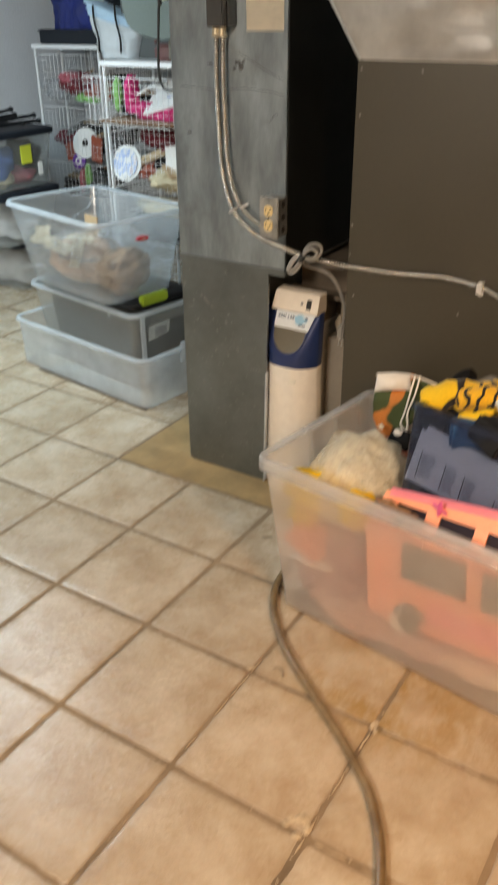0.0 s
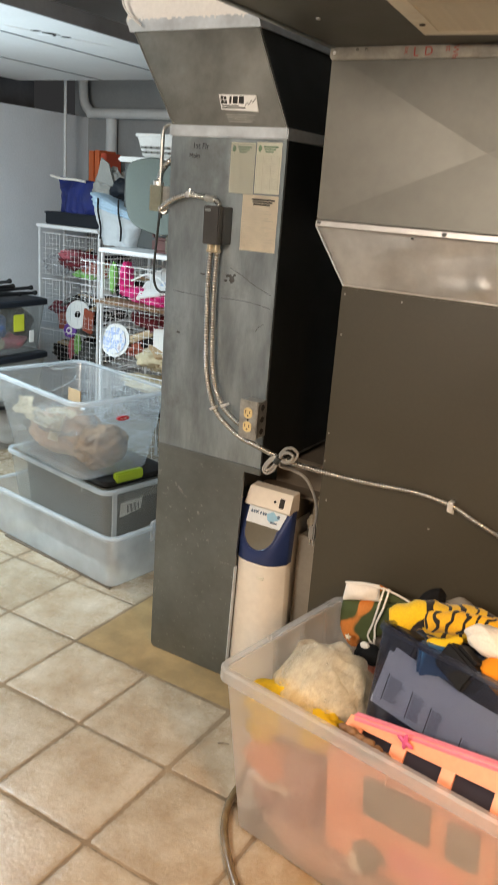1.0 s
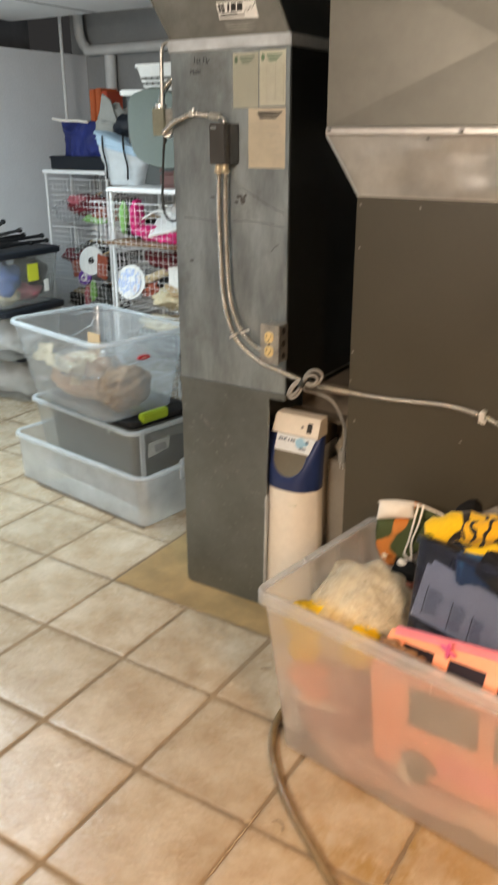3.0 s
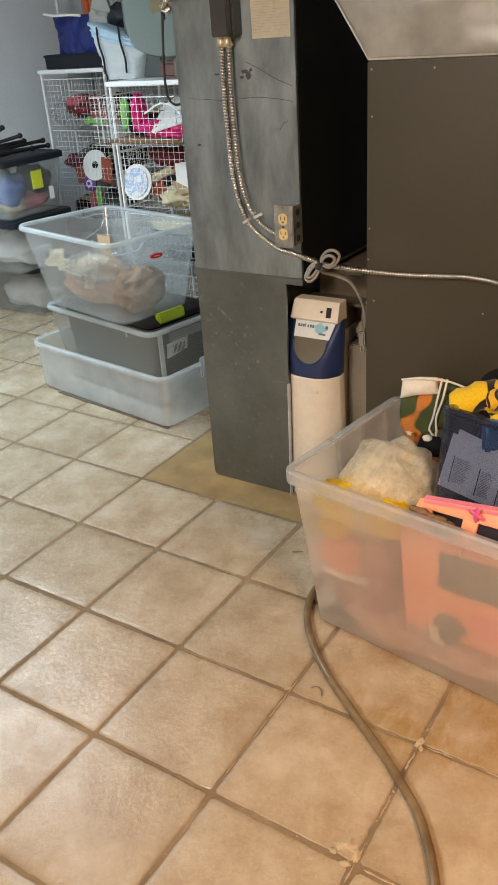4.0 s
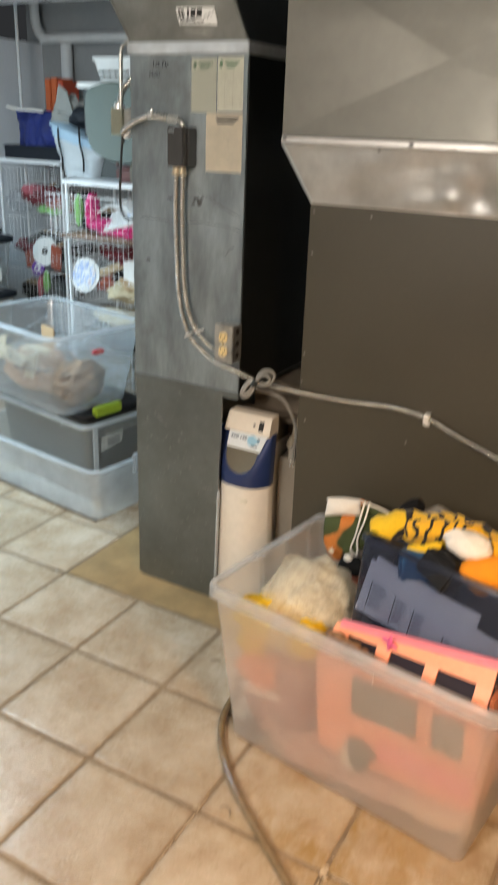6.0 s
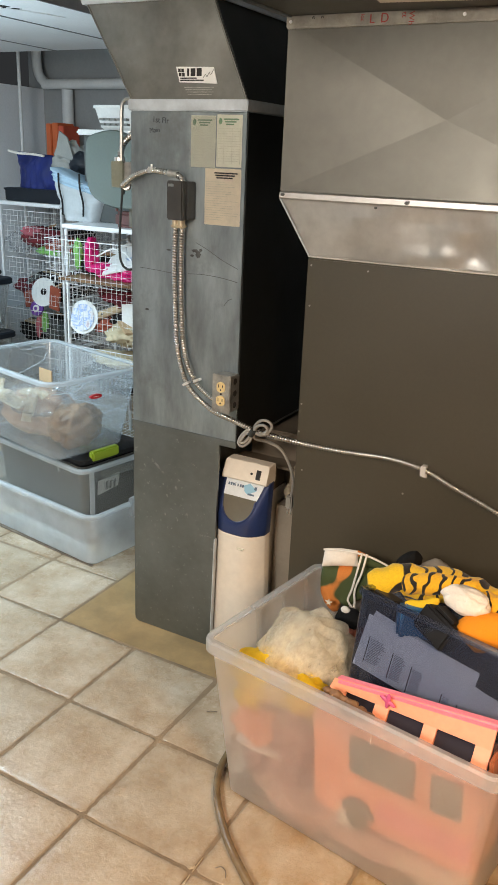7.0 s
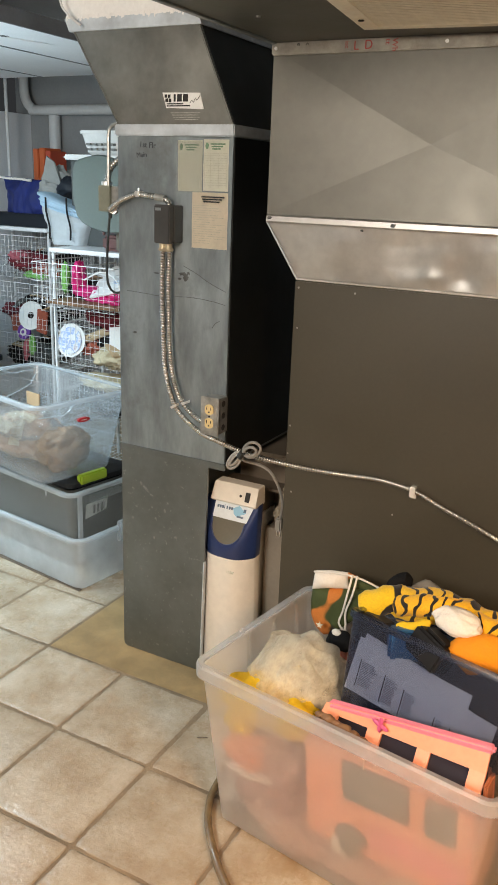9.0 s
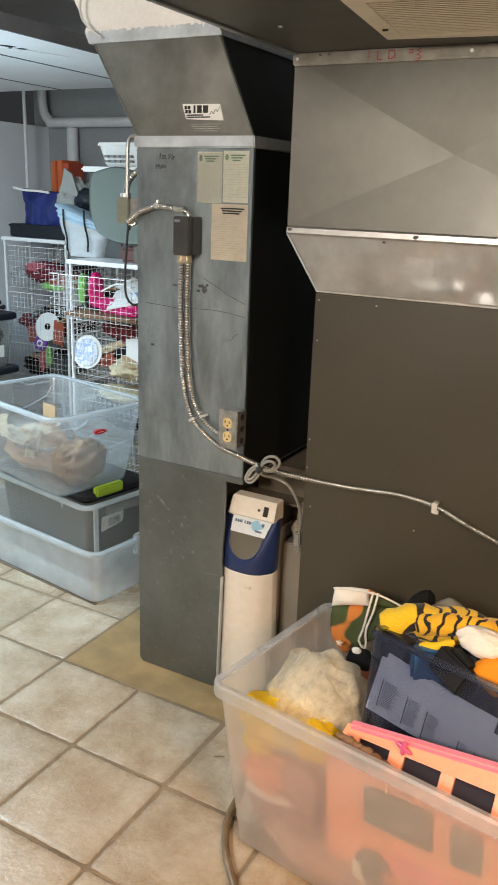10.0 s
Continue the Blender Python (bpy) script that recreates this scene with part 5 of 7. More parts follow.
for nm, lab, parts in (("toy_block", "coral plastic toy low in the tub", [((0.622, 0.600, 0.205), (0.068, 0.05, 0.052), "coral", 21)]),
                       ("yellow_toy", "yellow soft toy pressed against the tub wall", [((0.600, 0.585, 0.278), (0.040, 0.026, 0.030), "yellow_cloth", 29)]),
                       ("cream_strip", "cream plastic strip low in the tub", [((0.64, 0.585, 0.155), (0.07, 0.03, 0.012), "white_cloth", 27)]),
                       ("folded_cloth", "dusky red cloth low in the tub", [((0.725, 0.615, 0.165), (0.085, 0.06, 0.125), "dusky", 22), ((0.63, 0.66, 0.09), (0.07, 0.08, 0.07), "dusky", 23)]),
                       ("pink_blanket", "dusty pink cloth spread on the tub floor", [((0.80, 0.578, 0.045), (0.16, 0.045, 0.050), "dusty_pink", 33), ((0.97, 0.557, 0.045), (0.14, 0.040, 0.045), "dusty_pink", 34), ((0.665, 0.635, 0.055), (0.065, 0.06, 0.05), "dusty_pink", 36)]),
                       ("toy_bundle", "mixed dark toys filling the tub", [((0.93, 0.80, 0.20), (0.20, 0.12, 0.19), "grey_cloth", 24), ((0.75, 0.90, 0.18), (0.10, 0.09, 0.16), "red_toy", 25)]),
                       ("white_toy", "cream plastic toy on the tub floor", [((1.08, 0.55, 0.055), (0.09, 0.05, 0.035), "cream_toy", 26), ((0.905, 0.57, 0.065), (0.032, 0.03, 0.036), "cream_toy", 28)])):
    t = thing(nm, parts[0][0], 0, lab, "toy")
    for cc, rr, mt, sd in parts:
        b = bmesh.new()
        lump(b, cc, rr, 0.3, 2.0, sd, 3)
        part("lump", b, M[mt], t, inside=False)
bl = thing("black_shoe", (0.71, 0.90, 0.4), 0, "small black and white toy with star beside the bag", "toy")
b = bmesh.new()
lump(b, (0.725, 0.882, 0.378), (0.040, 0.030, 0.024), 0.2, 2, 31, 3, -15)
part("upper", b, M["black_cloth"], bl, inside=False)
b = bmesh.new()
lump(b, (0.712, 0.880, 0.398), (0.014, 0.010, 0.010), 0.1, 2, 32, 3, -15)
part("white_patch", b, M["white_cloth"], bl, inside=False)
b = bmesh.new()
loft(b, [[(0.655 + (0.010 if k % 2 == 0 else 0.004) * math.sin(2 * math.pi * k / 10), y, 0.392 + (0.010 if k % 2 == 0 else 0.004) * math.cos(2 * math.pi * k / 10)) for k in range(10)] for y in (0.90, 0.904)])
part("star", b, M["paper_tan"], bl, "tan star", inside=False)

# ---- hose on the floor ----
m, nt, p = nodes_of("amber_vinyl_hose")
v = coords(nt, False)
nt.links.new(ramp(nt, noise_tex(nt, v, 18, 5), [(0.3, (0.20, 0.125, 0.055)), (0.7, (0.36, 0.25, 0.13))]), p.inputs["Base Color"])
p.inputs["Roughness"].default_value, p.inputs["Transmission Weight"].default_value, p.inputs["IOR"].default_value = 0.22, 0.35, 1.35
p.inputs["Coat Weight"].default_value = 0.4
M["hose"] = m
hose = thing("vinyl_hose", (0.53, 0.58, 0), 0, "amber clear vinyl drain hose lying on the tiles", "hose")
HR = 0.0098
pts = [(0.44, 1.02), (0.468, 0.90), (0.488, 0.78), (0.500, 0.69), (0.514, 0.605), (0.550, 0.527), (0.608, 0.455), (0.669, 0.396), (0.747, 0.337), (0.813, 0.289), (0.882, 0.240), (0.938, 0.195), (0.987, 0.152), (1.020, 0.111), (1.053, 0.061), (1.078, 0.010), (1.096, -0.040), (1.110, -0.10), (1.112, -0.18), (1.09, -0.30)]
part("hose", tube([(x, y, HR) for x, y in pts], HR, 12, 0.012), M["hose"], hose, inside=False)

# ---- stacked clear tubs beside the duct ----
M["brown_paper"] = mat("brown_wrapping_paper", (0.28, 0.165, 0.09), 0.8, var=0.3, scale=22, fine=140, bump=0.4)
M["card"] = mat("cardboard", (0.48, 0.33, 0.19), 0.8, var=0.1)
M["dark_tote"] = mat("charcoal_plastic", (0.065, 0.07, 0.068), 0.5, var=0.1, scale=8)
M["lime"] = mat("lime_plastic", (0.30, 0.42, 0.03), 0.4, var=0.08)
M["red_label"] = mat("red_label", (0.60, 0.02, 0.03), 0.4, var=0.05)
GS = "clear tubs stacked beside the duct"


def clear_tub(name, corner, turn, L, D, h, inset, mt, label, rim_out=0.014, r=0.05):
    """corner: the rim's front left corner on plan and the base height."""
    t = thing(name, label=label, category="storage tub", group=GS)
    t.matrix_basis = pose(corner[0], corner[1], corner[2], 0, 0, turn) @ Matrix.Translation((L / 2, D / 2, 0))
    part("shell", tub_shell(L / 2 - rim_out, D / 2 - rim_out, h, inset, 0.003, r), [mt, M["inner"]], t)
    part("rim", tub_rim(L / 2 - rim_out, D / 2 - rim_out, h, rim_out, 0.015, r + 0.003), M["rim_clear"], t, "thick pale rim")
    return t


low = clear_tub("storage_tub", (-1.256, 1.364, 0), -8.2, 0.828, 0.47, 0.212, 0.004, M["milky"], "wide clear plastic tub at the bottom of the stack", r=0.04)
b = bmesh.new()
box(b, 0.401, 0.419, -0.03, 0.09, 0.15, 0.232, bevel=0.004)
part("latch", b, M["rim"], low, "milky plastic latch")
mid_tub = clear_tub("storage_tub", (-1.245, 1.470, 0.020), -11, 0.71, 0.40, 0.322, 0.035, M["smoke"], "clear plastic tub nested around a charcoal tote", r=0.032)
part("corner_rib", a_box(0.335, 0.3425, -0.150, -0.128, 0.02, 0.317, bevel=0.002), M["rim_clear"], mid_tub, "clear moulded rib")
part("side_handle", a_box(0.336, 0.350, -0.095, 0.150, 0.262, 0.296, bevel=0.005), M["smoke"], mid_tub, "smoky moulded side handle")
part("tick", a_box(0.205, 0.211, -0.1995, -0.1955, 0.285, 0.318, bevel=0.001), M["rim_clear"], mid_tub)
dk = thing("charcoal_tote", label="charcoal tote with black lid and lime handles", category="storage tub")
dk.matrix_basis = mid_tub.matrix_basis @ Matrix.Translation((0.015, 0.0, 0.006))
part("body", tub_shell(0.285, 0.155, 0.315, 0.02, 0.004, 0.03), [M["dark_tote"], M["dark_tote"]], dk)
dk_lid = part("lid", loft(bmesh.new(), [round_rect(0.290, 0.160, 0.035, 0.316), round_rect(0.297, 0.167, 0.038, 0.320), round_rect(0.297, 0.167, 0.038, 0.338), round_rect(0.285, 0.155, 0.032, 0.344), round_rect(0.24, 0.115, 0.02, 0.344), round_rect(0.235, 0.11, 0.02, 0.346)]), M["black_plastic"], dk, "black lid")
part("handle", a_box(0.276, 0.304, -0.115, 0.020, 0.326, 0.366, bevel=0.006), M["lime"], dk_lid, "lime green handle")
b = bmesh.new()
prism(b, [(0.2875, -0.085, 0.175), (0.2875, 0.020, 0.190), (0.2875, 0.030, 0.245), (0.2875, -0.080, 0.232)], [(0.2915, -0.085, 0.175), (0.2915, 0.020, 0.190), (0.2915, 0.030, 0.245), (0.2915, -0.080, 0.232)])
dk_label = part("carton_label", b, M["white"], dk, "white barcode label")
b = bmesh.new()
for k in range(9):
    box(b, 0.2915, 0.2922, -0.05 + k * 0.007, -0.047 + k * 0.007, 0.188, 0.222)
part("barcode", b, M["ink"], dk_label)

top_tub = clear_tub("storage_tub", (-1.222, 1.370, 0.373), -13, 0.645, 0.462, 0.327, 0.050, M["clear_blue"], "clear open plastic tub holding brown wrapped things", r=0.05)
b = bmesh.new()
loft(b, [[(0.297 + d, -0.009 + 0.028 * math.cos(a), 0.242 + 0.0085 * math.sin(a)) for a in [2 * math.pi * k / 20 for k in range(20)]] for d in (0.0, 0.009)])
badge = part("maker_badge", b, M["red_label"], top_tub, "small red oval badge")
part("badge_bar", a_box(0.3062, 0.3068, -0.022, 0.004, 0.241, 0.243), M["paper"], badge)


def moulded_line(t, pts, r=0.004):
    return part("moulded_ridge", tube(pts, r * 0.6, 6, 0.01), M["rim_clear"], t)


moulded_line(top_tub, [(0.293, -0.200, 0.280), (0.296, -0.14, 0.276), (0.297, -0.09, 0.276), (0.301, -0.065, 0.295), (0.305, -0.048, 0.316)])
moulded_line(top_tub, [(-0.302, 0.040, 0.318), (-0.299, 0.080, 0.300), (-0.300, 0.14, 0.301), (-0.300, 0.185, 0.298)])
moulded_line(top_tub, [(-0.285, 0.033, 0.205), (-0.289, 0.09, 0.218), (-0.293, 0.165, 0.242), (-0.294, 0.170, 0.252), (-0.297, 0.196, 0.280)])
cont = thing("wrapped_bundle", (-0.866, 1.518, 0.380), -13, "dark brown furry bundle in the clear tub", "bundle")
b = bmesh.new()
crumple(b, (0.165, 0.010, 0.085), (0.068, 0.110, 0.088), 0.30, 1.4, 43, 5)
bmesh.ops.smooth_vert(b, verts=b.verts[:], factor=0.4, use_axis_x=True, use_axis_y=True, use_axis_z=True)
part("fur", b, M["brown_paper"], cont)
M["rosy_paper"] = mat("rosy_brown_paper", (0.45, 0.27, 0.175), 0.75, var=0.2, scale=12, fine=60, bump=0.2)
# cream highlights of the crinkled wrap, put into the strips' colour
M["film_highlight"] = mat("film_highlight", (0.78, 0.66, 0.48), 0.22, var=0.1, scale=20)
cart = thing("wrapped_bundle", (-0.866, 1.518, 0.380), -13, "rosy brown paper bundle with film strips in highlight cream", "packaging")
b = bmesh.new()
crumple(b, (-0.060, 0.000, 0.090), (0.175, 0.125, 0.092), 0.24, 1.3, 47, 5)
bmesh.ops.smooth_vert(b, verts=b.verts[:], factor=0.5, use_axis_x=True, use_axis_y=True, use_axis_z=True)
part("paper_roll", b, M["rosy_paper"], cart)
for k, (x, y, z, lx, ly, turn, tilt) in enumerate(((-0.16, -0.13, 0.172, 0.16, 0.05, 8, 30), (-0.03, -0.145, 0.170, 0.18, 0.06, -6, 24), (0.055, -0.13, 0.150, 0.05, 0.10, 20, 62), (-0.21, -0.11, 0.185, 0.06, 0.07, 40, 50), (0.02, -0.08, 0.200, 0.14, 0.05, 14, 12))):
    b = bmesh.new()
    n = 14
    g = [[b.verts.new((lx * (i / n - 0.5), ly * (j / 6 - 0.5), 0.016 * noise.noise(Vector((i * 0.5, j * 0.6, k * 7.0))) + 0.005 * noise.noise(Vector((i * 1.7, j * 1.9, k * 3.0))))) for j in range(7)] for i in range(n + 1)]
    for i in range(n):
        for j in range(6):
            b.faces.new((g[i][j], g[i + 1][j], g[i + 1][j + 1], g[i][j + 1]))
    bmesh.ops.solidify(b, geom=b.faces[:], thickness=0.0012)
    b.transform(Matrix.Translation((x, y, z)) @ Matrix.Rotation(radians(turn), 4, "Z") @ Matrix.Rotation(radians(tilt), 4, "X"))
    part("film_flap", b, M["film_highlight"], cart, "crinkled film strip in the cream tone of its highlights")
fl = thing("cardboard_flap", (-0.985, 1.640, 0.528), -13, "small cardboard piece standing in the clear tub", "cardboard")
part("card", a_box(-0.055, 0.035, -0.003, 0.003, 0, 0.085, bevel=0.001), M["card"], fl)
M["film"] = clear("plastic_film", (0.85, 0.87, 0.90), 0.07, 0.12, 0.1)
wr = thing("plastic_wrap", (-0.866, 1.518, 0.49), -13, "shiny clear plastic wrap over the bundle", "packaging")
b = bmesh.new()
crumple(b, (0.02, -0.06, 0.06), (0.13, 0.11, 0.055), 0.4, 1.8, 44, 5)
part("film", b, M["film"], wr)
M["white_tissue"] = mat("white_tissue", (0.70, 0.70, 0.70), 0.7, var=0.15, scale=14, bump=0.3)
lid_edge = thing("rubber_strip", (-1.114, 1.350, 0), -7.2, "flat brown strip lying under the tub", "strip")
part("strip", a_box(0.0, 0.66, 0.0, 0.016, 0.0, 0.005, bevel=0.002), M["dull_brown"], lid_edge)

# ---- lidded boxes by the wall ----
M["lid_black"] = mat("black_lid_plastic", (0.013, 0.016, 0.022), 0.5, var=0.15, scale=12, spec=0.25)
M["note"] = mat("yellow_green_note", (0.62, 0.66, 0.05), 0.7, var=0.04)
GB = "lidded boxes by the wall"


def lidded(place, turn, L, D, h, stuff, label):
    t = thing("lidded_box", label=label, category="storage box", group=GB)
    t.matrix_basis = pose(*place, 0, 0, turn)
    part("body", tub_shell(L / 2, D / 2, h, 0.03, 0.003, 0.03), [M["smoke"], M["inner"]], t)
    part("lid", loft(bmesh.new(), [round_rect(L / 2 + 0.004, D / 2 + 0.004, 0.03, h - 0.016), round_rect(L / 2 + 0.012, D / 2 + 0.012, 0.035, h - 0.012), round_rect(L / 2 + 0.012, D / 2 + 0.012, 0.035, h + 0.012), round_rect(L / 2 + 0.002, D / 2 + 0.002, 0.03, h + 0.018), round_rect(L / 2 - 0.03, D / 2 - 0.03, 0.02, h + 0.014)]), M["lid_black"], t, "black lid")
    for k, (q, rr, mt) in enumerate(stuff):
        th = thing("packed_clothes", label="bright folded things inside the clear box", category="clothes")
        th.matrix_basis = t.matrix_basis.copy()
        b = bmesh.new()
        lump(b, q, rr, 0.35, 2.2, 50 + k, 3)
        part("bundle", b, mt, th)
    return t


M["blue_cloth"] = mat("blue_cloth", (0.05, 0.13, 0.38), 0.85, var=0.2, scale=14)
M["teal"] = mat("sage_plastic", (0.10, 0.124, 0.106), 0.5, var=0.06, scale=5)
M["rose"] = mat("rose_cloth", (0.50, 0.13, 0.16), 0.85, var=0.2, scale=14)
M["sand"] = mat("sand_cloth", (0.50, 0.42, 0.28), 0.85, var=0.2, scale=14)
s1 = lidded((-2.19, 2.27, 0.0), 0, 0.50, 0.40, 0.26, [((0.05, -0.05, 0.10), (0.17, 0.12, 0.09), M["white_tissue"])], "clear storage box with black lid at the bottom of the stack")
s2 = lidded((-2.10, 2.13, 0.28), 0, 0.48, 0.42, 0.255, [((0.05, 0.0, 0.09), (0.16, 0.14, 0.08), M["white_tissue"])], "clear storage box with black lid in mid stack")
s3 = lidded((-2.09, 2.12, 0.553), 0, 0.48, 0.42, 0.272, [((0.12, -0.10, 0.14), (0.09, 0.10, 0.09), M["blue_cloth"]), ((0.12, 0.04, 0.07), (0.09, 0.10, 0.05), M["rose"]), ((0.13, -0.09, 0.06), (0.08, 0.07, 0.05), M["sand"]), ((0.10, 0.10, 0.13), (0.10, 0.10, 0.10), M["lid_black"])], "clear storage box with black lid and yellow note")
part("sticky_note", a_box(0.232, 0.236, -0.02, 0.05, 0.13, 0.217), M["note"], s3, "yellow-green sticky note")
part("carton_label", a_box(0.227, 0.231, 0.092, 0.121, 0.063, 0.125), M["white"], s3, "small white label")
SX = -2.05
tri = thing("tripod", (-2.06, 2.10, 0.845), 0, "folded black tripod legs lying on the box lid", "tripod")
for k, (a, c) in enumerate((((-0.10, -0.20, 0.02), (0.11, 0.06, 0.085)), ((-0.05, -0.20, 0.03), (0.09, 0.10, 0.055)), ((0.0, -0.20, 0.02), (0.12, 0.20, 0.045)), ((0.06, -0.20, 0.02), (0.13, 0.22, 0.018)), ((-0.02, -0.12, 0.02), (0.06, 0.0, 0.13)), ((0.10, -0.2, 0.015), (0.14, 0.10, 0.02)))):
    b = bmesh.new()
    sweep(b, [Vector(a), Vector(a).lerp(Vector(c), 0.5), Vector(a).lerp(Vector(c), 0.52), Vector(c)], lambda i: (0.013, 0.013, 0.009, 0.009)[i], 8)
    leg = part("leg", b, M["black_plastic"], tri)
    b = bmesh.new()
    lump(b, c, (0.014, 0.014, 0.014), 0.0, 1, 0, 2)
    part("foot", b, M["black_plastic"], tri)

# ---- wire basket drawer units ----
M["wire"] = mat("white_coated_wire", (0.80, 0.81, 0.82), 0.4, var=0.05)
M["board"] = mat("white_melamine", (0.80, 0.81, 0.82), 0.4, var=0.03)
GW = "wire basket drawer units"


def basket(t, x0, x1, y0, y1, z0, z1, cell=0.030):
    """One wire basket: bottom, four sides and a stout top rim."""
    b = bmesh.new()
    w = 0.0010
    nx, ny, nz = max(2, round((x1 - x0) / cell)), max(2, round((y1 - y0) / cell)), max(2, round((z1 - z0) / cell))
    for i in range(nx + 1):
        x = x0 + (x1 - x0) * i / nx
        for y in (y0, y1):
            rod(b, (x, y, z0), (x, y, z1), w)
        rod(b, (x, y0, z0), (x, y1, z0), w)
    for j in range(ny + 1):
        y = y0 + (y1 - y0) * j / ny
        for x in (x0, x1):
            rod(b, (x, y, z0), (x, y, z1), w)
    for k in range(nz + 1):
        z = z0 + (z1 - z0) * k / nz
        r = w * (2.2 if k == nz else 1)
        for a, c in (((x0, y0), (x1, y0)), ((x1, y0), (x1, y1)), ((x1, y1), (x0, y1)), ((x0, y1), (x0, y0))):
            rod(b, (*a, z), (*c, z), r)
    return part("wire_basket", b, M["wire"], t, smooth=False)


def drawer_unit(place, turn, W, D, H, drawers, label):
    t = thing("basket_unit", place, turn, label, "shelving unit", GW)
    part("top_board", a_box(-0.01, W + 0.01, -0.015, D, H - 0.02, H, bevel=0.004), M["board"], t, "white top board")
    for x in (0.0, W):
        for y in (0.0, D - 0.02):
            part("post", a_box(x - 0.007, x + 0.007, y, y + 0.016, 0, H - 0.02, bevel=0.003), M["wire"], t)
        k = 0.06
        while k < H - 0.05:
            part("runner", rod(bmesh.new(), (x, 0.01, k), (x, D - 0.01, k), 0.004, 6), M["wire"], t)
            k += 0.10
    for z0, z1, pull in drawers:
        basket(t, 0.016, W - 0.016, 0.01 - pull, D - 0.03 - pull, z0, z1)
    return t


back_unit = drawer_unit((-2.33, 2.74, 0), 0, 0.47, 0.48, 1.20, [(0.91, 1.15, 0.0), (0.62, 0.88, 0.0), (0.36, 0.58, 0.02), (0.08, 0.30, 0.0)], "white wire basket drawer unit by the back wall")
front_unit = drawer_unit((-1.318, 2.16, 0), 0, 0.50, 0.50, 1.163, [(0.915, 1.110, 0.17), (0.62, 0.90, 0.02), (0.36, 0.58, 0.0), (0.08, 0.30, 0.0)], "white wire basket drawer unit with one basket pulled out")
M["magenta"] = mat("magenta_foil", (0.62, 0.015, 0.16), 0.35, var=0.25, scale=18)
M["wine"] = mat("dark_red_cloth", (0.16, 0.012, 0.02), 0.8, var=0.3, scale=14)
M["green_toy"] = mat("bright_green_plastic", (0.20, 0.48, 0.12), 0.45, var=0.1)
M["purple"] = mat("purple_plastic", (0.16, 0.05, 0.34), 0.45, var=0.15)
M["rust"] = mat("rust_red_print", (0.33, 0.075, 0.04), 0.6, var=0.25, scale=20)
M["pale_blue"] = mat("pale_blue_card", (0.42, 0.52, 0.68), 0.6, var=0.15, scale=16)
M["charcoal"] = mat("charcoal_things", (0.014, 0.012, 0.012), 0.8, spec=0.2, var=0.4, scale=15)
M["wood"] = mat("pale_wood", (0.52, 0.40, 0.25), 0.6, var=0.15, stretch=(1, 12, 12))


def clutter(name, label, cat, place, shapes):
    t = thing(name, place, 0, label, cat)
    for nm, kind, q, size, mt, sd in shapes:
        b = bmesh.new()
        if kind == "lump":
            crumple(b, q, size, 0.45, 1.7, sd, 4)
        elif kind == "disc":
            disc(b, q, (0.1, -1, 0.25), size[0], size[1], 24)
        elif kind == "slab":
            box(b, -size[0], size[0], -size[1], size[1], -size[2], size[2], bevel=0.003)
            b.transform(Matrix.Translation(q) @ Euler([radians(a) for a in sd]).to_matrix().to_4x4())
        else:
            sweep(b, smooth_path([q, *size], 0.03), sd, 8)
        part(nm, b, M[mt], t)
    return t


m, nt, p = nodes_of("blue_printed_plate")
w = noise_tex(nt, coords(nt, False), 26, 2, 0.5)
nt.links.new(ramp(nt, w, [(0.40, (0.75, 0.76, 0.78)), (0.47, (0.30, 0.42, 0.70)), (0.56, (0.62, 0.66, 0.74)), (0.60, (0.75, 0.74, 0.74)), (0.66, (0.55, 0.45, 0.50))]), p.inputs["Base Color"])
p.inputs["Roughness"].default_value = 0.5
M["plate_print"] = m
fu = (-1.315, 2.16, 0)
clutter("magenta_garland", "crumpled magenta foil garland in the pulled-out basket", "decoration", fu, [("foil", "lump", (0.14, 0.02, 1.03), (0.030, 0.04, 0.075), "magenta", 61), ("foil", "lump", (0.22, 0.02, 0.965), (0.09, 0.06, 0.030), "magenta", 62), ("foil", "lump", (0.34, 0.0, 0.955), (0.09, 0.05, 0.028), "magenta", 63), ("foil", "lump", (0.42, 0.1, 1.03), (0.06, 0.05, 0.03), "magenta", 66)])
clutter("white_packages", "white paper packages with dark print in the basket", "packaging", fu, [("pack", "slab", (0.31, 0.05, 1.01), (0.09, 0.10, 0.006), "white", (18, -14, 20)), ("pack", "slab", (0.38, 0.10, 1.00), (0.08, 0.09, 0.006), "pale_blue", (-12, 20, 50)), ("pack", "slab", (0.24, 0.15, 1.02), (0.08, 0.08, 0.006), "white", (25, 18, -15)), ("hanger", "tube", (0.20, -0.02, 1.03), [(0.28, 0.0, 1.07), (0.34, 0.02, 1.05), (0.40, 0.0, 1.0)], "white", 0.004)])
clutter("green_bottle", "bright green plastic bottle in the basket", "bottle", fu, [("bottle", "lump", (0.03, 0.05, 1.02), (0.022, 0.022, 0.07), "green_toy", 67)])
clutter("dark_clutter", "dark mixed oddments at the bottom of the basket", "clutter", fu, [("oddment", "lump", (0.24, 0.18, 0.96), (0.20, 0.18, 0.035), "charcoal", 64), ("oddment", "lump", (0.26, 0.25, 0.70), (0.20, 0.17, 0.07), "charcoal", 65), ("oddment", "lump", (0.25, 0.20, 0.42), (0.20, 0.18, 0.08), "charcoal", 68)])
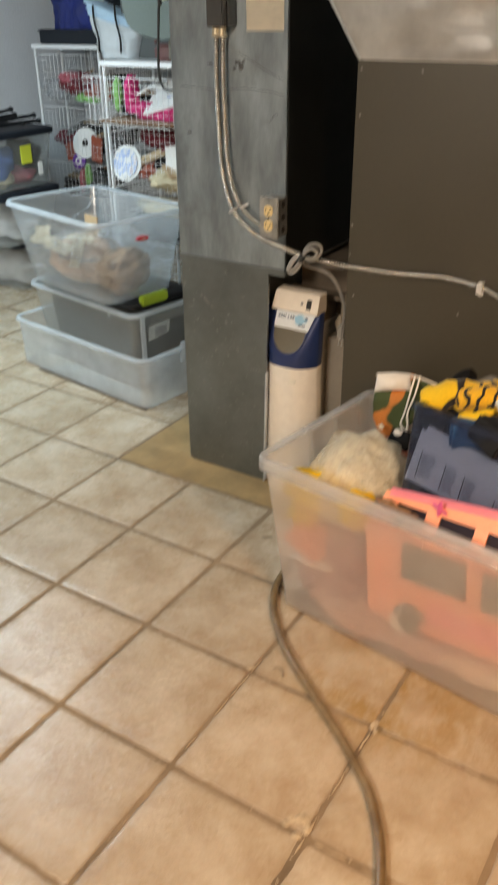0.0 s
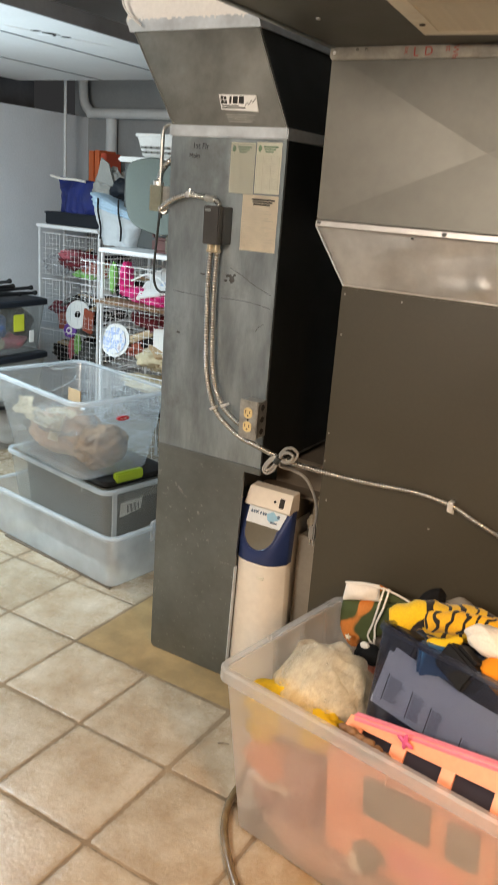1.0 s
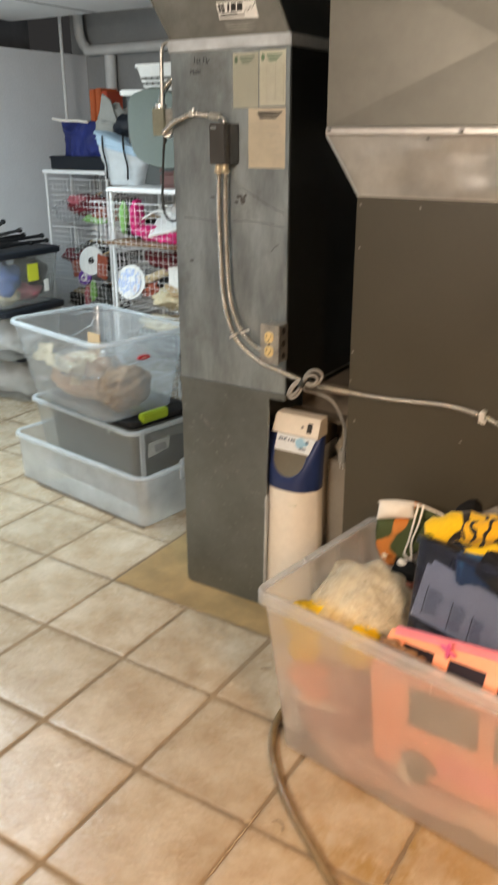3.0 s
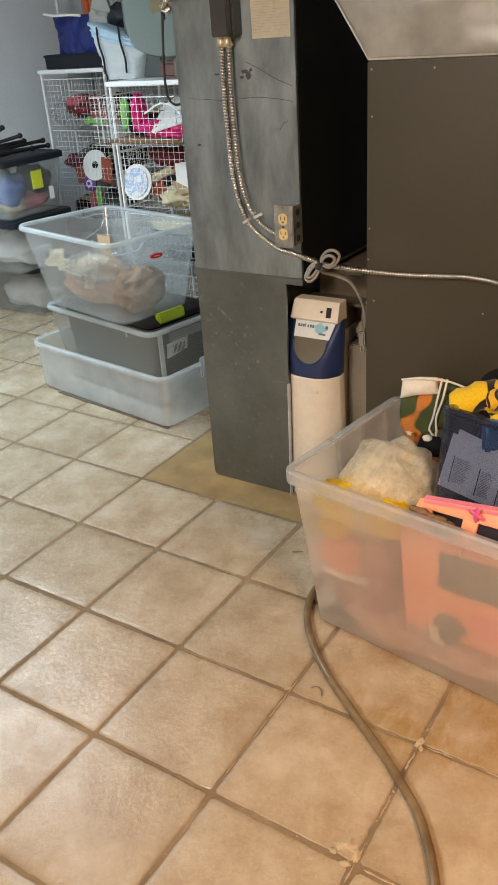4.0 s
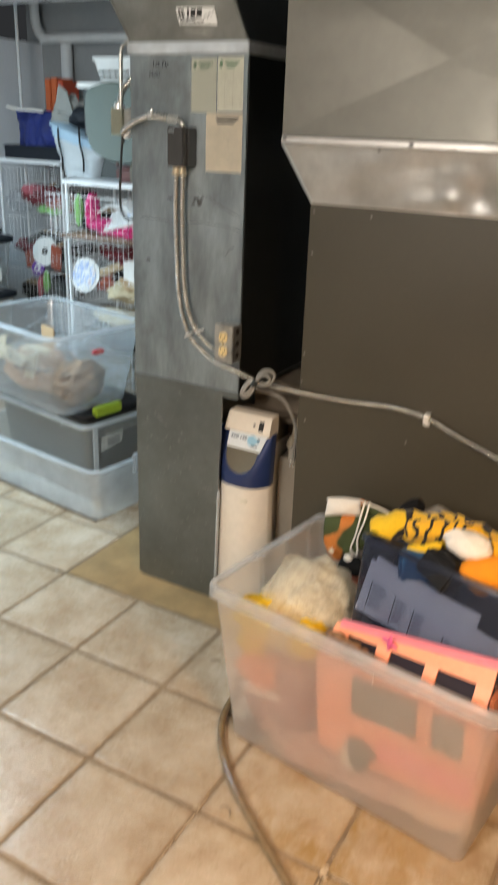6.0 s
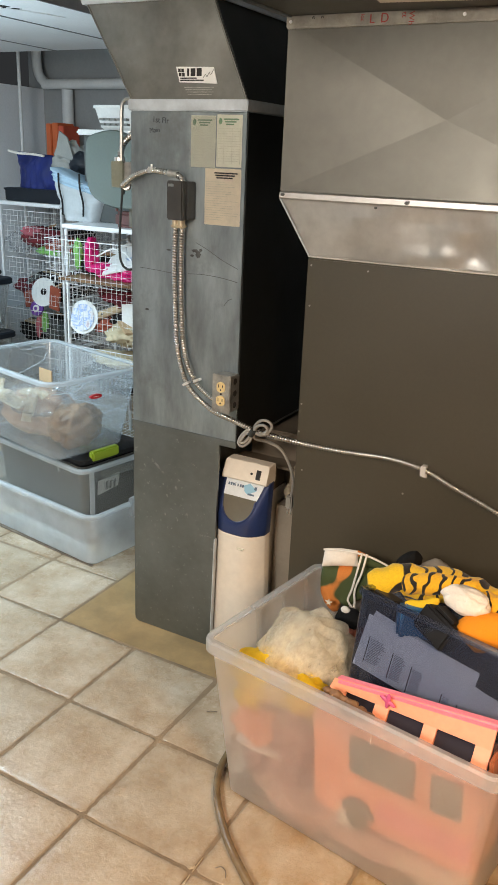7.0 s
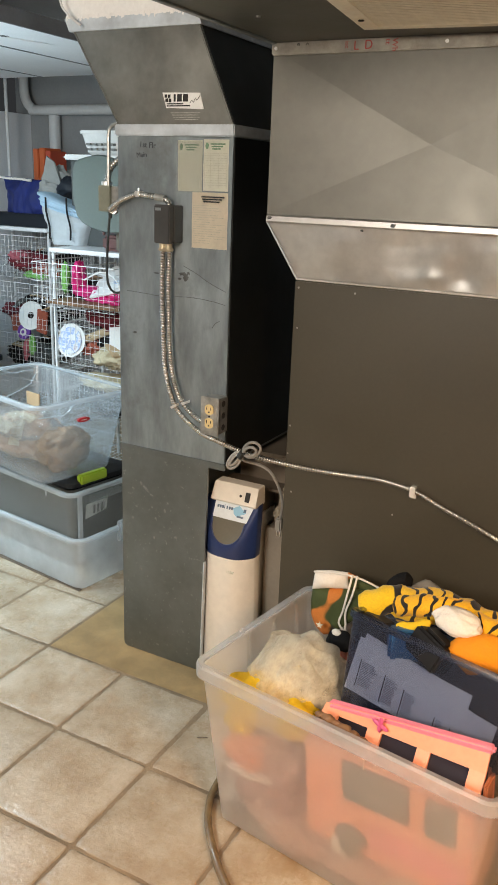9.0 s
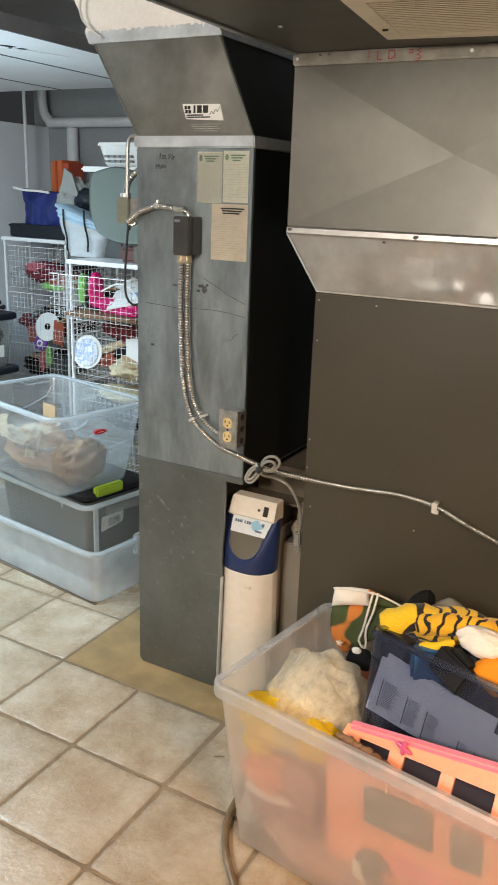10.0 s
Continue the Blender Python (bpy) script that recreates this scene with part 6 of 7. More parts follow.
clutter("paper_plate", "round paper plate with blue print in the basket", "plate", fu, [("plate", "disc", (0.070, 0.030, 0.724), (0.082, 0.004), "white", 0), ("print", "disc", (0.070, 0.022, 0.724), (0.066, 0.003), "plate_print", 0)])
clutter("wooden_roll", "pale wooden roll lying in the basket", "roll", fu, [("roll", "tube", (0.13, 0.06, 0.730), [(0.26, 0.08, 0.785), (0.44, 0.10, 0.850)], "wood", 0.020)])
clutter("white_card", "small white card in the wire basket", "card", fu, [("card", "slab", (0.345, 0.035, 0.765), (0.045, 0.003, 0.058), "white", (0, 0, 0))])
clutter("red_bundle", "dark red cloth bundle in the basket", "cloth", fu, [("cloth", "lump", (0.30, 0.15, 0.83), (0.14, 0.12, 0.045), "wine", 69), ("cloth", "lump", (0.10, 0.25, 0.83), (0.08, 0.1, 0.05), "wine", 70)])
clutter("grey_bundle", "grey and olive things in the lower basket", "cloth", fu, [("cloth", "lump", (0.26, 0.08, 0.53), (0.17, 0.08, 0.04), "sand", 71)])
bu = (-2.33, 2.74, 0)
clutter("dark_tray", "flat dark brown tray in the pulled-out basket", "tray", fu, [("tray", "slab", (0.26, 0.05, 0.926), (0.21, 0.17, 0.006), "mud", (0, 0, 0))])
# rear charcoal heaps are added to deepen the shade inside the baskets
for k, (base, x, y, z, mt) in enumerate(((fu, 0.12, 0.12, 0.97, "charcoal"), (fu, 0.38, 0.16, 0.98, "wine"), (fu, 0.38, 0.12, 0.68, "charcoal"), (fu, 0.16, 0.14, 0.69, "rust"), (fu, 0.33, 0.05, 0.665, "sand"), (fu, 0.15, 0.10, 0.44, "dark_tote"), (fu, 0.36, 0.12, 0.44, "charcoal"), (bu, 0.12, 0.12, 0.70, "wine"), (bu, 0.36, 0.12, 0.68, "charcoal"), (bu, 0.36, 0.12, 0.96, "rust"), (bu, 0.12, 0.14, 0.44, "charcoal"), (bu, 0.34, 0.10, 0.45, "dark_tote"), (bu, 0.13, 0.26, 0.99, "charcoal"), (bu, 0.34, 0.28, 1.00, "charcoal"), (bu, 0.14, 0.28, 0.72, "charcoal"), (bu, 0.35, 0.28, 0.74, "charcoal"), (bu, 0.24, 0.28, 0.47, "charcoal"), (fu, 0.14, 0.30, 0.72, "charcoal"), (fu, 0.36, 0.30, 0.73, "charcoal"), (fu, 0.26, 0.30, 0.46, "charcoal"))):
    clutter("oddment_pile", "dark jumbled things, partly filler for a basket's shaded inside", "clutter", base, [("oddment", "lump", (x, y, z), (0.10, 0.09, 0.05), mt, 90 + k), ("flat_piece", "slab", (x + 0.02, y - 0.03, z + 0.045), (0.06, 0.04, 0.004), ("card", "charcoal", "wood", "dark_tote")[k % 4], (20 * (k % 3) - 15, 14 * (k % 4) - 20, 37 * k))])
clutter("red_bundle", "crumpled red wrapping in the back basket", "wrapping", bu, [("wrap", "lump", (0.25, 0.10, 1.0), (0.13, 0.09, 0.06), "wine", 72), ("wrap", "lump", (0.20, 0.05, 1.03), (0.06, 0.05, 0.03), "rose", 73)])
clutter("clear_bag", "crumpled clear plastic bag in the back basket", "bag", bu, [("film", "lump", (0.10, 0.06, 0.97), (0.09, 0.06, 0.06), "film", 74)])
clutter("green_toy", "bright green plastic toy in the back basket", "toy", bu, [("toy", "lump", (0.34, 0.05, 0.93), (0.09, 0.04, 0.025), "green_toy", 75)])
clutter("dark_clutter", "dark mixed oddments in the back basket", "clutter", bu, [("oddment", "lump", (0.24, 0.25, 0.98), (0.20, 0.15, 0.05), "charcoal", 76), ("oddment", "lump", (0.24, 0.25, 0.69), (0.20, 0.17, 0.06), "charcoal", 77), ("oddment", "lump", (0.2, 0.2, 0.42), (0.18, 0.16, 0.06), "charcoal", 78)])
clutter("white_reel", "white plastic reel with rust red packet", "reel", bu, [("reel", "disc", (0.29, 0.035, 0.690), (0.085, 0.010), "white", 0), ("hub_hole", "disc", (0.295, 0.024, 0.694), (0.020, 0.003), "charcoal", 0), ("print", "disc", (0.33, 0.024, 0.66), (0.020, 0.002), "rust", 0), ("packet", "slab", (0.385, 0.02, 0.665), (0.038, 0.008, 0.070), "rust", (6, 12, 0)), ("packet", "slab", (0.16, 0.05, 0.635), (0.04, 0.01, 0.05), "rust", (0, -8, 0))])
clutter("purple_reel", "purple plastic reel in the back basket", "reel", bu, [("reel", "disc", (0.25, 0.015, 0.592), (0.045, 0.012), "purple", 0), ("hub", "disc", (0.25, 0.002, 0.592), (0.022, 0.003), "white", 0), ("hub_hole", "disc", (0.25, -0.002, 0.593), (0.010, 0.003), "purple", 0)])
clutter("small_toys", "small red and green toys in the low basket", "toy", bu, [("toy", "lump", (0.305, 0.02, 0.510), (0.02, 0.02, 0.06), "green_toy", 79), ("toy", "lump", (0.255, 0.02, 0.485), (0.02, 0.02, 0.06), "rose", 80)])

# ---- things on top of the units ----
M["royal"] = mat("royal_blue_cloth", (0.010, 0.022, 0.15), 0.7, var=0.3, scale=9, fine=120, bump=0.25)
blue_bag = thing("blue_bag", (-2.15, 2.78, 1.20), 0, "royal blue shopping bag with pale edge", "bag")
bb = pouch(-2.28, -1.95, 1.225, 1.475, 2.86, 0.08, 48)
bmesh.ops.subdivide_edges(bb, edges=bb.edges[:], cuts=2, use_grid_fill=True)
for v in bb.verts:
    q = Vector((v.co.x * 9, v.co.y * 9, v.co.z * 7))
    v.co.y += 0.05 * (abs(noise.noise(q)) - 0.2) + 0.02 * abs(noise.noise(q * 2.2))
    v.co.x += 0.03 * noise.noise(q + Vector((4, 4, 4))) + 0.22 * max(0.0, 1.475 - v.co.z) * (0.4 if v.co.x < -2.1 else 0.1)
part("bag_body", bb, M["royal"], blue_bag, inside=False)
part("pale_edge", tube([(-2.30, 2.81, 1.476), (-2.20, 2.79, 1.464), (-2.10, 2.79, 1.462), (-2.02, 2.80, 1.455)], 0.007, 6), M["white_cloth"], blue_bag, "pale bag edge", inside=False)
base_box = thing("dark_box", (-2.1, 2.78, 1.20), 0, "flat dark blue box under the bag", "box")
part("box", a_box(-2.30, -1.84, 2.76, 3.15, 1.201, 1.275, bevel=0.006), M["lid_black"], base_box, inside=False)
part("lid_edge", a_box(-2.305, -1.835, 2.755, 3.155, 1.262, 1.272, bevel=0.003), M["lid_black"], base_box, inside=False)
M["pale_tote"] = mat("white_tote_cloth", (0.44, 0.47, 0.49), 0.8, var=0.1, scale=8, bump=0.15)
M["tote_blue"] = mat("light_blue_cloth", (0.34, 0.47, 0.58), 0.8, var=0.1)
tb = thing("tote_bag", (-1.75, 2.5, 1.18), 0, "white tote bag with light blue band and black straps", "bag")
def tapered(z0, z1, xa0, xb0, xa1, xb1, y, thick, seed, slant=0.22, drop=0.0):
    """A slack bag side, narrower below, with soft folds."""
    L = []
    for k in range(15):
        f = k / 14
        xa, xb = xa0 + (xa1 - xa0) * f, xb0 + (xb1 - xb0) * f
        ring = []
        for q in range(40):
            a = 2 * math.pi * q / 40
            c, s_ = math.copysign(abs(math.cos(a)) ** 0.6, math.cos(a)), math.copysign(abs(math.sin(a)) ** 0.6, math.sin(a))
            x = (xa + xb) / 2 + (xb - xa) / 2 * c
            ring.append((x, y + thick * s_ + 0.035 * (abs(noise.noise(Vector((x * 14, f * 3.0, seed)))) - 0.2) * (1 - 0.3 * f), z0 + (z1 - z0) * f - (slant * f + drop) * (x - xa)))
        L.append(ring)
    return loft(bmesh.new(), L)


part("bag_body", tapered(1.164, 1.352, -1.475, -1.27, -1.545, -1.23, 2.38, 0.075, 3), M["pale_tote"], tb, inside=False)
part("blue_band", tapered(1.353, 1.41, -1.547, -1.228, -1.565, -1.215, 2.38, 0.077, 3, 0.06, 0.22), M["tote_blue"], tb, "light blue top band", inside=False)
for x in (-1.46, -1.33):
    part("strap", tube([(x - 0.01, 2.298, 1.385), (x, 2.288, 1.32), (x + 0.02, 2.286, 1.25), (x + 0.015, 2.29, 1.19)], 0.0045, 6, 0.02, 0.5), M["black_plastic"], tb, "black strap", inside=False)
M["grey_linen"] = mat("pale_grey_cloth", (0.25, 0.25, 0.235), 0.9, var=0.12, scale=10, fine=160, bump=0.3)
misc = thing("grey_jacket", (-1.8, 2.7, 1.4), 0, "crumpled grey and white cloth behind the tote bag", "cloth")
b = bmesh.new()
crumple(b, (-1.585, 2.53, 1.425), (0.105, 0.075, 0.105), 0.35, 0.9, 83, 5)
part("cloth", b, M["grey_linen"], misc, inside=False)
b = bmesh.new()
prism(b, [(-1.62, 2.45, 1.47), (-1.50, 2.45, 1.44), (-1.50, 2.46, 1.44), (-1.62, 2.46, 1.47)], [(-1.60, 2.46, 1.58), (-1.55, 2.46, 1.55), (-1.55, 2.47, 1.55), (-1.60, 2.47, 1.58)])
part("paper_corner", b, M["grey_linen"], misc, "white paper corner", inside=False)
b = bmesh.new()
crumple(b, (-1.50, 2.50, 1.43), (0.07, 0.05, 0.05), 0.25, 0.8, 82, 4)
part("cloth", b, M["lid_black"], misc, inside=False)
M["book_orange"] = mat("orange_book_cloth", (0.58, 0.12, 0.035), 0.6, var=0.12)
M["book_red"] = mat("red_book_cloth", (0.50, 0.07, 0.03), 0.6, var=0.15)
for k, (dx, h, mt) in enumerate(((0.0, 0.155, "book_orange"), (0.047, 0.160, "book_orange"), (0.094, 0.145, "book_red"))):
    bk = thing("book", (-2.20 + dx, 3.02, 1.276), 3 * k - 3, "orange-red bound book standing on the dark box", "book", "red books")
    part("cover", a_box(0, 0.042, 0, 0.15, 0, h + 0.205, bevel=0.004), M[mt], bk)
    part("pages", a_box(0.005, 0.037, 0.006, 0.152, 0.004, h + 0.20), M["paper"], bk)
# sage green moulded panel
pad = thing("sage_lid", (-1.0, 2.2, 1.18), 0, "sage green moulded plastic lid standing on edge", "lid")
b = bmesh.new()
ring = [(v.x + 0.985, v.z - 1.416) for v in smooth_path([(-0.91, 0, 1.555), (-0.97, 0, 1.575), (-1.03, 0, 1.581), (-1.10, 0, 1.568), (-1.155, 0, 1.548), (-1.168, 0, 1.50), (-1.170, 0, 1.42), (-1.160, 0, 1.34), (-1.125, 0, 1.290), (-1.035, 0, 1.258), (-0.93, 0, 1.250), (-0.83, 0, 1.27), (-0.81, 0, 1.34), (-0.805, 0, 1.45), (-0.82, 0, 1.52), (-0.86, 0, 1.545)], 0.03)]
loft(b, [[(-0.985 + x * s, 2.14 + d, 1.416 + z * s) for x, z in ring] for s, d in ((0.97, 0.03), (1.0, 0.02), (1.0, 0.008), (0.97, 0.0), (0.90, 0.004))])
part("panel", b, M["teal"], pad, inside=False)
M["maroon"] = mat("dark_maroon_plastic", (0.13, 0.055, 0.05), 0.4, var=0.2, scale=14)
rb = thing("red_shoe_box", (-1.0, 2.2, 1.18), 0, "dark red and grey small appliance on the unit", "appliance")
part("case", a_box(-1.06, -0.94, 2.20, 2.32, 1.164, 1.235, bevel=0.015, seg=3), M["maroon"], rb, inside=False)
part("handle", tube([(-1.05, 2.21, 1.235), (-1.04, 2.21, 1.27), (-0.99, 2.21, 1.285), (-0.95, 2.21, 1.26)], 0.007, 8), M["maroon"], rb, inside=False)
part("grey_body", a_box(-0.96, -0.84, 2.175, 2.30, 1.164, 1.31, bevel=0.01), M["gap_grey"], rb, inside=False)
# white laundry basket and white lids behind
lb = thing("white_basket", (-1.15, 2.6, 1.5), 0, "white slotted plastic basket stacked on white lids", "basket")
wb = tub_shell(0.135, 0.10, 0.105, 0.02, 0.003, 0.03)
wb.transform(Matrix.Translation((-1.20, 2.50, 1.590)))
part("basket_body", wb, M["white"], lb, inside=False)
wr2 = tub_rim(0.135, 0.10, 0.105, 0.010, 0.012, 0.033)
wr2.transform(Matrix.Translation((-1.20, 2.50, 1.590)))
part("basket_rim", wr2, M["white"], lb, inside=False)
for k in range(5):
    for r in range(2):
        part("slot", a_box(-1.285 + 0.034 * k, -1.262 + 0.034 * k, 2.388 + 0.006 * r, 2.42, 1.630 - 0.022 * r, 1.640 - 0.022 * r), M["grey_linen"], lb, inside=False)
part("white_lid", a_box(-1.39, -0.80, 2.34, 2.66, 1.562, 1.586, bevel=0.008), M["white"], lb, "white plastic lid", inside=False)
part("carton", a_box(-1.36, -0.85, 2.36, 2.64, 1.164, 1.56, bevel=0.004), M["dark_tote"], lb, "dark grey crate", inside=False)

# ---- pipes, poles and ceiling bits ----
M["pipe_white"] = mat("white_painted_pipe", (0.66, 0.67, 0.67), 0.5, var=0.08, scale=8)
wp = thing("wall_pipe", (-2.4, 3.35, 1.85), 0, "white painted drain pipe along the back wall", "pipe")
part("pipe", tube([(-2.566, 3.36, 2.25), (-2.566, 3.36, 2.05), (-2.560, 3.36, 1.97), (-2.535, 3.36, 1.915), (-2.48, 3.36, 1.884), (-2.40, 3.36, 1.880), (-1.2, 3.36, 1.880), (0.3, 3.36, 1.880)], 0.030, 14, 0.04), M["pipe_white"], wp, inside=False)
vp = thing("upright_pipe", (-2.05, 3.38, 0), 0, "white painted upright pipe on the back wall", "pipe")
part("pipe", tube([(-2.355, 3.40, 0.0), (-2.355, 3.40, 1.0), (-2.355, 3.40, 1.85)], 0.036, 12, 0.2), M["pipe_white"], vp, inside=False)
po = thing("slim_post", (-2.5, 3.1, 0), 0, "slim white post rising to the ceiling", "post")
part("post", tube([(-2.43, 3.06, 0.0), (-2.43, 3.06, 1.1), (-2.43, 3.06, 2.26)], 0.010, 10, 0.3), M["pipe_white"], po, inside=False)
part("bracket", a_box(-2.45, -2.41, 3.04, 3.08, 2.26, 2.29), M["pipe_white"], po, inside=False)
cf = thing("ceiling_damage", (-1.2, 1.7, 2.0), 0, "torn dark crack with loose flakes in the ceiling panel", "damage")
for k, (x, y, lx, ly, turn) in enumerate(((-1.225, 1.640, 0.030, 0.010, 20), (-1.195, 1.700, 0.038, 0.012, 62), (-1.180, 1.770, 0.018, 0.009, 40), (-1.215, 1.735, 0.012, 0.008, 10))):
    b = bmesh.new()
    lump(b, (0, 0, 0), (lx, ly, 0.003), 0.6, 2.5, 140 + k, 3)
    b.transform(Matrix.Translation((x, y, 2.0)) @ Matrix.Rotation(radians(turn), 4, "Z"))
    part("crack", b, M["dark"], cf, "dark crack", inside=False)
for k, (x, y, lx, turn) in enumerate(((-1.245, 1.60, 0.07, 75), (-1.165, 1.86, 0.12, 70), (-1.235, 1.71, 0.03, 20))):
    b = bmesh.new()
    lump(b, (0, 0, 0), (lx, 0.008, 0.004), 0.4, 2, 150 + k, 3)
    b.transform(Matrix.Translation((x, y, 1.9985)) @ Matrix.Rotation(radians(turn), 4, "Z"))
    part("flake", b, M["ceil"], cf, "loose paint flake", inside=False)
for x, wd in ((-1.375, 0.0035), (-1.95, 0.0025)):
    tagged(part("trim", a_box(x - wd, x + wd, WF, 2.85, 1.997, 2.0005), M["gap_tone"]), "dark open joint between ceiling panels", "trim", kind="structure")
tagged(part("trim", a_box(-0.925, -0.915, WF, 2.85, 1.99, 2.045), M["gap_tone"]), "dark edge of the ceiling panels", "trim", kind="structure")
wire = thing("looped_wire", (-0.45, 1.0, 2.0), 0, "pale wire looped below the open ceiling", "wire")
part("cord", tube([(-0.20, 1.02, 2.06), (-0.226, 1.02, 1.99), (-0.248, 1.02, 1.955), (-0.245, 1.02, 1.915), (-0.217, 1.02, 1.886), (-0.190, 1.03, 1.866)], 0.0032, 8), M["pipe_white"], wire, inside=False)

# ---- floor tiles ----
m, nt, p = nodes_of("tan_tile")
v = coords(nt, True)
big, mid, fine = noise_tex(nt, v, 7, 6, 0.7), noise_tex(nt, v, 17, 7, 0.75), noise_tex(nt, v, 110, 3)
info = nt.nodes.new("ShaderNodeObjectInfo")
col = ramp(nt, big, [(0.26, (0.33, 0.225, 0.135)), (0.5, (0.47, 0.378, 0.272)), (0.74, (0.60, 0.52, 0.42))])
col = blend(nt, col, (0.31, 0.19, 0.095), ramp(nt, mid, [(0.46, (0, 0, 0)), (0.70, (0.33, 0.33, 0.33))]))
# grime worn into the tile rims beside the joints
own = nt.nodes.new("ShaderNodeTexCoord")
size = nt.nodes.new("ShaderNodeVectorMath")
size.operation = "ABSOLUTE"
nt.links.new(own.outputs["Object"], size.inputs[0])
axes = nt.nodes.new("ShaderNodeSeparateXYZ")
nt.links.new(size.outputs[0], axes.inputs[0])
edge = nt.nodes.new("ShaderNodeMath")
edge.operation = "MAXIMUM"
nt.links.new(axes.outputs[0], edge.inputs[0])
nt.links.new(axes.outputs[1], edge.inputs[1])
rim_dirt = ramp(nt, edge.outputs[0], [(0.128, (0, 0, 0)), (0.145, (0.22, 0.22, 0.22)), (0.153, (0.85, 0.85, 0.85))])
col = blend(nt, col, (0.22, 0.16, 0.105), blend(nt, rim_dirt, ramp(nt, mid, [(0.35, (0.35, 0.35, 0.35)), (0.6, (1, 1, 1))]), 1.0, "MULTIPLY"))
col = blend(nt, col, ramp(nt, info.outputs["Random"], [(0.0, (0.90, 0.89, 0.87)), (1.0, (1.06, 1.05, 1.04))]), 1.0, "MULTIPLY")
# spotty orange-brown tint in front of the tub, fading outward
geo = nt.nodes.new("ShaderNodeNewGeometry")
near = nt.nodes.new("ShaderNodeVectorMath")
near.operation = "MULTIPLY_ADD"
near.inputs[1].default_value, near.inputs[2].default_value = (3.2, 5.0, 0.0), (-0.93 * 3.2, -0.40 * 5.0, 0.0)
nt.links.new(geo.outputs["Position"], near.inputs[0])
far = nt.nodes.new("ShaderNodeVectorMath")
far.operation = "LENGTH"
nt.links.new(near.outputs[0], far.inputs[0])
reach = ramp(nt, far.outputs["Value"], [(0.35, (1, 1, 1)), (1.1, (0, 0, 0))])
spots = ramp(nt, noise_tex(nt, geo.outputs["Position"], 9, 4, 0.6, (1.5, 0.6, 1)), [(0.46, (0.25, 0.25, 0.25)), (0.58, (1, 1, 1))])
col = blend(nt, col, (0.33, 0.21, 0.085), blend(nt, reach, spots, 1.0, "MULTIPLY"))
nt.links.new(col, p.inputs["Base Color"])
nt.links.new(ramp(nt, mid, [(0.3, (0.15, 0.15, 0.15)), (0.7, (0.38, 0.38, 0.38))]), p.inputs["Roughness"])
p.inputs["Specular IOR Level"].default_value = 0.65
bp = nt.nodes.new("ShaderNodeBump")
bp.inputs["Strength"].default_value, bp.inputs["Distance"].default_value = 0.55, 0.005
nt.links.new(blend(nt, mid, fine, 0.2), bp.inputs["Height"])
nt.links.new(bp.outputs[0], p.inputs["Normal"])
M["tile"] = m


def edge_points(h, z, n=18):
    """A square outline with clipped corners and points along its sides."""
    pts = []
    for sx, sy in ((1, -1), (1, 1), (-1, 1), (-1, -1)):
        c = Vector((sx * h, sy * h))
        d = Vector(((0, 1), (-1, 0), (0, -1), (1, 0))[((1, -1), (1, 1), (-1, 1), (-1, -1)).index((sx, sy))])
        for k in range(n):
            q = c + d * (0.006 + (2 * h - 0.012) * k / (n - 1))
            pts.append((q.x, q.y, z))
    return pts


def tile_mesh(seed):
    """One pressed tile with softly rounded, slightly uneven edges."""
    rnd = random.Random(seed)
    h = T / 2 - 0.0032
    rings = []
    for inset, z in ((0.0, -0.006), (0.0012, -0.0016), (0.005, -0.0008), (0.014, -0.0002), (0.030, 0.0)):
        rings.append([(x + rnd.uniform(-0.002, 0.002), y + rnd.uniform(-0.002, 0.002), z) for x, y, _ in edge_points(h - inset, z)])
    b = loft(bmesh.new(), rings, close_first=False)
    for f in b.faces:
        f.smooth = len(f.verts) == 4
    bmesh.ops.recalc_face_normals(b, faces=b.faces)
    me = bpy.data.meshes.new("tile")
    b.to_mesh(me)
    b.free()
    me.materials.append(M["tile"])
    return me


kinds = [tile_mesh(i) for i in range(6)]
rnd = random.Random(4)
for i in range(-8, 8):
    for j in range(-8, 11):
        if i >= -1 and j >= 3:
            continue
        t = new("tile", rnd.choice(kinds))
        t.parent = floor
        t.matrix_basis = pose((i + 0.5) * T + rnd.uniform(-0.001, 0.001), (j + 0.5) * T + rnd.uniform(-0.001, 0.001), rnd.uniform(-0.0008, 0.0004), rnd.uniform(-0.15, 0.15), rnd.uniform(-0.15, 0.15), rnd.choice((0, 90, 180, 270)) + rnd.uniform(-0.2, 0.2))


# broken mortar and small litter at the joints
M["mortar"] = mat("pale_mortar_crumb", (0.46, 0.365, 0.25), 0.9, var=0.25, scale=60, bump=0.4)
for x, y, r, sd in ((0.905, 0.030, 0.020, 1), (0.925, 0.018, 0.013, 2), (0.890, 0.020, 0.010, 3), (0.915, -0.006, 0.010, 4), (0.930, 0.315, 0.012, 5), (0.938, 0.300, 0.008, 6), (0.885, 0.006, 0.008, 7), (0.612, 0.318, 0.008, 8)):
    b = bmesh.new()
    lump(b, (x, y, 0.0), (r * 0.95, r * 0.6, 0.0022), 0.7, 3, sd, 3, sd * 50)
    part("mortar_crumb", b, M["mortar"], floor)


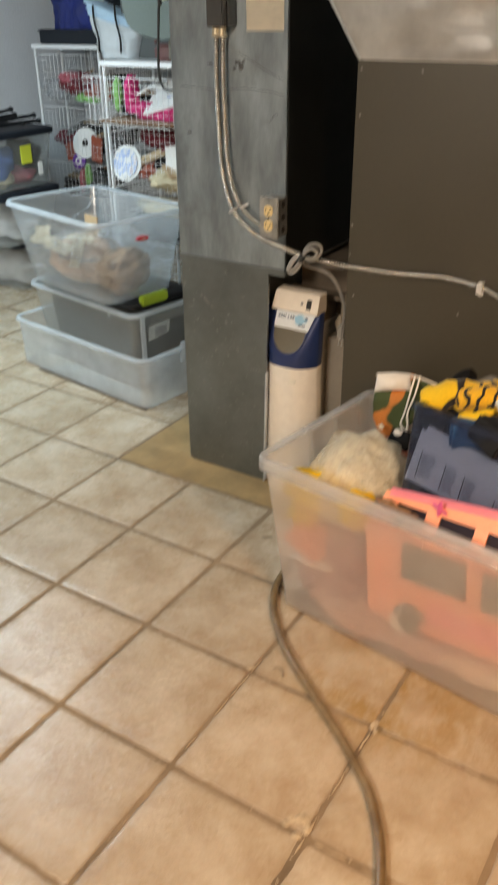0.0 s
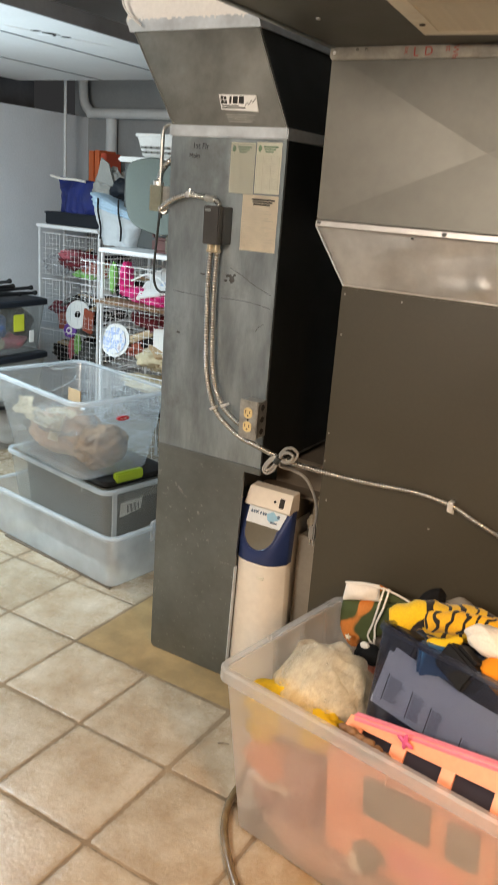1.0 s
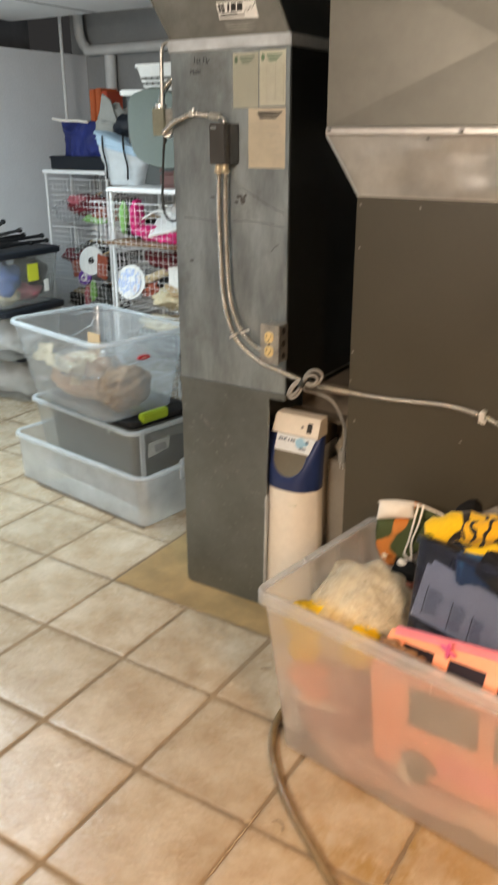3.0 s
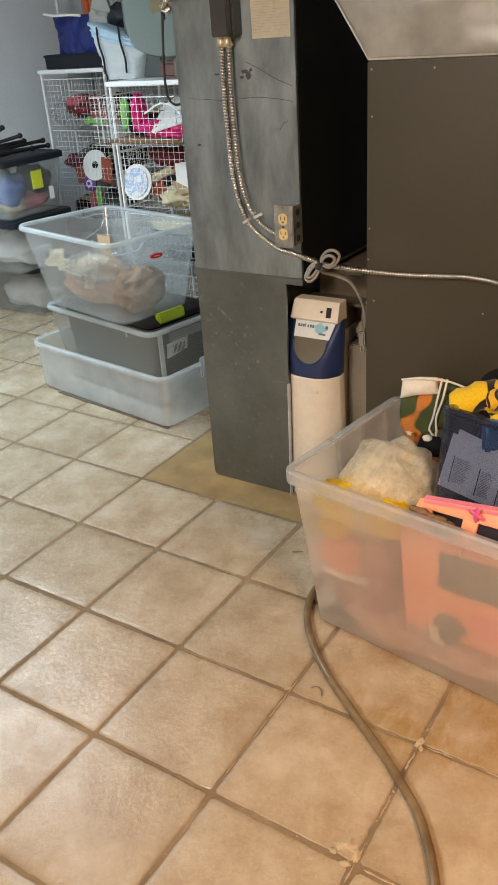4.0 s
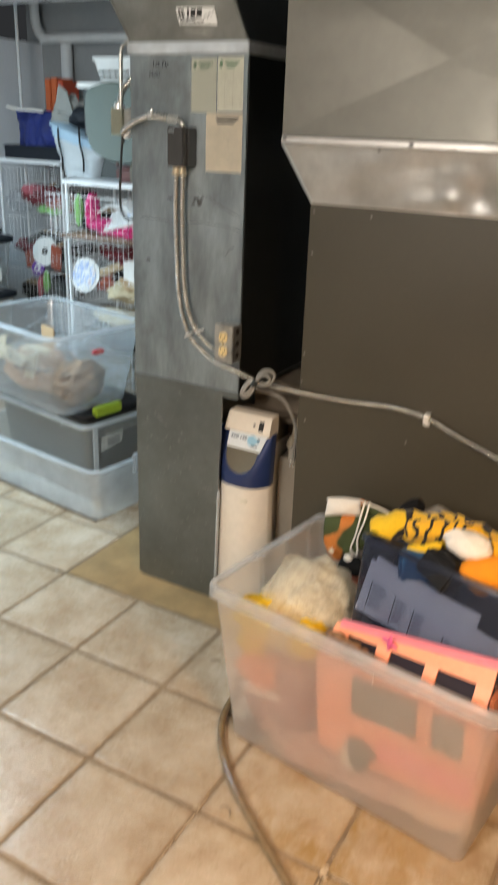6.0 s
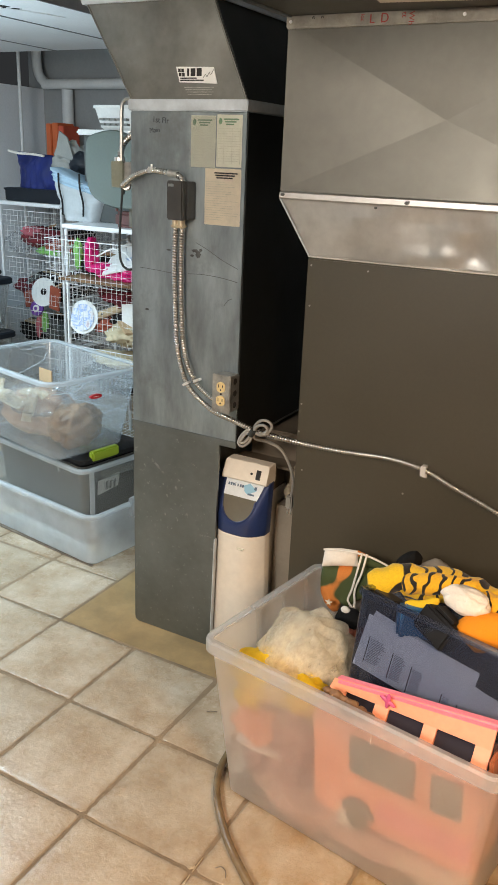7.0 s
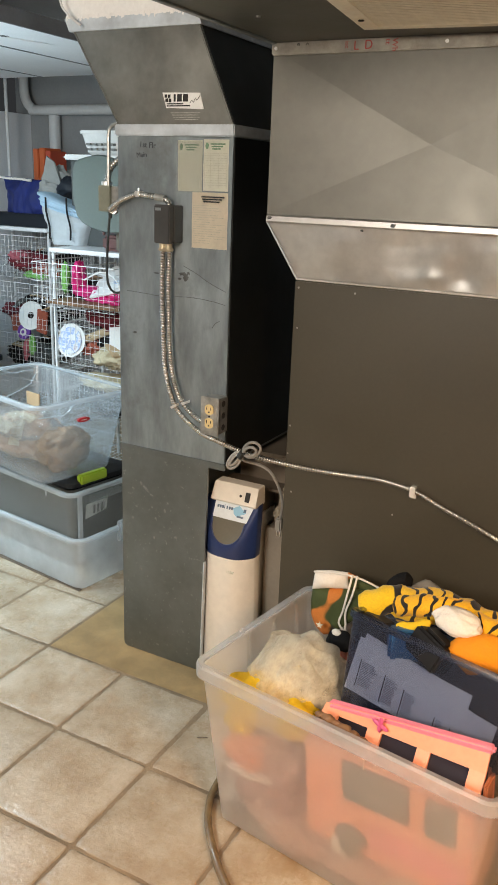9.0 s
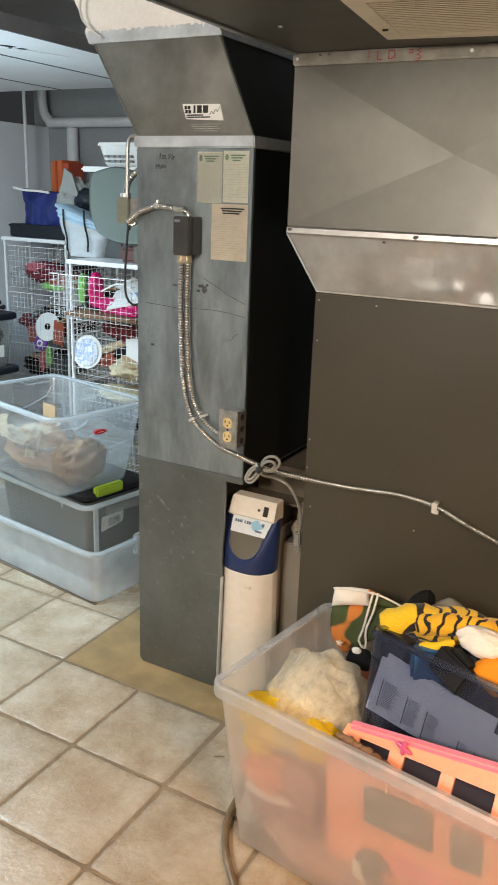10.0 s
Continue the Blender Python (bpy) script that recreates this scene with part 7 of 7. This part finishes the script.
def mortar_ridge(x0, y0, x1, y1, width, seed):
    """Cracked pale mortar left standing in a joint, broken into uneven lengths."""
    length = math.hypot(x1 - x0, y1 - y0)
    ux, uy_ = (x1 - x0) / length, (y1 - y0) / length
    q = 0.0
    dice = random.Random(seed)
    while q < length:
        run_on = dice.uniform(0.02, 0.09)
        n = max(4, int(run_on / 0.006))
        rows = []
        for k in range(n + 1):
            d = q + run_on * k / n
            w = width * (0.35 + 0.9 * abs(noise.noise(Vector((d * 60, seed, 0))))) * min(1.0, 0.3 + min(k, n - k))
            o = 0.0022 * noise.noise(Vector((d * 45, seed, 5)))
            x, y = x0 + ux * d - uy_ * o, y0 + uy_ * d + ux * o
            rows.append([(x + uy_ * w, y - ux * w, -0.003), (x + uy_ * w * 0.5, y - ux * w * 0.5, 0.0004), (x - uy_ * w * 0.5, y + ux * w * 0.5, 0.0004), (x - uy_ * w, y + ux * w, -0.003)])
        part("mortar_ridge", loft(bmesh.new(), rows), M["mortar"], floor)
        q += run_on + dice.choice((0.004, 0.008, 0.03, 0.07))


mortar_ridge(3 * T, -0.40, 3 * T, 0.31, 0.0046, 3)
mortar_ridge(0.95, 0.0, 1.50, 0.0, 0.0036, 5)
mortar_ridge(2 * T, 0.05, 2 * T, 0.34, 0.0034, 8)
mortar_ridge(0.95, T, 1.25, T, 0.0026, 11)
b = bmesh.new()
for k in range(46):
    along = rnd.random()
    x, y = ((3 * T + rnd.gauss(0, 0.002), -0.30 + 0.66 * along), (0.62 + 0.6 * along, rnd.gauss(0, 0.002)), (2 * T + rnd.gauss(0, 0.002), -0.4 + 0.75 * along))[0 if k % 5 < 3 else k % 5 - 2]
    r = 0.0008 + 0.0036 * rnd.random() ** 3
    lump(b, (x, y, -0.0012), (r, r * 0.8, 0.0016), 0.4, 3, k, 1)
tagged(part("mortar_grit", b, M["mortar"], floor), kind="stuff")
lit = thing("curled_fibre", (0.66, 0.34, 0), 0, "small dark curled fibre on the tiles", "litter")
lit2 = thing("dark_splinter", (0.371, 0.789, 0), 0, "short dark splinter on the tiles", "litter")
part("splinter", tube([(0.360, 0.784, 0.0015), (0.372, 0.790, 0.003), (0.386, 0.799, 0.0015)], 0.0013, 5), M["dull_brown"], lit2, inside=False)
part("fibre", tube([(0.659, 0.341, 0.002), (0.670, 0.349, 0.005), (0.684, 0.345, 0.004), (0.692, 0.331, 0.002)], 0.0011, 5), M["dull_brown"], lit, inside=False)
